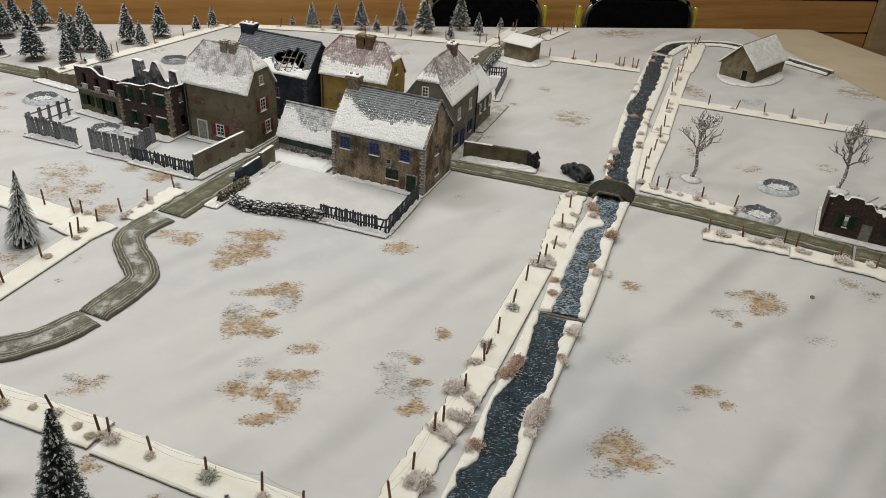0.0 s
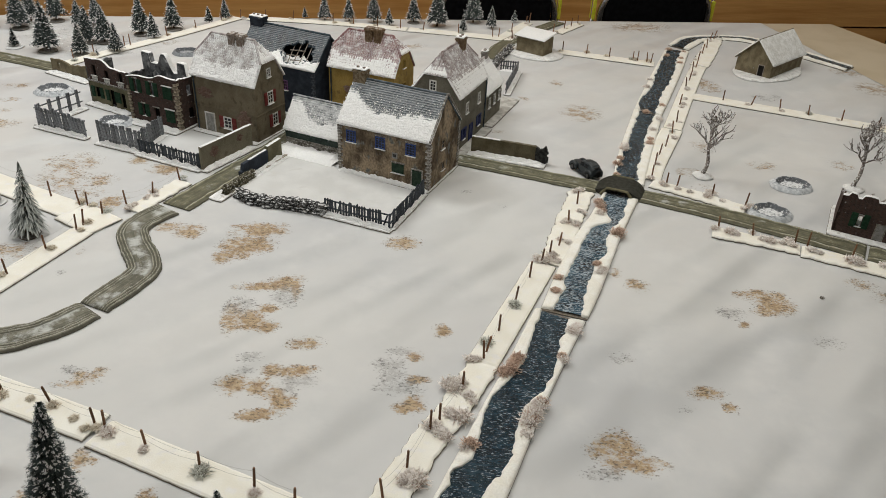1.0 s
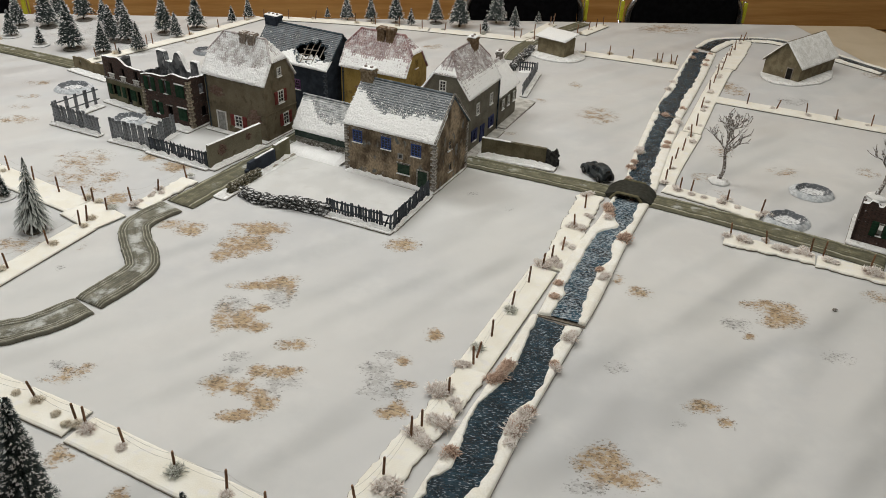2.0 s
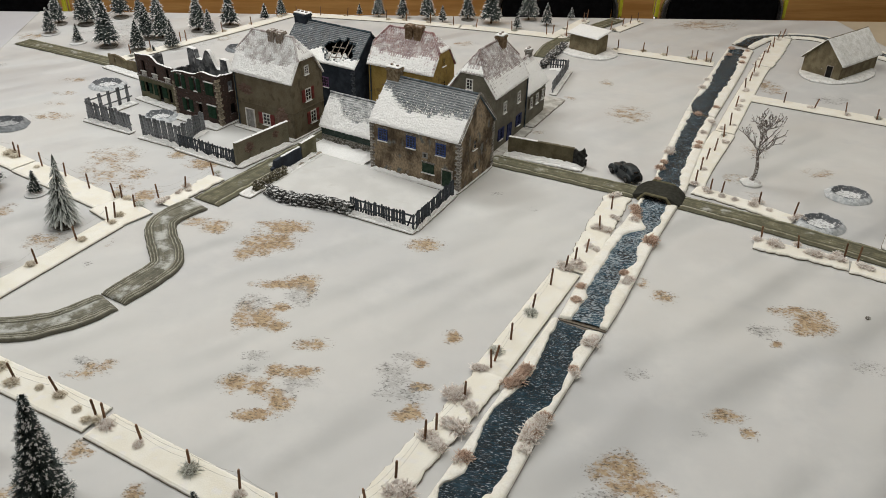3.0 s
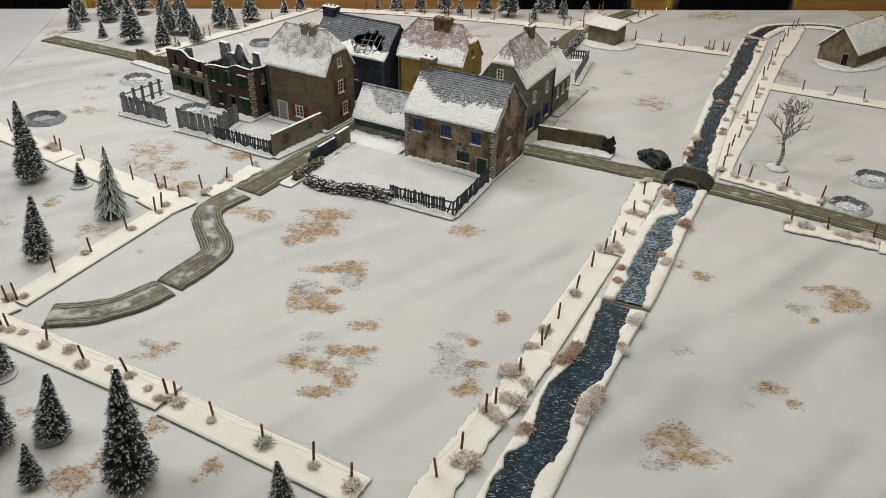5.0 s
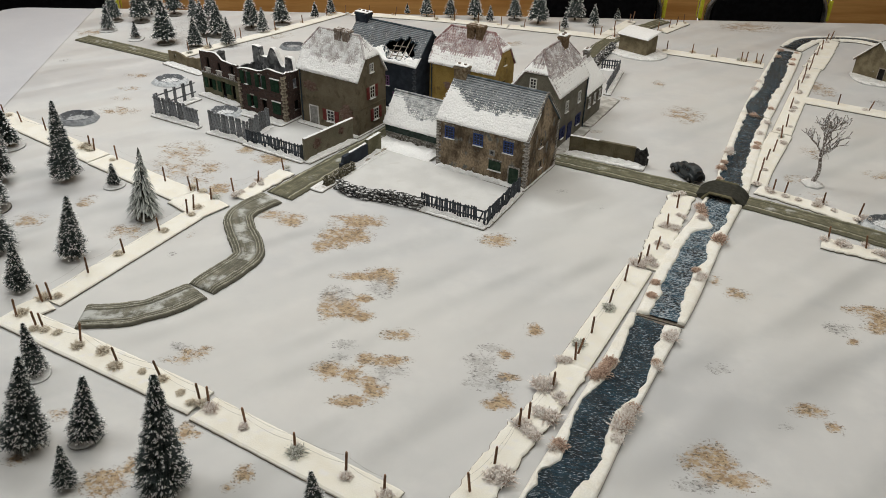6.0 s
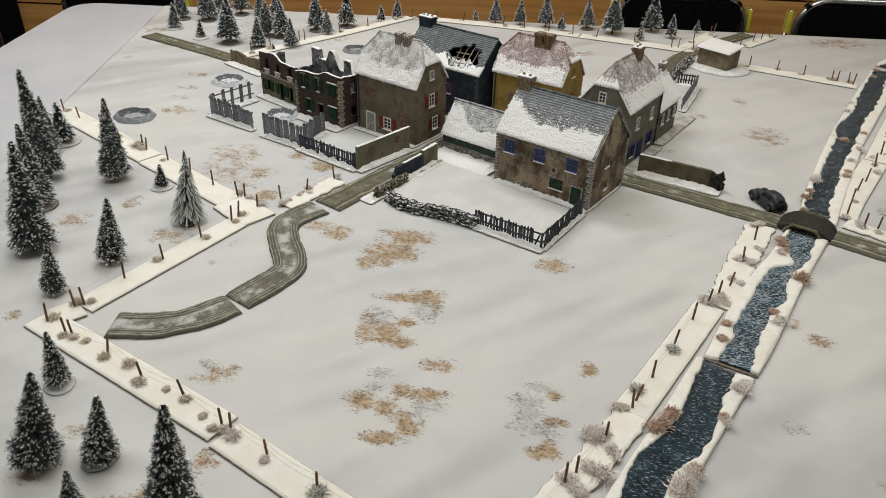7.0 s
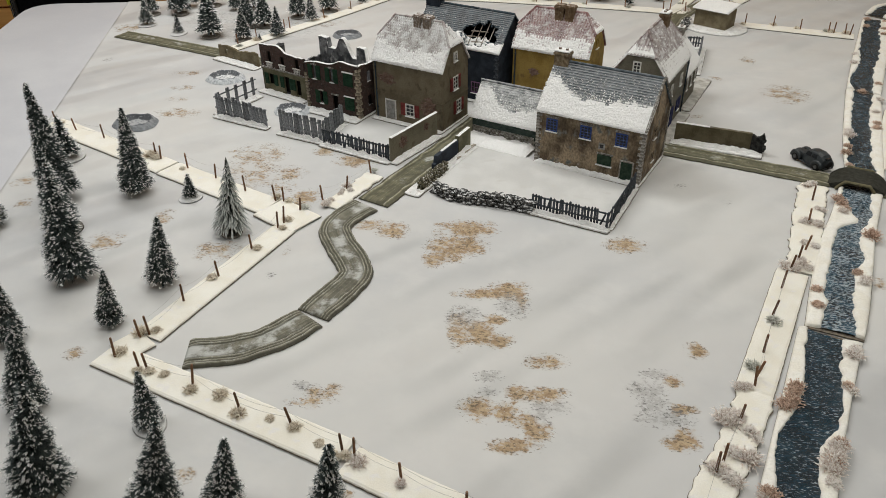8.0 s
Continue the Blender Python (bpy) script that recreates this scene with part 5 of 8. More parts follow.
fir_label = "dark green bottle-brush fir flecked with snow"
FIRS = {
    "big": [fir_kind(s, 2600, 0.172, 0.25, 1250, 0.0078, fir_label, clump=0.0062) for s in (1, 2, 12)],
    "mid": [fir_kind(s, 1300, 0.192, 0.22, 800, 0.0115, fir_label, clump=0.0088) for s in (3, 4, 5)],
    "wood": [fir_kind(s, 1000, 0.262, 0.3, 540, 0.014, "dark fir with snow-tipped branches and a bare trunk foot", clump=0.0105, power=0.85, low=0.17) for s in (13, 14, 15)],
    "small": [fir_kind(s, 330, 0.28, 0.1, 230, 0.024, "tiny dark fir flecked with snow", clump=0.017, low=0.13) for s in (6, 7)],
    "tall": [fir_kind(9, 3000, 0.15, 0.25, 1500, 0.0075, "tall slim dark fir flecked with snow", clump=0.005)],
    "frost": [fir_kind(8, 620, 0.215, 0.75, 0, 0.019, "frosted grey-green fir with drooping branches", frost_mat)],
}
disc = MB()
disc.lathe([(1.0, 0.0), (0.98, 0.35), (0.86, 0.8), (0.4, 1.0), (0.05, 1.0)], 26, None, 0.06)
DISC = {"white": disc.mesh("base_disc", disc_white, True), "mud": disc.mesh("base_disc", disc_mud, True)}


def fir(kind, x, y, h, base="", br=0.022, lean=0.7, lift=0.0, tilt=0.0):
    label, crown, snow, trunk = FIRS[kind][rnd.randrange(len(FIRS[kind]))]
    root = thing("fir_tree", pose(x, y, 0), label, "tree", "fir trees")
    spin = pose(0, 0, 0.001, 0, tilt, 0) @ pose(0, 0, 0, rnd.gauss(0, lean * 0.6), rnd.gauss(0, lean * 0.6), rnd.uniform(0, 360))
    wide = rnd.uniform(0.96, 1.08)
    sc = spin @ Matrix.Translation((0, 0, lift)) @ Matrix.Diagonal((h * wide, h * wide, h - lift, 1))
    t = part("trunk", trunk, None, root, m=spin @ Matrix.Diagonal((h, h, h, 1)))
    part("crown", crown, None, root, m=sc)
    if snow:
        part("snow_fleck", snow, None, root, "white snow on the branch ends", m=sc)
    if base:
        part("base_disc", DISC[base], None, root, "muddy oval base" if base == "mud" else "pale round base", m=pose(0, 0, 0, 0, 0, rnd.uniform(0, 360)) @ Matrix.Diagonal((br, br * rnd.uniform(0.75, 1), 0.0035, 1)))


for kind, x, y, h, base, br, tilt in (
        ("big", -0.997, -0.043, 0.183, "", 0, 5), ("tall", -1.145, 0.167, 0.205, "", 0, 0), ("big", -1.085, 0.074, 0.15, "mud", 0.03, 0), ("tall", -1.215, 0.26, 0.115, "", 0, 0), ("big", -1.032, 0.205, 0.155, "", 0, 4),
        ("small", -0.933, 0.199, 0.046, "white", 0.02, 4), ("frost", -0.822, 0.109, 0.13, "mud", 0.022, 6), ("mid", -0.866, -0.033, 0.11, "", 0, 8), ("mid", -0.889, -0.130, 0.088, "", 0, 8), ("mid", -0.999, -0.181, 0.11, "", 0, 8),
        ("big", -0.905, -0.284, 0.13, "", 0, 11), ("big", -0.820, -0.386, 0.158, "mud", 0.027, 13), ("mid", -0.751, -0.288, 0.081, "white", 0.022, 4), ("big", -0.690, -0.396, 0.138, "", 0, 14), ("mid", -0.628, -0.374, 0.097, "white", 0.02, 11),
        ("big", -0.508, -0.422, 0.163, "", 0, 6), ("mid", -0.610, -0.440, 0.062, "", 0, 8), ("mid", -0.338, -0.425, 0.066, "", 0, 0), ("mid", -0.845, -0.45, 0.09, "", 0, 8), ("small", -1.225, 0.306, 0.085, "white", 0.03, 0), ("mid", -1.205, 0.07, 0.11, "", 0, 4)):
    fir(kind, x, y, h, base, br, tilt=tilt)
for kind, x, y, h, base in (
        ("wood", -1.439, 1.203, 0.118, "mud"), ("wood", -1.444, 1.275, 0.11, ""), ("wood", -1.264, 1.022, 0.13, "mud"), ("wood", -1.38, 1.299, 0.122, "mud"), ("wood", -1.166, 1.005, 0.083, "mud"),
        ("wood", -1.198, 1.116, 0.1, "mud"), ("wood", -1.295, 1.262, 0.078, ""), ("wood", -1.154, 1.121, 0.104, "mud"), ("wood", -1.251, 1.285, 0.09, "mud"), ("wood", -1.087, 1.045, 0.078, ""),
        ("wood", -1.091, 1.219, 0.112, "mud"), ("wood", -1.04, 1.185, 0.074, ""), ("wood", -1.022, 1.288, 0.1, "mud"), ("small", -0.945, 1.374, 0.05, ""), ("wood", -0.91, 1.425, 0.066, ""), ("small", -1.361, 1.034, 0.052, "white"),
        ("wood", -1.481, 1.091, 0.075, "white"), ("wood", -1.52, 1.19, 0.095, "mud"), ("wood", -1.458, 1.235, 0.09, ""), ("small", -1.12, 1.0, 0.02, "")):
    fir(kind, x, y, h, base, 0.026)
for kind, x, y, h, base in (
        ("small", -0.676, 1.495, 0.036, ""), ("wood", -0.611, 1.485, 0.08, ""), ("wood", -0.535, 1.495, 0.077, ""), ("wood", -0.457, 1.498, 0.094, ""), ("small", -0.405, 1.475, 0.052, ""), ("wood", -0.333, 1.524, 0.09, "mud"),
        ("wood", -0.255, 1.494, 0.122, ""), ("wood", -0.143, 1.567, 0.115, ""), ("small", -0.172, 1.456, 0.048, ""), ("wood", -0.084, 1.512, 0.07, ""), ("small", -0.01, 1.603, 0.038, "")):
    fir(kind, x, y, h, base, 0.02)


# ---- craters and bare trees ----
def crater(x, y, r, mat, label, hole=0.72, turn=0.0):
    mb = MB()
    n, m = 64, 34
    for k in range(m):
        s = k / (m - 1)
        for i in range(n):
            a = 6.2832 * i / n
            q = noise.noise(Vector((math.cos(a) * 2 + x * 9, math.sin(a) * 2 + y * 9, s * 3))) * 0.07
            rr = r * (1 + q * (1 - s * 0.4)) * (1 - s)
            p = 1 - s
            lip = hole * (1 + 1.2 * q)
            if p > lip:
                rise = max(0.0, 1 - ((p - lip) / (1 - lip)) ** 1.5)
            elif p > lip - 0.17:
                rise = 1 - 0.9 * ((lip - p) / 0.17) ** 0.8
            else:
                rise = 0.1 + 0.1 * max(0.0, noise.noise(Vector((rr * math.cos(a) * 110 + y * 30, rr * math.sin(a) * 110, 5.0))))
            crumb = 0.03 * r * noise.noise(Vector((rr * math.cos(a) * 170 + x * 50, rr * math.sin(a) * 170, 2.0))) + 0.02 * r * noise.noise(Vector((rr * math.cos(a) * 420, rr * math.sin(a) * 420, 4.0)))
            z = max(0.0006, 0.245 * r * rise * (1 + 1.5 * q) + crumb) if k else 0.0
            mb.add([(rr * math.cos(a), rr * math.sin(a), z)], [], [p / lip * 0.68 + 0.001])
    mb.f += [(k * n + i, k * n + (i + 1) % n, (k + 1) * n + (i + 1) % n, (k + 1) * n + i) for k in range(m - 1) for i in range(n)]
    solid("shell_crater", mb, mat, label, "crater", pose(x, y, 0, 0, 0, turn) @ Matrix.Diagonal((1.08, 0.95, 1, 1)), "shell craters", smooth=True)


pale = "pale grey snow-streaked shell crater with a raised rim"
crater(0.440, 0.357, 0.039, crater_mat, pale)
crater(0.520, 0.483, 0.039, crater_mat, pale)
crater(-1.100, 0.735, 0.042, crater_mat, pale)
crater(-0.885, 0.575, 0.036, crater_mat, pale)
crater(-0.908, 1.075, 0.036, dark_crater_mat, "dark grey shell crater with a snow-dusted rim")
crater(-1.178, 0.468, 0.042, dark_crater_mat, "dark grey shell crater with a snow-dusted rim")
mb = MB()
mb.lathe([(0.004, 0), (0.0035, 0.002), (0.0015, 0.003)], 9, None, 0.3)
solid("stone", mb, quoin_mat, "small dark grey stone lying on the cloth", "stone", pose(0.437, 0.085, 0))


def bare_tree(x, y, h, seed, label):
    rg = random.Random(seed)
    root = thing("bare_tree", pose(x, y, 0), label, "tree", "bare trees")

    def grow(p, d, length, r, depth, store):
        pts, rad = [p], [r]
        for k in range(4):
            d = (d + Vector((rg.gauss(0, 0.09), rg.gauss(0, 0.09), rg.gauss(0.1, 0.06)))).normalized()
            p = p + d * length / 4
            pts.append(p)
            rad.append(r * (1 - 0.1 * (k + 1)))
        store.tube(pts, rad, 6 if depth < 2 else 4)
        if depth < 4:
            for k in range((0, 3, 3, 2)[depth]):
                a = rg.uniform(0, 6.283)
                e = rg.uniform(0.35, 0.9)
                s = d.cross(Vector((math.cos(a), math.sin(a), 0.3))).normalized()
                grow(pts[(4, 2, 3, 4)[k]], (d * math.cos(e) + s * math.sin(e)).normalized(), length * rg.uniform(0.6, 0.85), max(r * 0.64, 0.00085), depth + 1, store)
        else:
            store.tube([p - d * 0.0008, p + d * 0.0006], [0.00105, 0.00105], 4)

    trunk = MB()
    pts = [Vector((h * 0.02 * math.sin(k * 0.8 + seed), h * 0.015 * math.cos(k * 1.3), h * 0.72 * k / 9)) for k in range(10)]
    trunk.tube(pts, [h * (0.042 if k == 0 else 0.031 - 0.0021 * k) for k in range(10)], 8)
    part("trunk", trunk, twig_mat, root, smooth=True)
    for k in range(9):
        a = 0.9 * seed + 2.4 * k
        limb = MB()
        e = 1.0 - 0.085 * k
        grow(pts[(5, 5, 6, 7, 7, 8, 9, 9, 9)[k]], Vector((math.cos(a) * math.sin(e), math.sin(a) * math.sin(e), math.cos(e))), h * (0.165 - 0.005 * k) * rg.uniform(0.9, 1.1), h * (0.018 - 0.0008 * k), 1, limb)
        part("limb", limb, twig_mat, root, smooth=True)
    mb = MB()
    mb.lathe([(0.02, 0), (0.019, 0.003), (0.012, 0.006), (0.004, 0.0075)], 18, None, 0.2)
    part("base_disc", mb, plate_mat, root, "snowy round base", smooth=True)


bare_tree(0.350, 0.502, 0.142, 12, "bare grey-brown winter tree on a snowy base")
bare_tree(0.645, 0.488, 0.142, 17, "bare forked winter tree on a snowy base")


# ---- houses ----
def brick_wall_material(name, c1, c2, mortar, dusting):
    mat, nt, bs = node_material(name)
    tc = nt.nodes.new("ShaderNodeTexCoord")
    sp = nt.nodes.new("ShaderNodeSeparateXYZ")
    cb = nt.nodes.new("ShaderNodeCombineXYZ")
    link(nt, tc.outputs["Object"], sp.inputs[0])
    link(nt, maths(nt, "ADD", sp.outputs["X"], sp.outputs["Y"]), cb.inputs[0])
    link(nt, sp.outputs["Z"], cb.inputs[1])
    br = nt.nodes.new("ShaderNodeTexBrick")
    br.inputs["Scale"].default_value = 1.0
    br.inputs["Brick Width"].default_value, br.inputs["Row Height"].default_value, br.inputs["Mortar Size"].default_value = 0.0046, 0.0019, 0.00032
    br.inputs["Color1"].default_value, br.inputs["Color2"].default_value, br.inputs["Mortar"].default_value = (*c1, 1), (*c2, 1), (*mortar, 1)
    link(nt, cb.outputs[0], br.inputs["Vector"])
    n = noise_node(nt, 150, 5)
    col = mix(nt, maths(nt, "MULTIPLY", ramp(nt, n, 0.35, 0.7), 0.45), br.outputs["Color"], c1)
    col = mix(nt, maths(nt, "MULTIPLY", ramp(nt, maths(nt, "ADD", noise_node(nt, 210, 5), maths(nt, "MULTIPLY", upward(nt), 0.2)), 0.63, 0.74), dusting), col, SNOW)
    link(nt, col, bs.inputs["Base Color"])
    bs.inputs["Roughness"].default_value = 0.9
    bump(nt, bs, maths(nt, "ADD", br.outputs["Fac"], n), 0.6, -0.0006)
    return mat


ruin_brick = brick_wall_material("ruined_brick_wall", (0.022, 0.011, 0.009), (0.088, 0.04, 0.03), (0.075, 0.055, 0.045), 0.45)


def panel(L, top, holes, thick, y=0.0, step=0.003, m=None):
    """An upright wall along x with a top edge top(x) and rectangular holes (x0, x1, z0, z1)."""
    xs = {0.0, L}
    for h in holes:
        xs |= {h[0], h[1]}
    k = step
    while k < L:
        if all(abs(k - q) > step * 0.4 for q in xs):
            xs.add(k)
        k += step
    xs = sorted(xs)
    mb = MB()
    mb.weld = True
    for a, b in zip(xs, xs[1:]):
        mid = (a + b) / 2
        spans, z = [], 0.0
        for h in sorted((h for h in holes if h[0] <= mid <= h[1]), key=lambda q: q[2]):
            spans.append((z, h[2]))
            z = h[3]
        spans.append((z, None))
        for z0, z1 in spans:
            ta, tb = (top(a), top(b)) if z1 is None else (min(z1, top(a)), min(z1, top(b)))
            if ta - z0 < 1e-4 and tb - z0 < 1e-4:
                continue
            ta, tb = max(ta, z0 + 1e-4), max(tb, z0 + 1e-4)
            p = [Vector(c) for c in ((a, y, z0), (b, y, z0), (b, y + thick, z0), (a, y + thick, z0), (a, y, ta), (b, y, tb), (b, y + thick, tb), (a, y + thick, ta))]
            if m:
                p = [m @ c for c in p]
            mb.add(p, [(3, 2, 1, 0), (4, 5, 6, 7), (0, 1, 5, 4), (1, 2, 6, 5), (2, 3, 7, 6), (3, 0, 4, 7)])
    return mb


def at_face(x, z, side="front", L=0.0, D=0.0):
    """The pose of a thing fixed to a wall: x along the wall, y into it, z up."""
    if side == "front":
        return pose(x, 0, z)
    if side == "right":
        return pose(L, x, z, 0, 0, 90)
    return pose(0, D - x, z, 0, 0, -90)


def window(root, m, w, h, paint, nx=2, nz=3, shutters=None, sill=True, snow=True, name="window"):
    mb = MB()
    mb.box(-w / 2, w / 2, -0.0004, 0.002, -h / 2, h / 2)
    win = part(name, mb, pane_mat, root, m=m)
    mb = MB()
    t = 0.0011
    for a, b, c, d in ((-w / 2 - t, -w / 2 + t, -h / 2 - t, h / 2 + t), (w / 2 - t, w / 2 + t, -h / 2 - t, h / 2 + t), (-w / 2 + t, w / 2 - t, -h / 2 - t, -h / 2 + t), (-w / 2 + t, w / 2 - t, h / 2 - t, h / 2 + t)):
        mb.box(a, b, -0.0016, 0.002, c, d)
    for i in range(1, nx):
        x = -w / 2 + w * i / nx
        mb.box(x - 0.0006, x + 0.0006, -0.0011, 0.001, -h / 2 + t, h / 2 - t)
    for i in range(1, nz):
        z = -h / 2 + h * i / nz
        mb.box(-w / 2 + t, w / 2 - t, -0.0010, 0.001, z - 0.0005, z + 0.0005)
    part("window_frame", mb, paint, win)
    if sill:
        mb = MB()
        mb.prism([(-w / 2 - 0.002, -0.0032), (w / 2 + 0.002, -0.0032), (w / 2 + 0.002, 0.001), (-w / 2 - 0.002, 0.001)], -h / 2 - 0.003, -h / 2 - 0.0013, 0.0005)
        part("sill", mb, snow_mat if snow else white_paint, win, "snow-covered sill" if snow else "")
    if shutters:
        for s in (-1, 1):
            mb = MB()
            x = s * (w / 2 + 0.0012 + w * 0.28)
            mb.box(x - w * 0.28, x + w * 0.28, -0.0016, 0.001, -h / 2 - 0.001, h / 2 + 0.001)
            for k in range(6):
                z = -h / 2 + h * (k + 0.5) / 6
                mb.box(x - w * 0.23, x + w * 0.23, -0.0022, -0.0015, z - h * 0.05, z + h * 0.05)
            part("shutter", mb, shutters, win)
    return win


def door(root, m, w, h, mat, frame_mat=None):
    mb = MB()
    mb.box(-w / 2, w / 2, -0.001, 0.002, 0, h)
    for a, b in ((0.08, 0.46), (0.54, 0.93)):
        for s in (-1, 1):
            x = s * w * 0.23
            mb.box(x - w * 0.17, x + w * 0.17, -0.0016, -0.0009, h * a, h * b)
    d = part("door", mb, mat, root, m=m)
    mb = MB()
    for a, b, z0, z1 in ((-w / 2 - 0.0022, -w / 2, 0, h), (w / 2, w / 2 + 0.0022, 0, h), (-w / 2 - 0.0022, w / 2 + 0.0022, h, h + 0.0022)):
        mb.box(a, b, -0.0022, 0.002, z0, z1)
    part("door_frame", mb, frame_mat or mat, d)
    return d


class Slope:
    """A roof slope: s runs from eave to ridge, u along the eave in metres."""

    def __init__(self, origin, across, up, length, rise, cut=(0.0, 0.0), cut_from=1.0):
        self.o, self.a, self.L, self.rise, self.cut, self.cut_from = Vector(origin), Vector(across).normalized(), length, rise, cut, cut_from
        self.u = Vector(up).normalized()
        self.n = self.a.cross(self.u).normalized()

    def limits(self, s):
        k = max(0.0, (s - self.cut_from) / max(1e-6, 1 - self.cut_from)) if s > self.cut_from else 0.0
        return self.cut[0] * k, self.L - self.cut[1] * k

    def at(self, u, s, lift=0.0):
        return self.o + self.a * u + self.u * (s * self.rise) + self.n * lift


def tiles(slope, rows, width, curved, seed, s0=0.0, s1=1.0, hole=None):
    rg = random.Random(seed)
    mb = MB()
    for r in range(rows):
        s = s0 + (s1 - s0) * r / rows
        sn = s + (s1 - s0) / rows * 1.25
        a, b = slope.limits(min(1, s))
        a2, b2 = slope.limits(min(1, sn))
        a, b = max(a, a2), min(b, b2)
        n = max(1, round((b - a) / width))
        off = 0.0 if curved else (0.5 if r % 2 else 0.0)
        for i in range(n):
            u0, u1 = a + (b - a) * i / n, a + (b - a) * (i + 1) / n
            if off:
                u0, u1 = min(b, u0 + width / 2), min(b, u1 + width / 2)
                if u1 - u0 < width * 0.3:
                    continue
            if hole and hole((u0 + u1) / 2, s):
                continue
            j = rg.uniform(-0.0003, 0.0004)
            g = width * 0.05
            if curved:
                pts, m = [], 4
                for q in range(m + 1):
                    t = q / m
                    pts.append(slope.at(u0 + (u1 - u0) * t, s, 0.0006 + 0.0017 * math.sin(math.pi * t) + 0.0012 + j))
                for q in range(m + 1):
                    t = q / m
                    pts.append(slope.at(u0 + (u1 - u0) * t, sn, 0.0004 + 0.0014 * math.sin(math.pi * t) + j))
                pts += [slope.at(u0, s, 0), slope.at(u1, s, 0)]
                mb.add(pts, [(q, q + 1, m + 2 + q, m + 1 + q) for q in range(m)] + [tuple([2 * m + 2] + [2 * m + 3] + list(range(m, -1, -1)))], [0.25, 0.8, 1.0, 0.8, 0.25, 0.0, 0.45, 0.55, 0.45, 0.0, 0.0, 0.0])
            else:
                t0, t1 = slope.at(u0 + g, s, 0.0017 + j), slope.at(u1 - g, s, 0.0017 + j + rg.uniform(-0.0002, 0.0002))
                t2, t3 = slope.at(u1 - g, sn, 0.0005), slope.at(u0 + g, sn, 0.0005)
                mb.add([t0, t1, t2, t3, slope.at(u0 + g, s, 0), slope.at(u1 - g, s, 0), slope.at(u1 - g, sn, 0), slope.at(u0 + g, sn, 0)], [(0, 1, 2, 3), (4, 5, 1, 0), (5, 6, 2, 1), (7, 4, 0, 3)], [0.95, 0.95, 0.1, 0.1, 0, 0, 0, 0])
    return mb


def snow_sheet(slope, top, seed, thick=0.0032, nu=130, ns=40, low=-0.014, keep=None, rag=0.12):
    """A lumpy sheet of snow that covers the slope from its eave up to about top (0 to 1)."""
    mb = MB()
    for k in range(ns + 1):
        for i in range(nu + 1):
            f = i / nu
            upper = (top(f) if callable(top) else top) + rag * noise.noise(Vector((f * 7 + seed, seed * 3.1, 0.5))) + rag * 0.5 * noise.noise(Vector((f * 23 + seed, 1.7, seed)))
            lower = low + 0.006 * (low < -0.01) * noise.noise(Vector((f * 31 + seed, seed * 1.3, 8.0)))
            s = lower + (min(upper, 1.0) - lower) * k / ns
            a, b = slope.limits(min(1, max(0, s)))
            u = a - 0.001 + (b - a + 0.002) * f
            q = slope.at(u, s)
            e = min(1, 0.35 + k / 6, (ns - k) / 14, 0.3 + i / 7, 0.3 + (nu - i) / 7)
            if k == 0 or i in (0, nu):
                e = 0.0
            lump = 0.65 + 0.28 * noise.noise(q * 70) + 0.2 * noise.noise(q * 210) + 0.17 * noise.noise(q * 480)
            q = q + slope.n * (0.0016 * (ns - k) / ns + max(0.0, thick * lump) * e + (0.0 if e > 0.01 else -0.002))
            if keep and not keep(u, s):
                q = q - slope.n * 0.012
            mb.add([q], [])
    w = nu + 1
    mb.f += [(k * w + i, k * w + i + 1, (k + 1) * w + i + 1, (k + 1) * w + i) for k in range(ns) for i in range(nu)]
    return mb


def snow_crumbs(slope, s0, s1, n, seed, keep=None):
    """Loose snow scattered over the tiles, thinning out towards the ridge."""
    rg = random.Random(seed)
    mb = MB()
    for _ in range(n):
        s = s0 + (s1 - s0) * rg.random() ** 2.2
        a, b = slope.limits(min(1, s))
        u = rg.uniform(a + 0.001, b - 0.001)
        if keep and not keep(u, s):
            continue
        k = rg.uniform(0.0003, 0.0010) * (1.3 - 0.6 * (s - s0) / (s1 - s0))
        q, t = rg.uniform(0, 6.283), rg.uniform(0.6, 1.6)
        e1 = slope.a * math.cos(q) + slope.u * math.sin(q)
        e2 = slope.u * math.cos(q) - slope.a * math.sin(q)
        c = slope.at(u, s, 0.0016)
        mb.add([c - e1 * k * t, c - e2 * k, c + e1 * k * t, c + e2 * k, c + slope.n * k * 0.6], [(0, 1, 4), (1, 2, 4), (2, 3, 4), (3, 0, 4)])
    return mb


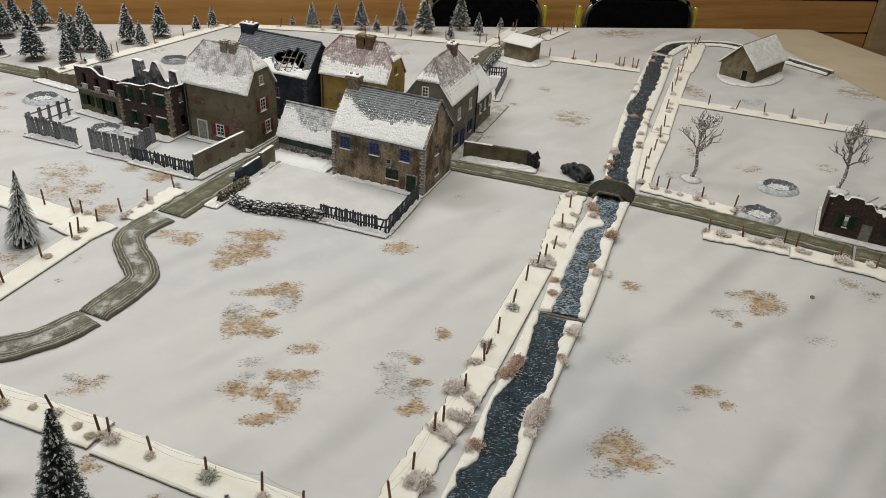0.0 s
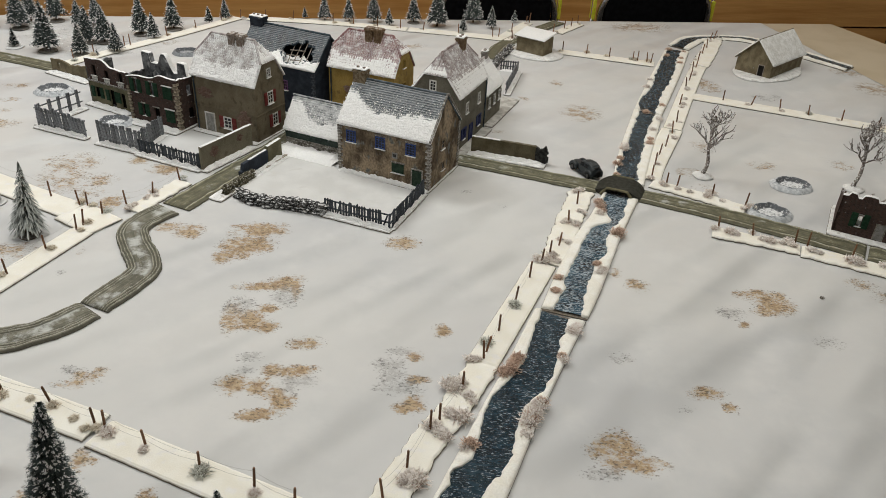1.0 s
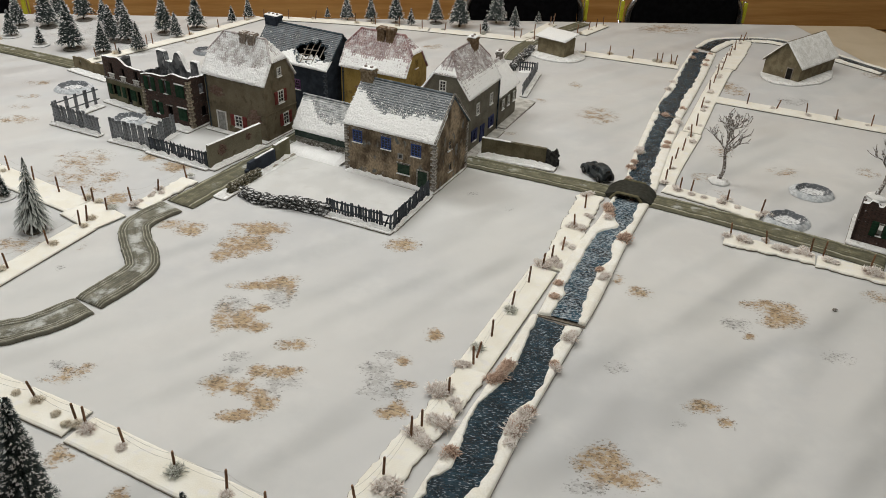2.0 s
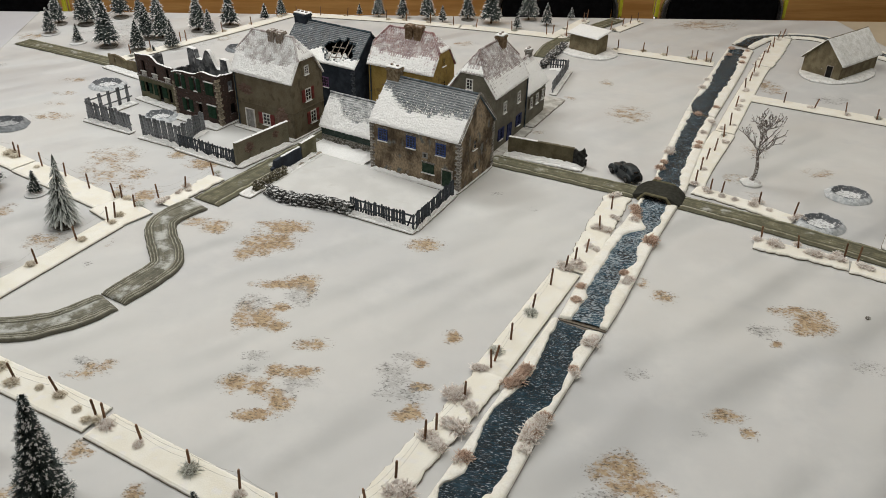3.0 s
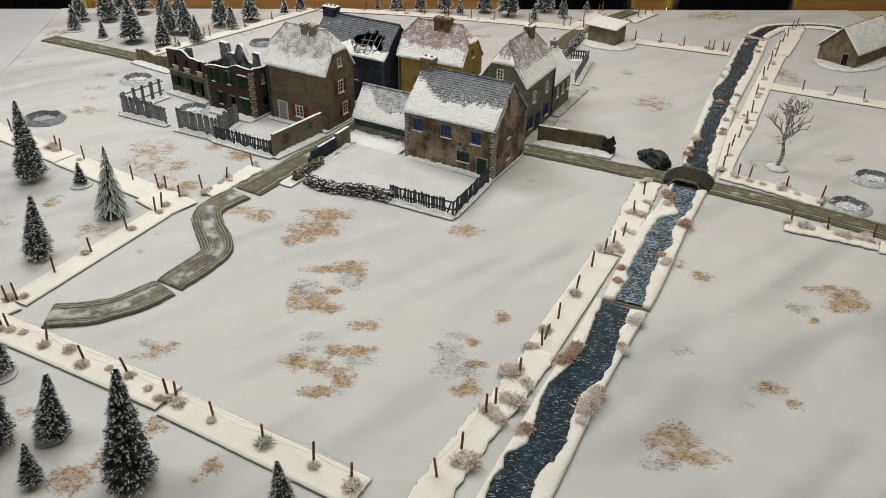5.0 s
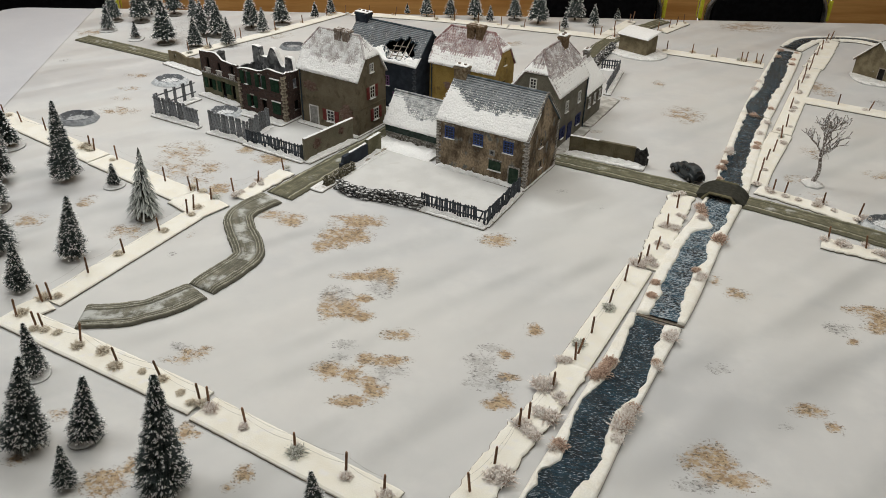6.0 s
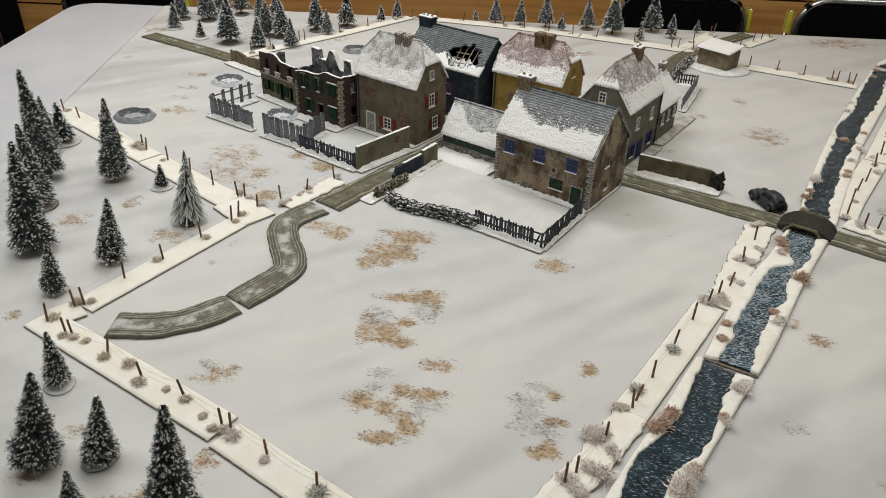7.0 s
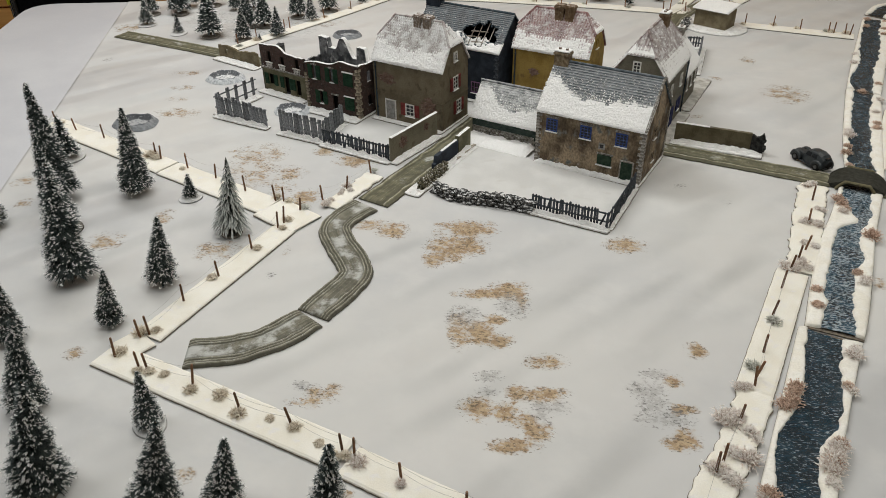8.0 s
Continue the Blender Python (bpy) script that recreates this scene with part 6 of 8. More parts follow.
def snow_fringe(root, slope, top, seed, n=420):
    """Ragged clods of snow along the eave and the sides of a slope, with some on the sheet itself."""
    rg = random.Random(seed + 50)
    mb = MB()
    for i in range(n):
        pick = rg.random()
        if pick < 0.4:
            t, edge = rg.uniform(-0.016, 0.01), rg.random()
        elif pick < 0.65:
            t, edge = rg.uniform(0, 1) * top, rg.choice((-0.004, 1.004))
        else:
            t, edge = rg.uniform(0, 1) ** 1.3 * top, rg.random()
        a, b = slope.limits(min(1, max(0, t)))
        k = rg.uniform(0.0005, 0.0015) * (0.75 if pick < 0.65 else 1.0)
        c = slope.at(a + (b - a) * edge, t, rg.uniform(0.0008, 0.0026) if pick < 0.65 else 0.0026) + Vector((rg.gauss(0, 1), rg.gauss(0, 1), rg.gauss(0, 1))) * 0.0004
        p = Vector((rg.gauss(0, 1), rg.gauss(0, 1), rg.gauss(0, 1))).normalized()
        q = p.orthogonal().normalized()
        r = p.cross(q)
        p, q, r = p * k * 1.5, q * k * rg.uniform(0.7, 1.2), r * k * 0.8
        mb.add([c - p, c + p, c - q, c + q, c - r, c + r], [(0, 2, 5), (2, 1, 5), (1, 3, 5), (3, 0, 5), (2, 0, 4), (1, 2, 4), (3, 1, 4), (0, 3, 4)])
    tagged(part("snow_clods", mb, fleck_mat, root, "ragged clods of snow along the roof edges"), kind="stuff")


def chimney(root, x, y, z0, z1, w, d, pots, mat=None, snow=True):
    mb = MB()
    mb.prism([(x - w / 2, y - d / 2), (x + w / 2, y - d / 2), (x + w / 2, y + d / 2), (x - w / 2, y + d / 2)], z0, z1, 0.0006)
    mb.prism([(x - w / 2 - 0.0015, y - d / 2 - 0.0015), (x + w / 2 + 0.0015, y - d / 2 - 0.0015), (x + w / 2 + 0.0015, y + d / 2 + 0.0015), (x - w / 2 - 0.0015, y + d / 2 + 0.0015)], z1 - 0.006, z1 - 0.002, 0.0006)
    c = part("chimney", mb, mat or chimney_mat, root)
    if snow:
        mb = MB()
        mb.prism([(x - w / 2 - 0.001, y - d / 2 - 0.001), (x + w / 2 + 0.001, y - d / 2 - 0.001), (x + w / 2 + 0.001, y + d / 2 + 0.001), (x - w / 2 - 0.001, y + d / 2 + 0.001)], z1, z1 + 0.0018, 0.0008)
        part("snow_cap", mb, snow_mat, c)
    for k in range(pots):
        mb = MB()
        px = x - w / 2 + w * (k + 0.5) / pots
        mb.lathe([(0.0028, z1), (0.003, z1 + 0.004), (0.0026, z1 + 0.0045)], 8, pose(px, y, 0))
        part("chimney_pot", mb, chimney_mat, c)


def roof_slab(pts, mat, root, thick=0.003):
    """A flat roof plane given by its outline, with thickness."""
    p = [Vector(q) for q in pts]
    n = (p[1] - p[0]).cross(p[2] - p[0]).normalized()
    mb = MB()
    m = len(p)
    mb.add(p + [q - n * thick for q in p], [tuple(range(m)), tuple(range(2 * m - 1, m - 1, -1))] + [((i + 1) % m, i, m + i, m + (i + 1) % m) for i in range(m)])
    return part("roof_plane", mb, mat, root)


def shell(root, L, D, E, R, T, mat):
    """Four walls with gables cut off at the height T."""
    h = D / 2
    yt = h * (T - E) / (R - E)
    mb = MB()
    end = [(0, E), (yt, T), (D - yt, T), (D, E)]
    prof = [(0, 0.0)] + end + [(D, 0.0)]
    n = len(prof)
    mb.add([(0, y, z) for y, z in prof] + [(L, y, z) for y, z in prof], [tuple(range(n)), tuple(range(2 * n - 1, n - 1, -1))] + [(i + 1, i, n + i, n + i + 1) for i in range(n - 1)])
    return part("wall", mb, mat, root)


def ridge_caps(root, a, b, mat, n=16):
    mb = MB()
    a, b = Vector(a), Vector(b)
    for k in range(n):
        p, q = a.lerp(b, k / n), a.lerp(b, (k + 0.96) / n)
        mb.tube([p, q], [0.0026, 0.0023], 8)
    part("ridge_tile", mb, mat, root)


def gable_house(name, label, m, L, D, E, R, wall, roof, rows, width, snow_top, over=0.004, seed=1, curved=False, low=-0.014):
    root = thing(name, m, label, "model house", "model village houses")
    shell(root, L, D, E, R, R - 0.0005, wall)
    h = D / 2
    rise = math.hypot(h + over, (R - E) * (h + over) / h)
    dz = (R - E) / h * over
    front = Slope((-over, -over, E - dz + 0.002), (1, 0, 0), (0, h + over, R - E + dz), L + 2 * over, rise)
    back = Slope((L + over, D + over, E - dz + 0.002), (-1, 0, 0), (0, -h - over, R - E + dz), L + 2 * over, rise)
    for k, sl in enumerate((front, back)):
        a, b = sl.limits(0)
        roof_slab([sl.at(a, 0), sl.at(b, 0), sl.at(b, 1), sl.at(a, 1)], roof, root)
        tagged(part("roof_tiles", tiles(sl, rows, width, curved, seed + k), roof, root), kind="stuff")
    part("roof_snow", snow_sheet(front, snow_top, seed, low=low), snow_mat, root, "lumpy white snow on the lower roof", smooth=True)
    part("roof_snow", snow_sheet(back, 0.7, seed + 5), snow_mat, root, smooth=True)
    tagged(part("loose_snow", snow_crumbs(front, (snow_top(0.5) if callable(snow_top) else snow_top) - 0.06, 0.9, 650, seed), snow_mat, root), kind="stuff")
    snow_fringe(root, front, 0.6, seed)
    ridge_caps(root, front.at(0, 1, 0.001), front.at(L + 2 * over, 1, 0.001), roof)
    return root, front, back


def half_hip_house(label, m, L, D, E, T, R, wall, roof, rows, width, snow, seed, hip=0.028, over=0.0025):
    root = thing("model_house", m, label, "model house", "model village houses")
    shell(root, L, D, E, R, T, wall)
    h = D / 2
    k = (R - E) / h
    dz = k * over
    rise = math.hypot(h + over, R - E + dz)
    cf = (T - E + dz) / (R - E + dz)
    front = Slope((-over, -over, E - dz + 0.002), (1, 0, 0), (0, h + over, R - E + dz), L + 2 * over, rise, (hip, hip), cf)
    back = Slope((L + over, D + over, E - dz + 0.002), (-1, 0, 0), (0, -h - over, R - E + dz), L + 2 * over, rise, (hip, hip), cf)
    yt = h - h * (T - E) / (R - E)
    hr = math.hypot(hip, R - T)
    ends = []
    for x, sx in ((L + over, -1), (-over, 1)):
        o = (x, h - yt, T + 0.002) if sx < 0 else (x, h + yt, T + 0.002)
        ends.append(Slope(o, (0, -sx, 0), (sx * hip, 0, R - T), 2 * yt, hr, (yt, yt), 0.0))
    for i, sl in enumerate((front, back)):
        a, b = sl.limits(0)
        c, d = sl.limits(1)
        roof_slab([sl.at(a, 0), sl.at(b, 0), sl.at(b, cf), sl.at(d, 1), sl.at(c, 1), sl.at(a, cf)], roof, root)
        tagged(part("roof_tiles", tiles(sl, rows, width, True, seed + i), roof, root), kind="stuff")
        part("roof_snow", snow_sheet(sl, snow[i], seed + i * 3, 0.0038), snow_mat, root, "lumpy white snow on the lower roof", smooth=True)
        tagged(part("loose_snow", snow_crumbs(sl, (snow[i](0.5) if callable(snow[i]) else snow[i]) - 0.08, 1.0, 1500, seed + i), snow_mat, root), kind="stuff")
    for i, sl in enumerate(ends):
        roof_slab([sl.at(0, 0), sl.at(sl.L, 0), sl.at(sl.L / 2, 1)], roof, root)
        part("roof_tiles", tiles(sl, 4, width, True, seed + 7 + i, 0.0, 0.85), roof, root)
        part("roof_snow", snow_sheet(sl, snow[2], seed + 11 + i, 0.004, 30, 14), snow_mat, root, smooth=True)
    snow_fringe(root, front, 0.95, seed, 620)
    snow_fringe(root, ends[0], 0.9, seed + 3, 160)
    c, d = front.limits(1)
    ridge_caps(root, front.at(c, 1, 0.001), front.at(d, 1, 0.001), roof)
    for sl, u, q in ((front, L + 2 * over, d), (front, 0.0, c)):
        ridge_caps(root, sl.at(u, cf, 0.0008), sl.at(q, 1, 0.0008), roof, 8)
    return root, front, back


def drainpipe(root, x, y, z0, z1):
    mb = MB()
    mb.tube([(x, y, z0), (x, y, z1)], [0.0014, 0.0014], 8)
    for z in (z0 + 0.02, (z0 + z1) / 2, z1 - 0.01):
        mb.tube([(x, y, z - 0.001), (x, y, z + 0.001)], [0.0022, 0.0022], 8)
    part("drainpipe", mb, dark_slate_mat, root)


def patch(root, m, w, h, seed):
    """An uneven area of bare brick, each brick proud of the wall."""
    rg = random.Random(seed)
    mb = MB()
    z, r = -h / 2, 0
    while z < h / 2:
        half = w / 2 * math.sqrt(max(0.12, 1 - (2 * z / h) ** 2)) * rg.uniform(0.55, 1.15)
        shift = w * rg.uniform(-0.14, 0.14)
        x, half = shift - half + (0.0022 if r % 2 else 0), half + shift
        while x < half:
            mb.box(x, x + 0.0049, -0.0014 - rg.uniform(0, 0.0008), 0.001, z, z + 0.0020)
            x += 0.0056
        z, r = z + 0.0026, r + 1
    bed = MB()
    n = 22
    ring = [(w / 2 * math.cos(6.2832 * k / n) * rg.uniform(0.6, 1.1), h / 2 * math.sin(6.2832 * k / n) * rg.uniform(0.6, 1.1)) for k in range(n)]
    bed.add([(x, -0.0006, z) for x, z in ring] + [(x, 0.001, z) for x, z in ring], [tuple(range(n)), tuple(range(2 * n - 1, n - 1, -1))] + [((k + 1) % n, k, n + k, n + (k + 1) % n) for k in range(n)])
    part("mortar_bed", bed, pink_mortar, root, "pale pinkish mortar behind the bare brick", m=m)
    tagged(part("brick_patch", mb, redbrick_mat, root, "bare pinkish brick patch", m=m), kind="stuff")


def base_plate(root, poly, z=0.004, mat=None):
    n = len(poly)
    cx, cy = sum(p[0] for p in poly) / n, sum(p[1] for p in poly) / n

    def uneven(grow, jitter, seed):
        pts = []
        for k in range(n):
            a, b = Vector(poly[k]), Vector(poly[(k + 1) % n])
            m = max(2, int((b - a).length / 0.007))
            out = Vector(((b - a).y, -(b - a).x)).normalized()
            for j in range(m):
                q = a.lerp(b, j / m) + out * (grow if j else 0.0)
                q += out * jitter * noise.noise(Vector((q.x * 70, q.y * 70, seed)))
                if j == 0:
                    q += Vector((cx - q.x, cy - q.y)).normalized() * (0.0015 - grow)
                pts.append((q.x, q.y))
        return pts

    mb = MB()
    mb.prism(uneven(0.0, 0.0013, 1.0), 0, z * 0.75, 0.0012)
    part("base_plate", mb, mat or plate_mat, root, "snowy base plate")
    # dark layer a little wider than the plate, imitating shade beneath it
    mb = MB()
    mb.prism(uneven(0.0007, 0.0011, 1.0), 0, 0.0008)
    part("plate_shade", mb, edge_dark, root, "dark rim standing for the shade under the plate")


def drift(root, x0, x1, y0, y1, h, seed, floor=0.003, loose=1.0):
    """A low bank of snow against a wall."""
    mb = MB()
    n = max(30, int((x1 - x0) / 0.0022))
    prof = ((0, -0.05), (0.12, 0.12), (0.3, 0.36), (0.5, 0.6), (0.75, 0.85), (1, 1.0))
    for i in range(n + 1):
        x = x0 + (x1 - x0) * i / n
        e = min(1, i / 5, (n - i) / 5)
        edge = 0.45 * noise.noise(Vector((x * 55, seed, 1))) + 0.2 * noise.noise(Vector((x * 210, seed, 2)))
        for f, g in prof:
            y = y1 + (y0 - y1) * (1 - f) * max(0.25, 1 - 0.15 * loose + edge * loose)
            lump = 0.7 + 0.55 * noise.noise(Vector((x * 70, y * 70, seed))) + 0.35 * noise.noise(Vector((x * 260, y * 260, seed)))
            mb.add([(x, y, floor + h * g * e * lump if g > 0 else 0.0)], [])
    w = len(prof)
    mb.f += [(i * w + j, (i + 1) * w + j, (i + 1) * w + j + 1, i * w + j + 1) for i in range(n) for j in range(w - 1)]
    part("snow_drift", mb, snow_mat, root, smooth=True)


# brown stone house with a slate roof
stone_m = pose(-0.373, 0.420, 0, 0, 0, -21.1)
L, D, E, R = 0.192, 0.135, 0.098, 0.166
root, fr, bk = gable_house("stone_house", "brown stone house with a blue slate roof half under snow", stone_m, L, D, E, R, stone_wall_mat, slate_mat, 21, 0.0052, lambda f: 0.5 + 0.42 * math.exp(-(f / 0.16) ** 2) + 0.04 * math.sin(f * 9), over=0.002, seed=2)
base_plate(root, [(-0.002, -0.007), (L + 0.003, -0.007), (L + 0.003, D), (-0.002, D)], 0.003)
for u in (0.145, 0.47, 0.80):
    window(root, at_face(L * u, 0.077), 0.0185, 0.021, blue_paint, 3, 4)
    mb = MB()
    mb.box(L * u - 0.012, L * u + 0.012, -0.0012, 0.001, 0.0895, 0.0925)
    part("lintel", mb, quoin_mat, root)
mb = MB()
mb.box(-0.0125, 0.0125, -0.0014, 0.002, -0.0095, 0.0095)
for k in range(6):
    mb.box(-0.0118 + 0.004 * k, -0.0083 + 0.004 * k, -0.002, -0.0013, -0.009, 0.009)
closed = part("shutter", mb, door_green, root, "closed dark green boarded shutter", m=at_face(L * 0.665, 0.034))
mb = MB()
mb.prism([(-0.0145, -0.003), (0.0145, -0.003), (0.0145, 0.001), (-0.0145, 0.001)], -0.0118, -0.0102, 0.0004)
part("sill", mb, snow_mat, closed, "snow-covered sill")
mb = MB()
mb.box(-0.0145, 0.0145, -0.0022, 0.001, 0.0098, 0.0122)
part("lintel", mb, quoin_mat, closed)
window(root, at_face(L * 0.63, 0.058), 0.009, 0.009, door_grey, 1, 1, sill=False)
door(root, at_face(L * 0.875, 0.003), 0.02, 0.036, door_green, quoin_mat)
window(root, at_face(D * 0.42, 0.076, "right", L), 0.013, 0.017, stone_wall_mat, 1, 2)
window(root, at_face(D * 0.45, 0.03, "right", L), 0.012, 0.014, stone_wall_mat, 1, 1)
qm = MB()
qm.box(0, 0.0095, -0.0014, 0.003, 0, 0.0052)
qs = MB()
qs.box(0, 0.006, -0.0014, 0.003, 0, 0.0052)
QL, QS = qm.mesh("quoin", quoin_mat), qs.mesh("quoin", quoin_mat)
PL, PS = qm.mesh("quoin", quoin_pale), qs.mesh("quoin", quoin_pale)
QNL, QNS = qm.mesh("quoin", navy_quoin), qs.mesh("quoin", navy_quoin)
for k in range(16):
    z = 0.003 + k * 0.0058
    w = 0.0095 if k % 2 else 0.006
    v = 0.006 if k % 2 else 0.0095
    part("quoin", QL if k % 2 else QS, None, root, m=pose(-0.0012, 0, z))
    part("quoin", QL if k % 2 else QS, None, root, m=pose(L + 0.0012 - w, 0, z))
    part("quoin", QS if k % 2 else QL, None, root, m=pose(L, -0.0008, z, 0, 0, 90))
    part("quoin", QS if k % 2 else QL, None, root, m=pose(L, D - v + 0.0008, z, 0, 0, 90))
for sgn in (0, 1):
    a, b = (fr.at(fr.L - 0.001, 0.0, 0.0025), fr.at(fr.L - 0.001, 1.0, 0.0025)) if not sgn else (bk.at(0.001, 0.0, 0.0025), bk.at(0.001, 1.0, 0.0025))
    mb = MB()
    mb.tube([a, b], [0.0024, 0.0024], 6)
    part("verge", mb, quoin_mat, root)
chimney(root, 0.012, D / 2, R - 0.03, 0.186, 0.026, 0.018, 2, tan_stone)
drift(root, 0.0, L, -0.008, -0.001, 0.0075, 3)

# low shed joined to the stone house
root, fr, bk = gable_house("shed", "low dark green boarded shed with a snowy slate roof", pose(-0.500, 0.514, 0, 0, 0, -21.1), 0.134, 0.082, 0.041, 0.096, shed_mat, dusty_slate_mat, 16, 0.0048, lambda f: 0.45 + 0.55 / (1 + math.exp((f - 0.3) / 0.06)) + 0.25 * max(0.0, f - 0.8) / 0.2, over=0.003, seed=4)
for k in range(2):
    mb = MB()
    z = 0.0238 + k * 0.0086
    mb.box(0.001, 0.132, -0.0018 - 0.0004 * (k % 2), 0.001, z, z + 0.0082)
    part("board", mb, shed_mat, root)
for k in range(4):
    mb = MB()
    x, row = 0.001 - 0.003 * (k % 2), random.Random(k + 40)
    while x < 0.13:
        w = row.uniform(0.005, 0.011)
        mb.box(max(x, 0.001), min(x + w - 0.0006, 0.132), -0.0009 - row.uniform(0, 0.0009), 0.001, 0.0012 + k * 0.0056, 0.0062 + k * 0.0056)
        x += w
    tagged(part("stone_course", mb, shed_stone, root, "course of dusty grey stones"), kind="stuff")
drift(root, -0.008, 0.134, -0.046, -0.001, 0.0085, 5, 0.0045, 0.08)

# taupe house with red shutters
L, D, E, T, R = 0.158, 0.098, 0.121, 0.158, 0.196
KIT = (L, D, E, T, R)
root, fr, bk = half_hip_house("taupe rendered house with red shutters and a snowed-over roof", pose(-0.706, 0.576, 0, 0, 0, -21.5), *KIT, taupe_mat, palepantile_mat, 17, 0.0048, (lambda f: 0.5 + 0.3 * math.exp(-(f / 0.12) ** 2) + 0.22 * math.exp(-((f - 1) / 0.12) ** 2), 0.8, 0.95), 11)
door(root, at_face(L * 0.24, 0.004), 0.021, 0.038, door_grey, white_paint)
window(root, at_face(L * 0.53, 0.03), 0.019, 0.023, white_paint, 2, 3, shutter_red)
window(root, at_face(D * 0.5, 0.085, "right", L), 0.0165, 0.024, white_paint, 2, 3, shutter_red)
window(root, at_face(D * 0.62, 0.034, "right", L), 0.0165, 0.024, white_paint, 2, 3, shutter_red)
window(root, at_face(D * 0.5, 0.137, "right", L), 0.011, 0.016, white_paint, 2, 3)
patch(root, at_face(L * 0.2, 0.086), 0.038, 0.022, 1)
patch(root, at_face(L * 0.80, 0.042), 0.034, 0.042, 2)
for side, n in (("front", L), ("right", D)):
    mb = MB()
    mb.box(0, n, -0.0014, 0.001, 0.0555, 0.0575)
    part("string_course", mb, taupe_mat, root, m=at_face(0, 0, side, L))
drainpipe(root, 0.006, -0.002, 0.003, E - 0.003)
for s in (-1, 1):
    chimney(root, L * 0.58 + s * 0.0105, D / 2 - 0.004, R - 0.02, R + 0.011, 0.0155, 0.016, 0, chimney_mat, False)
base_plate(root, [(-0.003, -0.014), (L + 0.003, -0.014), (L + 0.003, D), (-0.003, D)], 0.003)

# ochre house
root, fr, bk = half_hip_house("ochre yellow house with a snowy red tiled roof", pose(-0.441, 0.683, 0, 0, 0, -19.5), L, D, E, T, 0.190, ochre_mat, pantile_mat, 14, 0.0056, (0.5, 0.8, 0.5), 21)
patch(root, at_face(L * 0.3, 0.075), 0.022, 0.014, 4)
window(root, at_face(L * 0.72, 0.085), 0.015, 0.02, ochre_mat, 2, 3)
window(root, at_face(D * 0.5, 0.137, "right", L), 0.011, 0.016, ochre_mat, 2, 3)
window(root, at_face(D * 0.5, 0.085, "right", L), 0.015, 0.02, ochre_mat, 2, 3)
drainpipe(root, 0.006, -0.002, 0.003, E - 0.003)
for s in (-1, 1):
    chimney(root, L * 0.57 + s * 0.0105, D / 2 - 0.006, R - 0.026, R + 0.009, 0.0175, 0.017, 0, brown_chimney, False)
base_plate(root, [(-0.003, -0.008), (L + 0.003, -0.008), (L + 0.003, D), (-0.003, D)], 0.003)

# grey house with its gable to the garden
root, fr, bk = half_hip_house("grey rendered house with blue doors and a snowy pink tiled roof", pose(-0.150, 0.533, 0, 0, 0, 70.5), 0.158, 0.105, 0.119, 0.156, 0.195, grey_wall_mat, greypantile_mat, 15, 0.0056, (0.5, 0.6, 0.55), 31)
DD = 0.105
window(root, at_face(DD * 0.45, 0.136, "left", D=DD), 0.013, 0.02, white_paint, 2, 3)
for u in (0.3, 0.74):
    window(root, at_face(L * u, 0.085), 0.013, 0.021, white_paint, 2, 3)
window(root, at_face(L * 0.22, 0.032), 0.012, 0.022, dark_blue_paint, 2, 3, dark_blue_paint)
door(root, at_face(L * 0.48, 0.004), 0.016, 0.034, dark_blue_paint, dark_blue_paint)
window(root, at_face(L * 0.78, 0.032), 0.012, 0.022, dark_blue_paint, 2, 3, dark_blue_paint)
mb = MB()
mb.box(0, DD, -0.0012, 0.001, 0.117, 0.1195)
part("string_course", mb, grey_wall_mat, root, m=at_face(0, 0, "left", D=DD))
drainpipe(root, 0.156, -0.002, 0.003, 0.115)
chimney(root, L * 0.72, DD / 2 - 0.006, 0.17, 0.208, 0.022, 0.016, 2, brown_chimney)
base_plate(root, [(-0.01, -0.022), (L, -0.022), (L, DD), (-0.01, DD)], 0.004, dirty_plate)

# small grey cottage joined on behind
root, fr, bk = gable_house("cottage", "small grey cottage under a fully snowed roof", pose(-0.096, 0.690, 0, 0, 0, 70.5), 0.108, 0.085, 0.074, 0.125, grey_wall_mat, palepantile_mat, 9, 0.007, 0.96, seed=41)
for u in (0.25, 0.55, 0.85):
    window(root, at_face(0.108 * u, 0.047), 0.012, 0.02, white_paint, 2, 3, grey_wall_mat)
chimney(root, 0.098, 0.043, 0.105, 0.14, 0.014, 0.012, 2, quoin_mat)
base_plate(root, [(0.002, -0.02), (0.2, -0.02), (0.2, 0.085), (0.002, 0.085)], 0.004, dirty_plate)

# dark blue house with a shell hole in its roof
L, D, E, R = 0.200, 0.125, 0.112, 0.172
root = thing("model_house", pose(-0.655, 0.742, 0, 0, 0, -22.5), "dark blue house with a shell-holed slate roof", "model house", "model village houses")
part("wall", panel(L, lambda x: E, [(0.11, 0.128, 0.056, 0.076), (0.055, 0.075, 0.02, 0.045)], 0.004), navy_mat, root)
part("wall", panel(L, lambda x: E, [], 0.004, D - 0.004), navy_mat, root)
for x in (0.0, L - 0.004):
    part("gable_wall", panel(D, lambda y: E + (R - E) * (1 - abs(y - D / 2) / (D / 2)) - 0.001, [], 0.004, 0, m=pose(x + 0.004, 0, 0, 0, 0, 90)), navy_mat, root)
# floor coloured near-black, standing for the shade below the shell hole
mb = MB()
mb.box(0.004, L - 0.004, 0.004, D - 0.004, 0.06, 0.063)
part("upper_floor", mb, inside_shade, root)
h, over = D / 2, 0.004
dz = (R - E) / h * over
rise = math.hypot(h + over, R - E + dz)
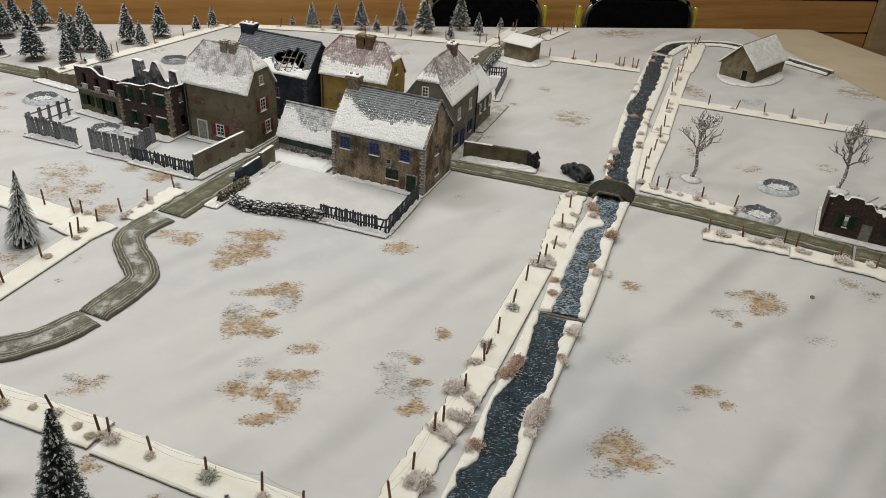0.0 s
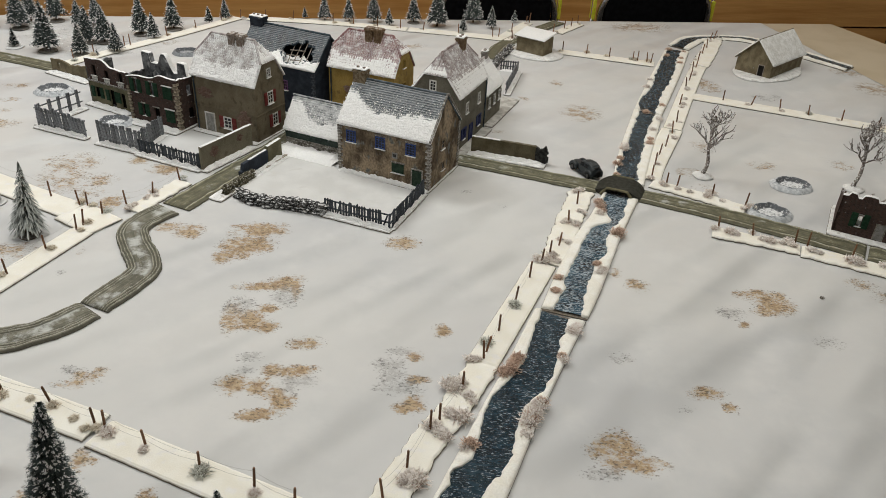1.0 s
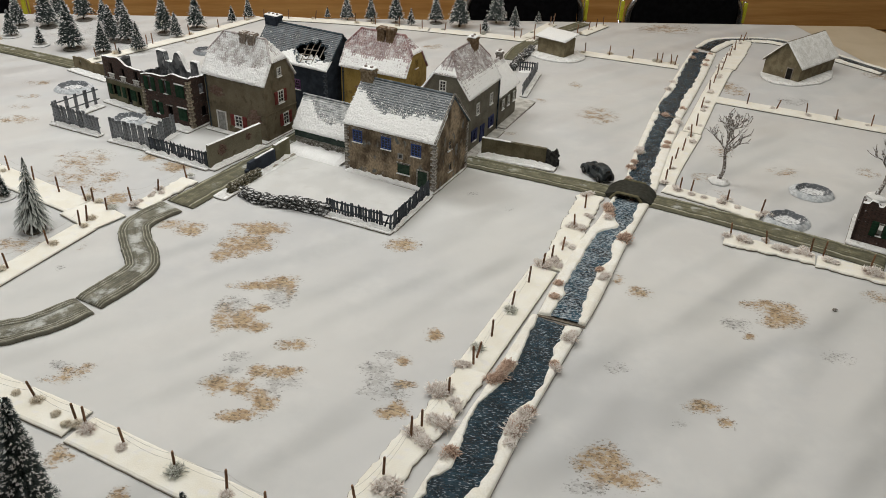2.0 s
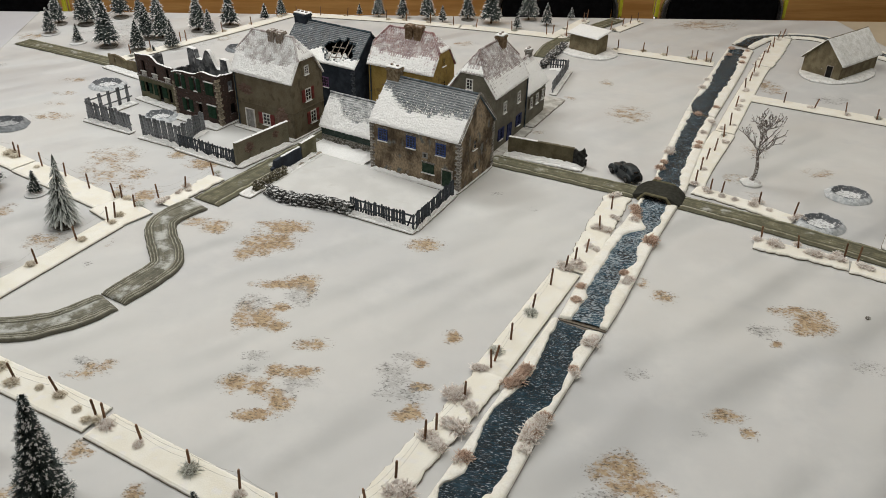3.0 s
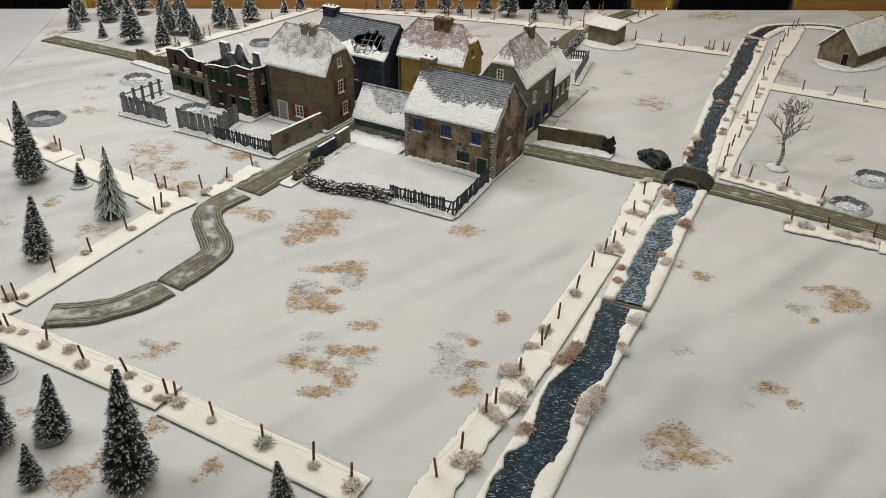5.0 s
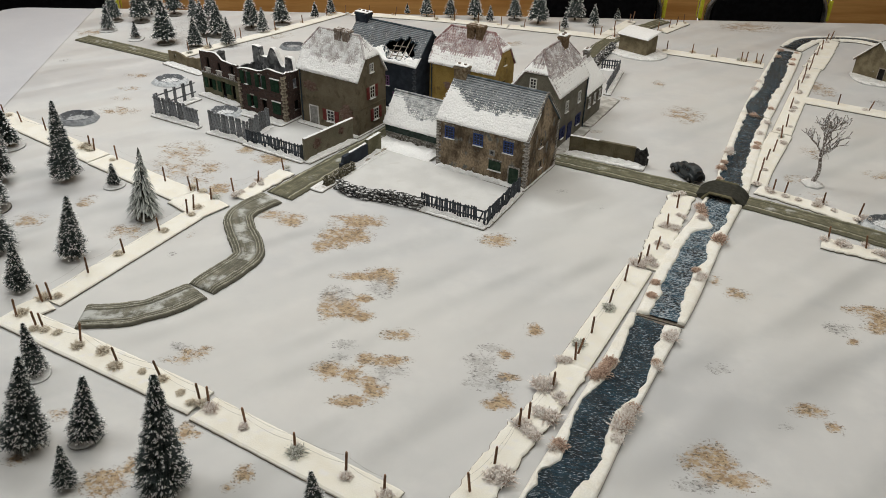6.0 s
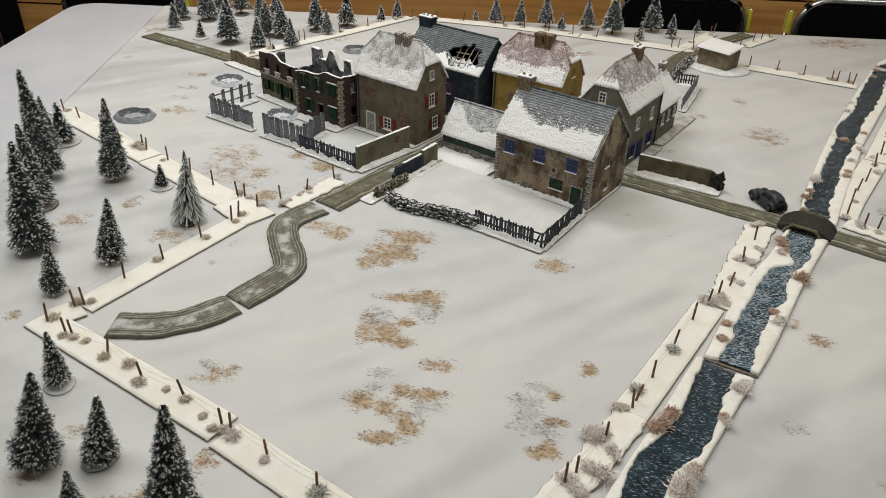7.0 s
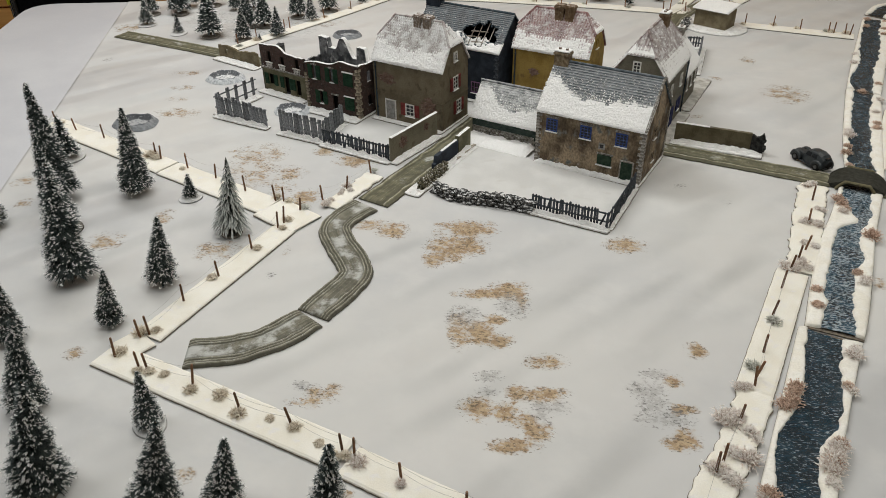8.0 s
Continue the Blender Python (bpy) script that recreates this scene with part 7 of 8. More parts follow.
front = Slope((-over, -over, E - dz + 0.002), (1, 0, 0), (0, h + over, R - E + dz), L + 2 * over, rise)
back = Slope((L + over, D + over, E - dz + 0.002), (-1, 0, 0), (0, -h - over, R - E + dz), L + 2 * over, rise)


def shell_hole(u, s):
    a = noise.noise(Vector((u * 75, s * 5, 4.0))) * 0.9 + noise.noise(Vector((u * 260, s * 17, 2.0))) * 0.3
    return ((u - 0.15 - 0.02 * (s - 0.4)) / 0.04) ** 2 + ((s - 0.4) / 0.29) ** 2 < 1 + a


mb = MB()
NU, NS = 70, 28
for i in range(NU):
    for j in range(NS):
        u0, u1, s0, s1 = front.L * i / NU, front.L * (i + 1) / NU, j / NS, (j + 1) / NS
        if not shell_hole((u0 + u1) / 2, (s0 + s1) / 2):
            q = [front.at(u0, s0), front.at(u1, s0), front.at(u1, s1), front.at(u0, s1)]
            lo = [front.at(u0, s0, -0.003), front.at(u1, s0, -0.003), front.at(u1, s1, -0.003), front.at(u0, s1, -0.003)]
            mb.add(q + lo, [(0, 1, 2, 3), (7, 6, 5, 4), (0, 4, 5, 1), (1, 5, 6, 2), (2, 6, 7, 3), (3, 7, 4, 0)])
part("roof_plane", mb, dark_slate_mat, root)
roof_slab([back.at(0, 0), back.at(back.L, 0), back.at(back.L, 1), back.at(0, 1)], dark_slate_mat, root)
tagged(part("roof_tiles", tiles(front, 21, 0.0052, False, 51, hole=shell_hole), dark_slate_mat, root), kind="stuff")
tagged(part("roof_tiles", tiles(back, 21, 0.0052, False, 52), dark_slate_mat, root), kind="stuff")
part("roof_snow", snow_sheet(front, 0.36, 53, 0.004, rag=0.2, keep=lambda u, s: not shell_hole(u, s)), snow_mat, root, "lumpy white snow on the eaves", smooth=True)
part("roof_snow", snow_sheet(back, 0.5, 54), snow_mat, root, smooth=True)
tagged(part("loose_snow", snow_crumbs(front, 0.1, 0.8, 500, 55, lambda u, s: not shell_hole(u, s)), snow_mat, root), kind="stuff")
ridge_caps(root, front.at(0, 1, 0.001), front.at(front.L, 1, 0.001), dark_slate_mat)
for u in (0.128, 0.143, 0.158, 0.172):
    mb = MB()
    mb.tube([front.at(u, 0.0, -0.006), front.at(u + 0.001, 0.75, -0.006)], [0.0011, 0.0011], 5)
    part("rafter", mb, beam_mat, root)
for s, a, b in ((0.32, 0.12, 0.155), (0.46, 0.125, 0.165), (0.2, 0.135, 0.16)):
    mb = MB()
    p, q = front.at(a, s, -0.003), front.at(b, s + 0.03, -0.002)
    d = (q - p).normalized()
    mb.tube([p, q], [0.0016, 0.0012], 4)
    part("batten", mb, beam_mat, root)
window(root, at_face(0.119, 0.066), 0.018, 0.02, purple_paint, 3, 3)
window(root, at_face(0.065, 0.0325), 0.02, 0.025, purple_paint, 3, 2)
window(root, at_face(0.15, 0.03), 0.02, 0.022, purple_paint, 3, 2)
for k in range(17):
    part("quoin", QNL if k % 2 else QNS, None, root, m=pose(L + 0.0012 - (0.0095 if k % 2 else 0.006), 0, 0.003 + k * 0.0062))
chimney(root, 0.012, D / 2, R - 0.035, 0.188, 0.034, 0.02, 3, navy_mat)
base_plate(root, [(0, -0.01), (L, -0.01), (L, D), (0, D)], 0.003)


# ---- ruins ----
def gutted(x):
    """Uneven broken top edge."""
    return noise.noise(Vector((x * 60, 3.3, 1.0))) * 0.006 + noise.noise(Vector((x * 240, 7.3, 1.0))) * 0.0025


def snow_line(root, L, top, thick, y=0.0, m=None):
    """Snow lying on the top of a wall."""
    mb = MB()
    n = max(8, int(L / 0.003))
    for i in range(n + 1):
        x = L * i / n
        z = top(min(max(x, 0.0005), L - 0.0005))
        b = 0.0005 + 0.0008 * noise.noise(Vector((x * 150, z * 50, 5)))
        for yy, zz in ((-0.0006, -0.0005), (0.0002, b), (thick - 0.0002, b), (thick + 0.0006, -0.0005)):
            p = Vector((x, y + yy, z + zz))
            mb.add([m @ p if m else p], [])
    mb.f += [(i * 4 + j, (i + 1) * 4 + j, (i + 1) * 4 + j + 1, i * 4 + j + 1) for i in range(n) for j in range(3)]
    part("snow_cap", mb, snow_mat, root, smooth=True)


def hung_shutters(root, x, z, w, h, mat, both=True):
    for s in ((-1, 1) if both else (-1,)):
        mb = MB()
        c = s * (w / 2 + 0.0057)
        mb.box(c - 0.0052, c + 0.0052, -0.0018, 0.001, -h / 2, h / 2)
        for k in range(5):
            zz = -h / 2 + h * (k + 0.5) / 5
            mb.box(c - 0.0043, c + 0.0043, -0.0024, -0.0017, zz - h * 0.06, zz + h * 0.06)
        part("shutter", mb, mat, root, "dark green shutter", m=pose(x, 0, z))


def sills(root, holes, mat=None):
    for x0, x1, z0, z1 in holes:
        mb = MB()
        if z0 > 0.006:
            mb.prism([(x0 - 0.002, -0.0022), (x1 + 0.002, -0.0022), (x1 + 0.002, 0.002), (x0 - 0.002, 0.002)], z0 - 0.0018, z0 - 0.0002, 0.0004)
            part("sill", mb, mat or snow_mat, root)
        mb = MB()
        mb.box(x0 - 0.002, x1 + 0.002, -0.0016, 0.002, z1 + 0.0002, z1 + 0.003)
        part("lintel", mb, quoin_mat, root)


# gutted brick town house
L, D = 0.134, 0.1
root = thing("ruined_house", pose(-0.857, 0.600, 0, 0, 0, -21.5), "gutted dark brick house with green shutters and no roof", "ruin", "ruined houses")
up = [(0.020, 0.029, 0.068, 0.096), (0.064, 0.073, 0.068, 0.096)]
down = [(0.034, 0.042, 0.018, 0.044), (0.066, 0.080, 0.003, 0.041)]


def parapet(x):
    return 0.098 + 0.012 * (max(0.0, x) / 0.134) ** 0.8 + 0.008 * math.exp(-((x - 0.092) / 0.02) ** 2) + 0.002 * math.sin(x * 62) + 0.12 * gutted(x)


part("wall", panel(L, parapet, up + down, 0.004), ruin_brick, root)
snow_line(root, L, parapet, 0.004)
sills(root, up + down)
for x, z, w, h in ((0.0245, 0.082, 0.009, 0.029), (0.0685, 0.082, 0.009, 0.029), (0.038, 0.031, 0.008, 0.027)):
    hung_shutters(root, x, z, w, h, shutter_green)
for z, h in ((0.0805, 0.027), (0.030, 0.027)):
    mb = MB()
    for k in range(2):
        x0 = 0.0985 + 0.0115 * k
        mb.box(x0, x0 + 0.011, -0.0018, 0.001, z - h / 2, z + h / 2)
        for q in range(7):
            zz = z - h / 2 + h * (q + 0.5) / 7
            mb.box(x0 + 0.001, x0 + 0.01, -0.0025, -0.0017, zz - 0.0014, zz + 0.0014)
    closed = part("shutter", mb, shutter_green, root, "closed dark green shutters")
    mb = MB()
    mb.box(0.0965, 0.1235, -0.0026, 0.001, z + h / 2 + 0.0002, z + h / 2 + 0.0022)
    part("snow_cap", mb, snow_mat, closed, "thin snow on the shutter head")
side_holes = [(0.03, 0.045, 0.07, 0.092), (0.03, 0.045, 0.02, 0.042), (0.065, 0.08, 0.07, 0.092)]


def side_top(y):
    return 0.112 - 0.006 * math.exp(-((y - 0.04) / 0.02) ** 2) + 0.012 * math.exp(-((y - 0.095) / 0.02) ** 2) + 0.6 * gutted(y)


part("wall", panel(D, side_top, side_holes, 0.004, 0, m=pose(L, 0, 0, 0, 0, 90)), ruin_brick, root)
snow_line(root, D, side_top, 0.004, 0, pose(L, 0, 0, 0, 0, 90))
part("wall", panel(D, lambda y: 0.1 + gutted(y + 3), [], 0.004, -0.004, m=pose(0, 0, 0, 0, 0, 90)), char_mat, root)


def back_top(x):
    b = max(0.104, 0.137 if x < 0.024 else 0.0, 0.1 + 0.042 * math.exp(-(abs(x - 0.06) / 0.017) ** 2.4), 0.128 if 0.096 < x < 0.116 else 0.0)
    if x < 0.05:
        b = max(b, 0.118)
    return b + 0.35 * gutted(x + 1)


part("wall", panel(L, back_top, [(0.094, 0.108, 0.07, 0.092)], 0.009, 0.052), ash_mat, root)
snow_line(root, L, back_top, 0.009, 0.052)
mb = MB()
mb.box(0.004, L - 0.004, 0.004, D - 0.005, 0.0, 0.006)
part("rubble_floor", mb, char_mat, root)
# sheets added behind the openings; their blackness stands for interior shade
for pn in (panel(L - 0.012, lambda x: 0.058 + gutted(x), [], 0.002, 0.012, m=pose(0.006, 0, 0)), panel(D - 0.02, lambda y: 0.058 + gutted(y), [], 0.002, 0.006, m=pose(L, 0.01, 0, 0, 0, 90))):
    part("dark_backing", pn, inside_shade, root, "added near-black sheet behind the openings")
for k in range(15):
    z = 0.004 + k * 0.0068
    part("quoin", PL if k % 2 else PS, None, root, m=pose(L + 0.0012 - (0.0095 if k % 2 else 0.006), -0.0006, z))
    part("quoin", PS if k % 2 else PL, None, root, m=pose(L + 0.0006, -0.0008, z, 0, 0, 90))
    if k < 11:
        part("quoin", PL if k % 2 else PS, None, root, m=pose(-0.0012, -0.0006, z))
base_plate(root, [(-0.002, -0.022), (L + 0.004, -0.022), (L + 0.004, D), (-0.002, D)], 0.004)
drift(root, 0.0, L, -0.014, -0.001, 0.004, 6)

# smaller ruin with balustrades
L = 0.126
root = thing("ruined_house", pose(-0.985, 0.682, 0, 0, 0, -25.0), "ruined olive house front with stone balusters below broken brick", "ruin", "ruined houses")
low_holes = [(0.018, 0.034, 0.018, 0.042), (0.064, 0.080, 0.004, 0.044), (0.098, 0.112, 0.008, 0.042)]
hi_holes = [(0.02, 0.032, 0.062, 0.092), (0.058, 0.07, 0.062, 0.086), (0.1, 0.113, 0.062, 0.088)]


def broken(x):
    return 0.105 - 0.012 / (1 + math.exp(-(x - 0.07) / 0.005)) + 0.003 * math.exp(-((x - 0.05) / 0.012) ** 2) + 0.4 * gutted(x)


part("wall", panel(L, lambda x: 0.056, low_holes, 0.004), olive_wall_mat, root)
part("wall", panel(L, lambda x: broken(x) - 0.0562, [(a, b, c - 0.0562, d - 0.0562) for a, b, c, d in hi_holes], 0.004, m=pose(0, 0, 0.0562)), ruin_brick, root)
snow_line(root, L, broken, 0.004)
mb = MB()
mb.box(-0.001, L, -0.0025, 0.002, 0.0535, 0.0565)
part("string_course", mb, quoin_mat, root)
for x0, x1, z0, z1 in hi_holes:
    mb = MB()
    for k in range(4):
        x = x0 - 0.003 + (x1 - x0 + 0.006) * (k + 0.5) / 4
        mb.lathe([(0.0014, 0.0575), (0.0008, 0.059), (0.0017, 0.062), (0.0009, 0.066), (0.0014, 0.067)], 7, pose(x, -0.0012, 0))
    mb.box(x0 - 0.004, x1 + 0.004, -0.0032, 0.001, 0.067, 0.0685)
    part("balustrade", mb, white_paint, root, "pale stone balusters")
for x, w in ((0.026, 0.016), (0.072, 0.016), (0.105, 0.014)):
    hung_shutters(root, x, 0.03, w, 0.024, shutter_green, both=x < 0.09)
part("wall", panel(0.07, lambda y: 0.085 + gutted(y + 8), [], 0.004, -0.004, m=pose(0, 0, 0, 0, 0, 90)), char_mat, root)
part("wall", panel(L, lambda x: 0.05 + 2 * gutted(x + 5), [], 0.004, 0.066), char_mat, root)
# another added black sheet, so the window holes look unlit
part("dark_backing", panel(L - 0.008, lambda x: 0.088 + 0.3 * gutted(x), [], 0.002, 0.01, m=pose(0.004, 0, 0)), inside_shade, root, "added near-black sheet behind the openings")
mb = MB()
mb.box(0.004, L, 0.004, 0.066, 0, 0.005)
part("rubble_floor", mb, char_mat, root)
base_plate(root, [(-0.004, -0.018), (L + 0.002, -0.018), (L + 0.002, 0.07), (-0.004, 0.07)], 0.004)
drift(root, 0.0, L, -0.012, -0.001, 0.004, 9)

# broken garden wall beyond the ruins
root = thing("low_wall", pose(-1.172, 0.868, 0, 0, 0, -25.5), "broken brown rendered wall with a shot hole on a snowy base", "wall", "low walls")
part("wall", panel(0.135, lambda x: 0.034 - 0.007 * math.exp(-((x - 0.075) / 0.014) ** 2) + 0.5 * gutted(x + 2), [(0.022, 0.032, 0.016, 0.027)], 0.005), barn_wall_mat, root)
base_plate(root, [(-0.006, -0.02), (0.14, -0.02), (0.14, 0.015), (-0.006, 0.015)], 0.004)
drift(root, 0.0, 0.13, -0.012, -0.001, 0.005, 12)

# dark brick ruin by the eastern road
root = thing("ruined_house", pose(0.532, 0.306, 0, 0, 0, -25.0), "dark brick ruin with broken walls deep in snow", "ruin", "ruined houses")
L, D = 0.15, 0.1


def jag(x):
    step = round(noise.noise(Vector((math.floor(x / 0.011) * 0.37, 2.2, 6.0))) * 3) * 0.006
    return 0.074 + step - 0.012 * math.exp(-((x - 0.085) / 0.012) ** 4) + 0.3 * gutted(x + 6)


part("wall", panel(L, jag, [(0.034, 0.041, 0.022, 0.042), (0.066, 0.08, 0.004, 0.034), (0.11, 0.12, 0.02, 0.04)], 0.006), ruin_brick, root)
snow_line(root, L, jag, 0.006)
sills(root, [(0.034, 0.041, 0.022, 0.042), (0.11, 0.12, 0.02, 0.04)])
for x in (0.0375, 0.115):
    hung_shutters(root, x, 0.033, 0.008, 0.027, shutter_green)
door(root, pose(0.073, 0.002, 0.004), 0.013, 0.029, door_grey, quoin_mat)
part("wall", panel(D, lambda y: 0.072 - 0.03 * y / D + gutted(y + 4), [], 0.005, -0.005, m=pose(0, 0, 0, 0, 0, 90)), ruin_brick, root)
part("wall", panel(D, lambda y: 0.06 + gutted(y + 7), [], 0.005, 0, m=pose(L, 0, 0, 0, 0, 90)), ruin_brick, root)
part("wall", panel(L, lambda x: 0.034 + 1.2 * gutted(x + 9), [], 0.005, D - 0.005), char_mat, root)
mb = MB()
mb.box(0.005, L - 0.005, 0.006, D - 0.005, 0, 0.03)
part("rubble_floor", mb, snow_mat, root, "snow-filled interior")
for k in range(4):
    mb = MB()
    mb.tube([(0.02 + 0.03 * k, 0.02 + 0.01 * k, 0.05), (0.05 + 0.03 * k, 0.07, 0.058 + 0.004 * k)], [0.0018, 0.0014], 5)
    part("beam", mb, beam_mat, root)
base_plate(root, [(-0.006, -0.018), (L + 0.006, -0.018), (L + 0.006, D + 0.01), (-0.006, D + 0.01)], 0.004)


# ---- barn and hut ----
def barn():
    L, D, E, R = 0.19, 0.103, 0.045, 0.1
    ang = math.degrees(math.atan2(1.296 - 1.160, 0.816 - 0.687))
    root = thing("barn", pose(0.681, 1.156, 0, 0, 0, ang), "plain olive-brown barn with a snow-covered roof", "barn")
    shell(root, L, D, E, R, R - 0.0005, barn_wall_mat)
    h, over = D / 2, 0.006
    dz = (R - E) / h * over
    rise = math.hypot(h + over, R - E + dz)
    for o, a, u in (((-over, -over, E - dz + 0.002), (1, 0, 0), (0, h + over, R - E + dz)), ((L + over, D + over, E - dz + 0.002), (-1, 0, 0), (0, -h - over, R - E + dz))):
        sl = Slope(o, a, u, L + 2 * over, rise)
        roof_slab([sl.at(0, 0), sl.at(sl.L, 0), sl.at(sl.L, 1), sl.at(0, 1)], barn_wall_mat, root)
        part("roof_snow", snow_sheet(sl, 1.0, 61, 0.003, rag=0.0), barn_roof_mat, root, "rough off-white snow on the roof", smooth=True)
    # no opening is cut; the slab's black stands for the doorway's shade
    mb = MB()
    mb.box(-0.0075, 0.0075, -0.0012, 0.002, 0, 0.031)
    d = part("doorway", mb, inside_shade, root, "near-black slab standing for the shade in the doorway", m=at_face(D * 0.72, 0.003, "left", D=D))
    mb = MB()
    for a, b, c, e in ((-0.009, -0.0075, 0, 0.031), (0.0075, 0.009, 0, 0.031), (-0.009, 0.009, 0.031, 0.033)):
        mb.box(a, b, -0.002, 0.002, c, e)
    part("door_frame", mb, beam_mat, d)
    mb = MB()
    mb.lathe([(0.13, 0.0), (0.128, 0.003), (0.11, 0.005), (0.02, 0.005)], 40, pose(L * 0.42, D * 0.42, 0) @ Matrix.Diagonal((1.0, 0.62, 1, 1)), 0.08)
    part("base_plate", mb, plate_mat, root, "snowy oval base plate", smooth=True)


barn()


def hut():
    root = thing("hut", pose(-0.010, 1.278, 0, 0, 0, -33.0), "small olive-brown hut with a flat snow-covered roof", "hut")
    L, D, H = 0.088, 0.055, 0.05
    mb = MB()
    mb.prism([(0, 0), (L, 0), (L, D), (0, D)], 0, H, 0.0005)
    part("wall", mb, barn_wall_mat, root)
    sl = Slope((-0.005, -0.008, H), (1, 0, 0), (0, D + 0.016, 0.012), L + 0.01, math.hypot(D + 0.016, 0.012))
    roof_slab([sl.at(0, 0), sl.at(sl.L, 0), sl.at(sl.L, 1), sl.at(0, 1)], beam_mat, root)
    part("roof_snow", snow_sheet(sl, 1.0, 71, 0.004, rag=0.0), snow_mat, root, "thick white snow on the roof", smooth=True)
    mb = MB()
    mb.lathe([(0.085, 0.0), (0.083, 0.003), (0.07, 0.005), (0.02, 0.005)], 36, pose(L / 2, D / 2, 0) @ Matrix.Diagonal((1.05, 0.85, 1, 1)), 0.06)
    part("base_plate", mb, plate_mat, root, "snowy oval base plate", smooth=True)
    for k in range(3):
        mb = MB()
        mb.tube([(0.01 + k * 0.035, -0.009, H - 0.002), (0.01 + k * 0.035, 0.002, H - 0.001)], [0.0018, 0.0018], 6)
        part("beam_end", mb, beam_mat, root)


hut()


# ---- garden walls and fences ----
def place(x0, y0, x1, y1):
    """A pose at the first point with x towards the second, and the distance."""
    return pose(x0, y0, 0, 0, 0, math.degrees(math.atan2(y1 - y0, x1 - x0))), math.hypot(x1 - x0, y1 - y0)


m, L = place(-0.627, 0.374, -0.566, 0.500)
root = thing("garden_wall", m, "rendered taupe garden wall with bare brick and snow on top", "wall", "low walls")
part("wall", panel(L, lambda x: 0.049, [], 0.005), garden_wall_mat, root)
snow_line(root, L, lambda x: 0.049, 0.005)
patch(root, pose(0.033, 0, 0.029), 0.02, 0.021, 7)
patch(root, pose(0.103, 0, 0.033), 0.016, 0.014, 8)
base_plate(root, [(-0.003, -0.013), (L, -0.013), (L, 0.02), (-0.003, 0.02)], 0.004)
drift(root, 0.0, L, -0.011, -0.001, 0.006, 14)

m, L = place(-0.566, 0.262, -0.492, 0.462)
root = thing("garden_wall", m, "dark low wall crumbling to rubble beside the street", "wall", "low walls")


def crumble(x):
    return 0.031 + 0.25 * gutted(x + 3) - 0.012 * (x < 0.008)


low = pose(0.084, 0.006, 0)
part("wall", panel(0.084, crumble, [], 0.007, 0, m=low), navy_mat, root, "dark charred low wall")
snow_line(root, 0.064, crumble, 0.004, 0.003, pose(0.104, 0.006, 0))
part("wall", panel(L - 0.169, lambda x: 0.038 + 0.2 * gutted(x), [], 0.008, 0, m=pose(0.169, 0.005, 0)), olive_wall_mat, root, "olive wall end")
snow_line(root, L - 0.169, lambda x: 0.038 + 0.2 * gutted(x), 0.006, 0.001, pose(0.169, 0.005, 0))
base_plate(root, [(-0.002, -0.012), (L, -0.012), (L, 0.016), (-0.002, 0.016)], 0.004)
drift(root, 0.08, L, -0.009, 0.005, 0.006, 15)

STONES, MOSSY = [], []
for k in range(6):
    rg = random.Random(90 + k)
    mb = MB()
    pts = []
    for i in range(5):
        for j in range(7):
            th, ph = math.pi * (i + 0.5) / 5, 6.283 * j / 7
            rr = 0.0042 * rg.uniform(0.75, 1.15)
            pts.append((rr * 1.45 * math.sin(th) ** 0.6 * math.cos(ph), rr * 1.05 * math.sin(th) ** 0.6 * math.sin(ph), rr * 0.48 * math.cos(th)))
    mb.add(pts, [(i * 7 + j, (i + 1) * 7 + j, (i + 1) * 7 + (j + 1) % 7, i * 7 + (j + 1) % 7) for i in range(4) for j in range(7)] + [tuple(range(7)), tuple(28 + j for j in range(6, -1, -1))])
    STONES.append(mb.mesh("stone", rubble_mat))
    MOSSY.append(mb.mesh("stone", mossy_mat))


def stone_row(pts, rows, width, label, scale=1.0, meshes=STONES):
    st = along(pts, 0.0056 * scale)
    root = thing("drystone_wall", pose(0, 0, 0), label, "wall", "drystone walls")
    for k, (p, d) in enumerate(st):
        nrm = Vector((-d.y, d.x))
        hgt = round(rows * 1.5 / scale + 1.6 * noise.noise(Vector((k * 0.22, 2.0, 1.0))))
        for r in range(max(2, hgt)):
            for side in (-1, 1):
                o = p + nrm * side * width * (1 - 0.11 * r) * rnd.uniform(0.6, 1.1) + d * rnd.uniform(-0.003, 0.003)
                s = scale * rnd.uniform(0.55, 1.3)
                part("stone", meshes[rnd.randrange(6)], None, root, m=pose(o.x, o.y, 0.0022 + r * 0.0035 * scale * rnd.uniform(0.9, 1.1), rnd.gauss(0, 9), rnd.gauss(0, 9), math.degrees(math.atan2(d.y, d.x)) + rnd.gauss(0, 25)) @ Matrix.Diagonal((s, s, s, 1)))


stone_row([(-0.528, 0.283), (-0.500, 0.264), (-0.465, 0.257), (-0.448, 0.257)], 3, 0.006, "crumbling dark drystone wall dusted with snow", 1.25)
stone_row([(-0.452, 0.254), (-0.41, 0.249), (-0.368, 0.239)], 4, 0.0045, "dark drystone wall dusted with snow", 1.2)
stone_row([(-0.556, 0.285), (-0.528, 0.36)], 3, 0.005, "short heap of dark rubble with moss", 0.8, MOSSY)
stone_row([(-0.076, 1.10), (-0.062, 1.17), (-0.025, 1.29)], 3, 0.006, "rough grey field wall dusted with snow", 1.2)


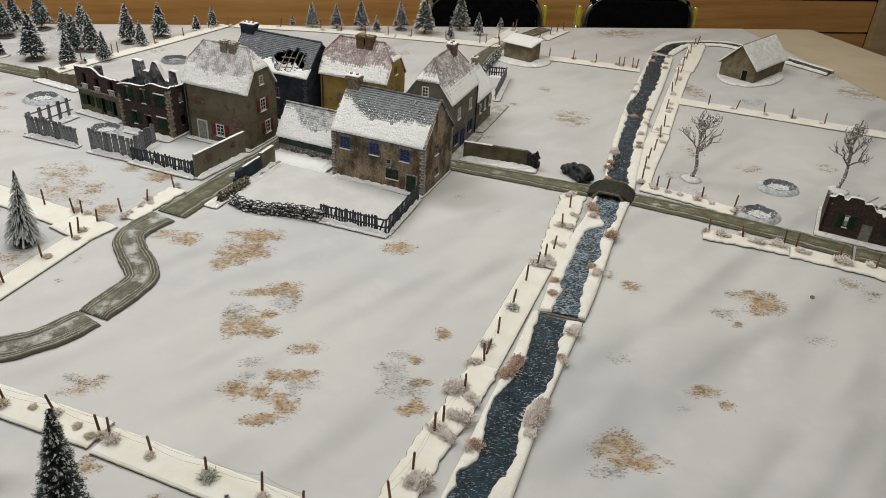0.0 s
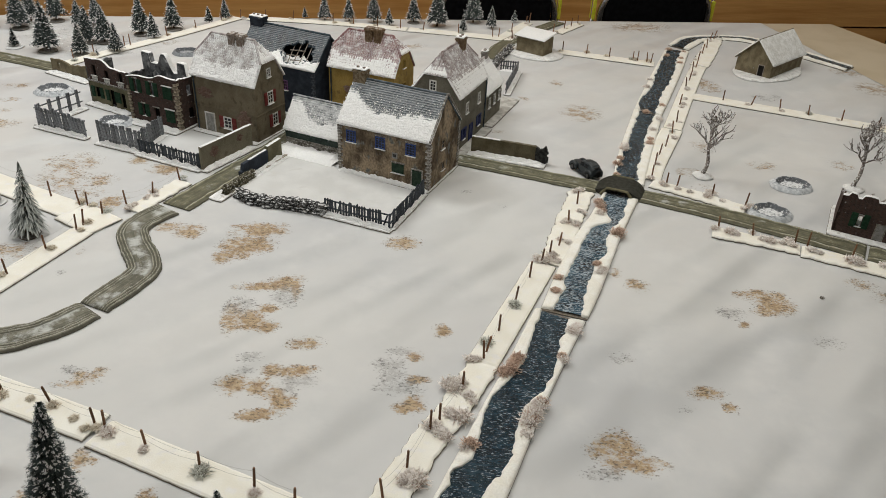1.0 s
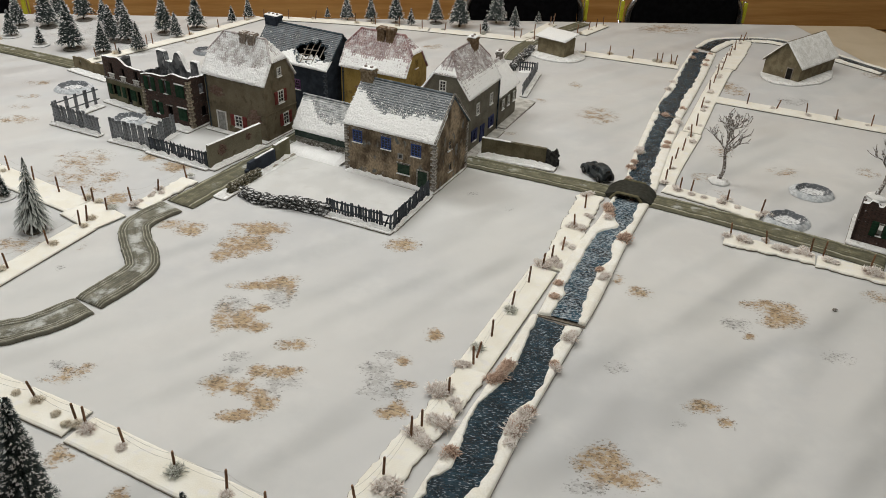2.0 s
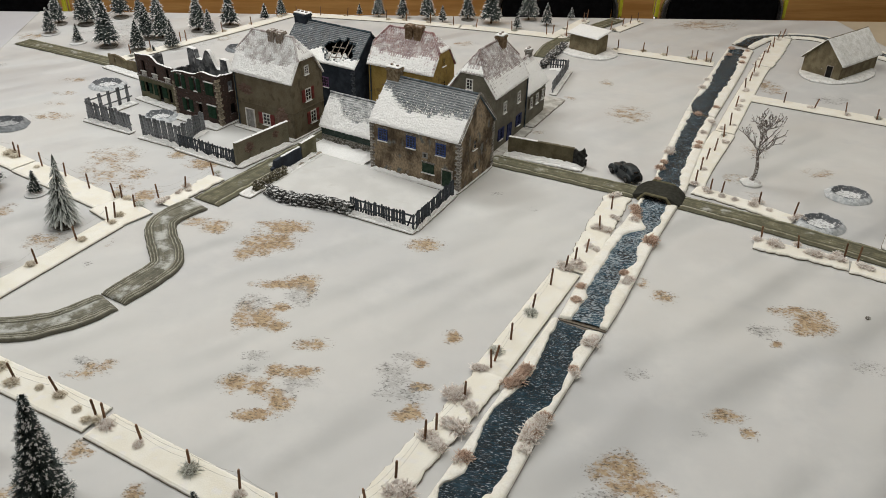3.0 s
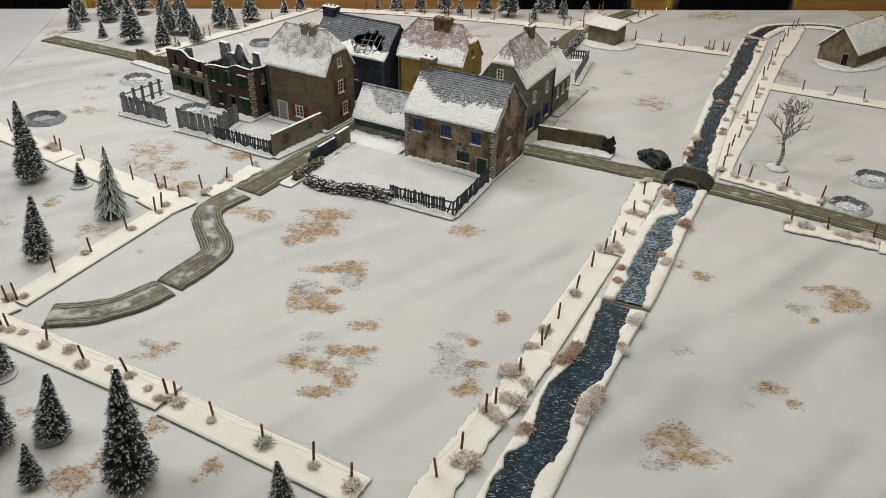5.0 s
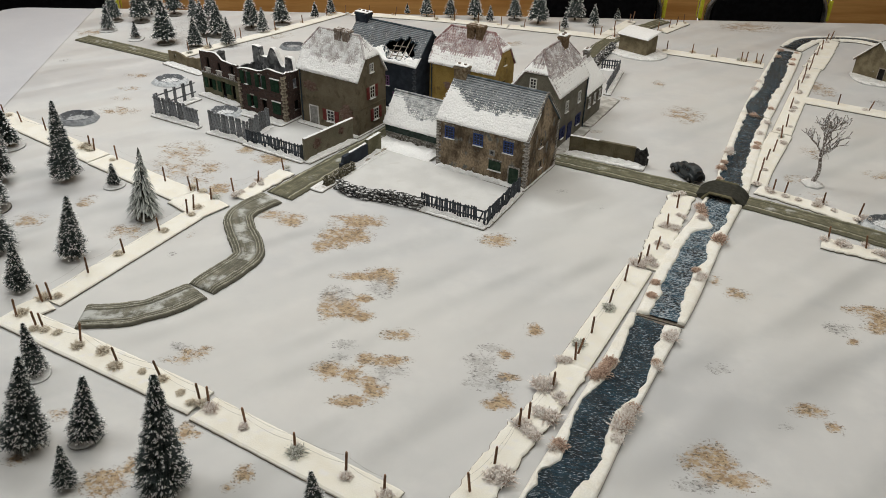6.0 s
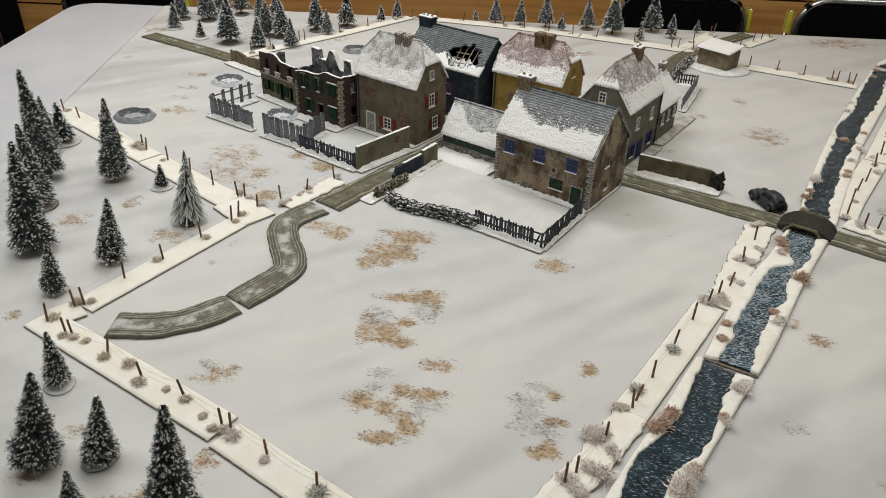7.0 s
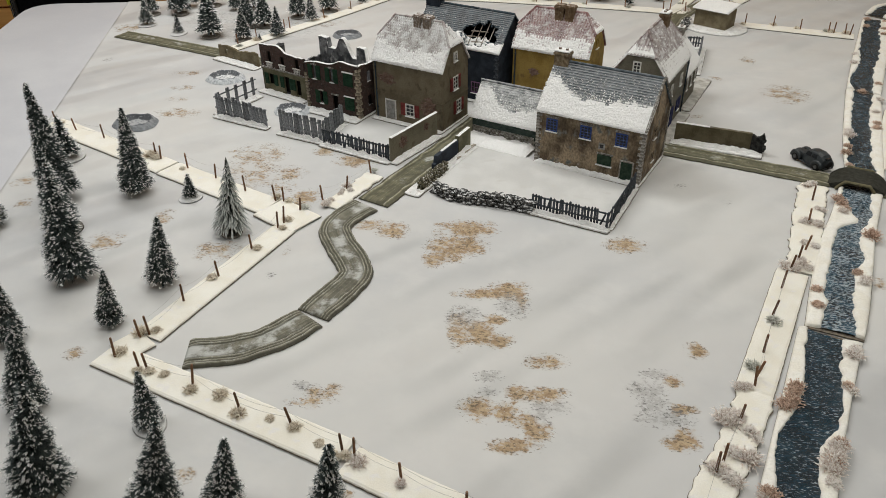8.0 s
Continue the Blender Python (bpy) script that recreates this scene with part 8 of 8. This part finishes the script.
def fence(m, L, gap, w, h, mat, label, plate=True, missing=(), fall=0.0, pointed=False, rails=2, back=0.006, ahead=0.012):
    root = thing("picket_fence" if w < 0.0045 else "board_fence", m, label, "fence", "garden fences")
    if plate:
        base_plate(root, [(-0.004, -ahead), (L + 0.004, -ahead), (L + 0.004, back), (-0.004, back)], 0.004)
    slat = MB()
    if pointed:
        slat.add([(-w / 2, -0.0008, 0), (w / 2, -0.0008, 0), (w / 2, -0.0008, h - w * 0.6), (0, -0.0008, h), (-w / 2, -0.0008, h - w * 0.6), (-w / 2, 0.0008, 0), (w / 2, 0.0008, 0), (w / 2, 0.0008, h - w * 0.6), (0, 0.0008, h), (-w / 2, 0.0008, h - w * 0.6)],
                 [(0, 1, 2, 3, 4), (9, 8, 7, 6, 5), (0, 5, 6, 1), (1, 6, 7, 2), (2, 7, 8, 3), (3, 8, 9, 4), (4, 9, 5, 0)])
    else:
        slat.box(-w / 2, w / 2, -0.0009, 0.0009, 0, h)
    me = slat.mesh("slat", mat)
    n = int(L / gap)
    for k in range(n):
        x = (k + 0.5) * L / n
        if any(a < x < b for a, b in missing):
            continue
        part("slat", me, None, root, m=pose(x + rnd.gauss(0, gap * 0.06), 0, 0.002, rnd.gauss(0, 1.5), rnd.gauss(0, 1.3), rnd.gauss(0, 3)) @ Matrix.Diagonal((rnd.uniform(0.88, 1.08), 1, rnd.uniform(0.9, 1.04) * (1 - fall * x / L), 1)))
    for k in range(rails):
        z = 0.004 + h * (0.25 + 0.45 * k)
        mb = MB()
        mb.box(0, L, 0.0009, 0.0026, z * (1 - fall * 0.4), z * (1 - fall * 0.4) + 0.0026)
        part("rail", mb, mat, root)
    for a, b in missing:
        mb = MB()
        mb.tube([(a + 0.002, -0.001, 0.004), (b - 0.001, 0.001, h * 0.8)], [0.0017, 0.0015], 4)
        part("loose_slat", mb, mat, root)
    drift(root, 0.0, L, -0.75 * ahead, -0.001, 0.0075, L * 40, 0.003 if plate else 0.0)
    return root


dark_fence = "dark blue-grey picket fence on a snowy base"
m, L = place(-0.368, 0.242, -0.246, 0.200)
fence(m, L, 0.0050, 0.0035, 0.032, picket_mat, dark_fence + " with broken pickets", missing=((0.024, 0.032), (0.113, 0.123)), pointed=True)
m, L = place(-0.244, 0.204, -0.200, 0.338)
fence(m, L, 0.0052, 0.0036, 0.034, picket_mat, dark_fence + " beside the garden", missing=((0.045, 0.05),), pointed=True, back=0.004, ahead=0.006)
m, L = place(-0.774, 0.432, -0.632, 0.377)
fence(m, L, 0.0052, 0.0036, 0.033, picket_mat, dark_fence + " with a broken gate", missing=((0.05, 0.057), (0.112, 0.118)), pointed=True)
grey_fence = "weathered grey board fence on a snowy base"
m, L = place(-0.872, 0.470, -0.778, 0.440)
fence(m, L, 0.0078, 0.0072, 0.046, plank_mat, grey_fence)
m, L = place(-0.776, 0.442, -0.762, 0.53)
fence(m, L, 0.0078, 0.007, 0.042, plank_mat, grey_fence, plate=False)
m, L = place(-1.030, 0.530, -0.905, 0.487)
fence(m, L, 0.0085, 0.0078, 0.05, plank_mat, grey_fence, fall=0.2)
m, L = place(-1.032, 0.534, -0.985, 0.642)
fence(m, L, 0.02, 0.0075, 0.048, plank_mat, grey_fence + " with boards missing", back=0.01)
m, L = place(-0.044, 0.905, -0.010, 1.085)
fence(m, L, 0.0082, 0.0075, 0.032, plank_mat, "pale grey board fence along the snowy lane")
m, L = place(-0.058, 1.098, -0.008, 1.092)
fence(m, L, 0.006, 0.0036, 0.028, picket_mat, "dark narrow picket fence behind the cottage", plate=False, pointed=True)

# snowy edging round the garden and low wall east of the stone house
for x0, y0, x1, y1 in ((-0.487, 0.478, -0.392, 0.437), (-0.545, 0.318, -0.487, 0.470)):
    m, L = place(x0, y0, x1, y1)
    mb = MB()
    mb.prism([(0, -0.003), (L, -0.003), (L, 0.003), (0, 0.003)], 0, 0.0045, 0.001)
    solid("garden_edging", mb, foam_edge, "thin brownish edge of the snowy garden base", "edging", m, "garden edgings")
mb = MB()
mb.prism([(-0.528, 0.280), (-0.500, 0.262), (-0.45, 0.255), (-0.368, 0.242), (-0.243, 0.204), (-0.2005, 0.340), (-0.372, 0.412), (-0.392, 0.437), (-0.487, 0.470), (-0.545, 0.318)], 0, 0.0023, 0.0006)
solid("garden_ground", mb, garden_snow, "flat trodden snow of the walled garden", "ground", kind="structure")
m, L = place(-0.120, 0.543, 0.028, 0.505)
root = thing("low_wall", m, "low olive-brown wall with a broken end in the snow", "wall", "low walls")
part("wall", panel(L - 0.018, lambda x: 0.037 + 0.12 * gutted(x), [], 0.007, 0.0), low_wall_mat, root)
snow_line(root, 0.06, lambda x: 0.037 + 0.12 * gutted(x), 0.006, 0.0005)
part("wall", panel(0.023, lambda x: 0.0365 - 0.22 * x + 1.6 * gutted(x * 2 + 4), [], 0.0085, -0.0007, step=0.0015, m=pose(L - 0.018, 0, 0)), soot_mat, root, "charred broken wall end")
mb = MB()
for k in range(9):
    mb.lathe([(0.0035, -0.002), (0.004, 0.001), (0.0015, 0.004)], 6, pose(L + rnd.uniform(0.002, 0.006), rnd.uniform(0, 0.012), rnd.uniform(0.003, 0.024), rnd.uniform(0, 90), rnd.uniform(0, 90), 0), 0.3)
part("broken_end", mb, soot_mat, root, "dark rubble at the broken end")
base_plate(root, [(-0.005, -0.02), (L + 0.006, -0.02), (L + 0.006, 0.022), (-0.005, 0.022)], 0.004)
drift(root, 0.0, L, -0.014, -0.001, 0.007, 16)


# ---- bridge ----
def bridge():
    m = pose(0.170, 0.408, 0, 0, 0, -19.5)
    root = thing("bridge", m, "grey-green humped toy bridge with an olive arch", "bridge")
    hx, hy = 0.047, 0.029

    def hump(x):
        f = max(0.0, abs(x) - 0.017) / (hx - 0.017)
        return 0.001 + 0.0158 * (1 - f ** 1.7)

    def arch(x):
        return min(0.013 * math.sqrt(max(0.0, 1 - (x / 0.022) ** 2)), hump(x) - 0.001)

    def half(x):
        f = max(0.0, abs(x) - 0.026) / (hx - 0.026)
        return hy * (0.42 + 0.58 * math.sqrt(max(0.0, 1 - f * f)))

    n = 32
    mb = MB()
    for i in range(n + 1):
        x = -hx + 2 * hx * i / n
        w = half(x)
        mb.add([(x, -w, arch(x)), (x, -w, hump(x)), (x, w, hump(x)), (x, w, arch(x))], [])
    mb.f += [(i * 4 + j, (i + 1) * 4 + j, (i + 1) * 4 + (j + 1) % 4, i * 4 + (j + 1) % 4) for i in range(n) for j in range(4)]
    mb.f += [(3, 2, 1, 0), tuple(n * 4 + j for j in range(4))]
    part("deck", mb, bridge_mat, root)
    for s in (-1, 1):
        mb = MB()
        pl = [(-0.031, 0.001), (-0.026, 0.0085), (-0.02, 0.0162), (0.018, 0.0162), (0.025, 0.0085), (0.03, 0.001)]
        mb.tube([(x, s * (half(x) + 0.0016), z) for x, z in pl], [0.0027] * 6, 8)
        part("arch_ring", mb, bridge_trim, root, "olive brown arch ring")


bridge()


# ---- car ----
def car():
    root = thing("saloon_car", pose(0.111, 0.481, 0.0, 0, 0, 122) @ Matrix.Diagonal((0.98, 1.02, 1.08, 1)), "dark slate-grey nineteen-thirties toy saloon car", "car")
    # front towards +x
    body = MB()
    secs = []
    for x, w, z0, z1, tw in ((-0.037, 0.0105, 0.007, 0.014, 0.82), (-0.034, 0.0128, 0.006, 0.021, 0.78), (-0.028, 0.0136, 0.006, 0.0262, 0.74), (-0.018, 0.0138, 0.006, 0.029, 0.72), (-0.005, 0.0135, 0.006, 0.0285, 0.7), (0.004, 0.0125, 0.006, 0.0255, 0.72), (0.009, 0.011, 0.006, 0.0185, 0.8), (0.02, 0.0085, 0.006, 0.0175, 0.8), (0.031, 0.0065, 0.006, 0.0165, 0.8), (0.033, 0.0055, 0.007, 0.0145, 0.8)):
        zm = z0 + (z1 - z0) * 0.55
        secs.append([(x, -w, z0), (x, -w, zm), (x, -w * tw, z1 - 0.0015), (x, -w * tw * 0.6, z1), (x, w * tw * 0.6, z1), (x, w * tw, z1 - 0.0015), (x, w, zm), (x, w, z0)])
    for s in secs:
        body.add(s, [])
    n = 8
    body.f += [(i * n + j, i * n + (j + 1) % n, (i + 1) * n + (j + 1) % n, (i + 1) * n + j) for i in range(len(secs) - 1) for j in range(n)]
    body.f += [tuple(range(n - 1, -1, -1)), tuple((len(secs) - 1) * n + j for j in range(n))]
    bo = part("body", body, car_mat, root, smooth=False, bevel=0.0008)
    for s in (-1, 1):
        for x0, x1 in ((-0.0225, -0.0105), (-0.009, 0.003)):
            mb = MB()
            mb.add([(x0 + 0.001, s * 0.0122, 0.0195), (x1, s * 0.0122, 0.0195), (x1 - 0.001, s * 0.0103, 0.0248), (x0 + 0.002, s * 0.0103, 0.0248), (x0 + 0.001, s * 0.0135, 0.0193), (x1, s * 0.0135, 0.0193), (x1 - 0.001, s * 0.0113, 0.0252), (x0 + 0.002, s * 0.0113, 0.0252)], [(4, 5, 6, 7), (0, 1, 5, 4), (1, 2, 6, 5), (2, 3, 7, 6), (3, 0, 4, 7)])
            part("side_window", mb, pane_mat, root)
        for x in (-0.025, 0.024):
            mb = MB()
            pl = [(x + 0.0105 * math.cos(a), s * 0.0125, 0.0055 + 0.0095 * math.sin(a)) for a in (math.pi * k / 10 for k in range(11))]
            mb.tube(pl, [0.0022, 0.003, 0.0034, 0.0036, 0.0036, 0.0036, 0.0036, 0.0036, 0.0034, 0.003, 0.0022], 8)
            part("mudguard", mb, car_mat, root, smooth=True)
            mb = MB()
            mb.lathe([(0.004, -0.0022), (0.0068, -0.002), (0.0072, 0.0), (0.0068, 0.002), (0.004, 0.0022)], 18, pose(x, s * 0.013, 0.0072, 90, 0, 0))
            wheel = part("wheel", mb, tyre_mat, root, smooth=True)
            mb = MB()
            mb.lathe([(0.0036, -0.0026), (0.003, 0.0026)], 12, pose(x, s * 0.0132, 0.0072, 90, 0, 0))
            part("rim", mb, hub_mat, wheel)
        mb = MB()
        mb.box(-0.0145, 0.0135, s * 0.0135 - 0.002, s * 0.0135 + 0.002, 0.0045, 0.006)
        part("running_board", mb, car_mat, root, bevel=0.0005)
        mb = MB()
        mb.lathe([(0.0008, -0.002), (0.0022, 0.0005), (0.0024, 0.0015), (0.001, 0.002)], 12, pose(0.031, s * 0.0095, 0.0135, 0, 90, 0))
        part("headlight", mb, hub_mat, root, smooth=True)
    mb = MB()
    mb.lathe([(0.0035, -0.0016), (0.006, -0.0014), (0.0064, 0.0), (0.006, 0.0014), (0.0035, 0.0016)], 18, pose(-0.0392, 0, 0.0135, 0, 78, 0))
    part("spare_wheel", mb, tyre_mat, root, smooth=True)
    mb = MB()
    mb.box(-0.0345, -0.0318, -0.005, 0.005, 0.0205, 0.0232)
    part("rear_window", mb, pane_mat, root)
    for x in (-0.0385, 0.0365):
        mb = MB()
        mb.tube([(x, -0.012, 0.0062), (x, 0.012, 0.0062)], [0.001, 0.001], 6)
        part("bumper", mb, car_mat, root)
    mb = MB()
    mb.box(0.0325, 0.0345, -0.0042, 0.0042, 0.007, 0.0155)
    part("radiator_grille", mb, hub_mat, root, bevel=0.0005)


car()
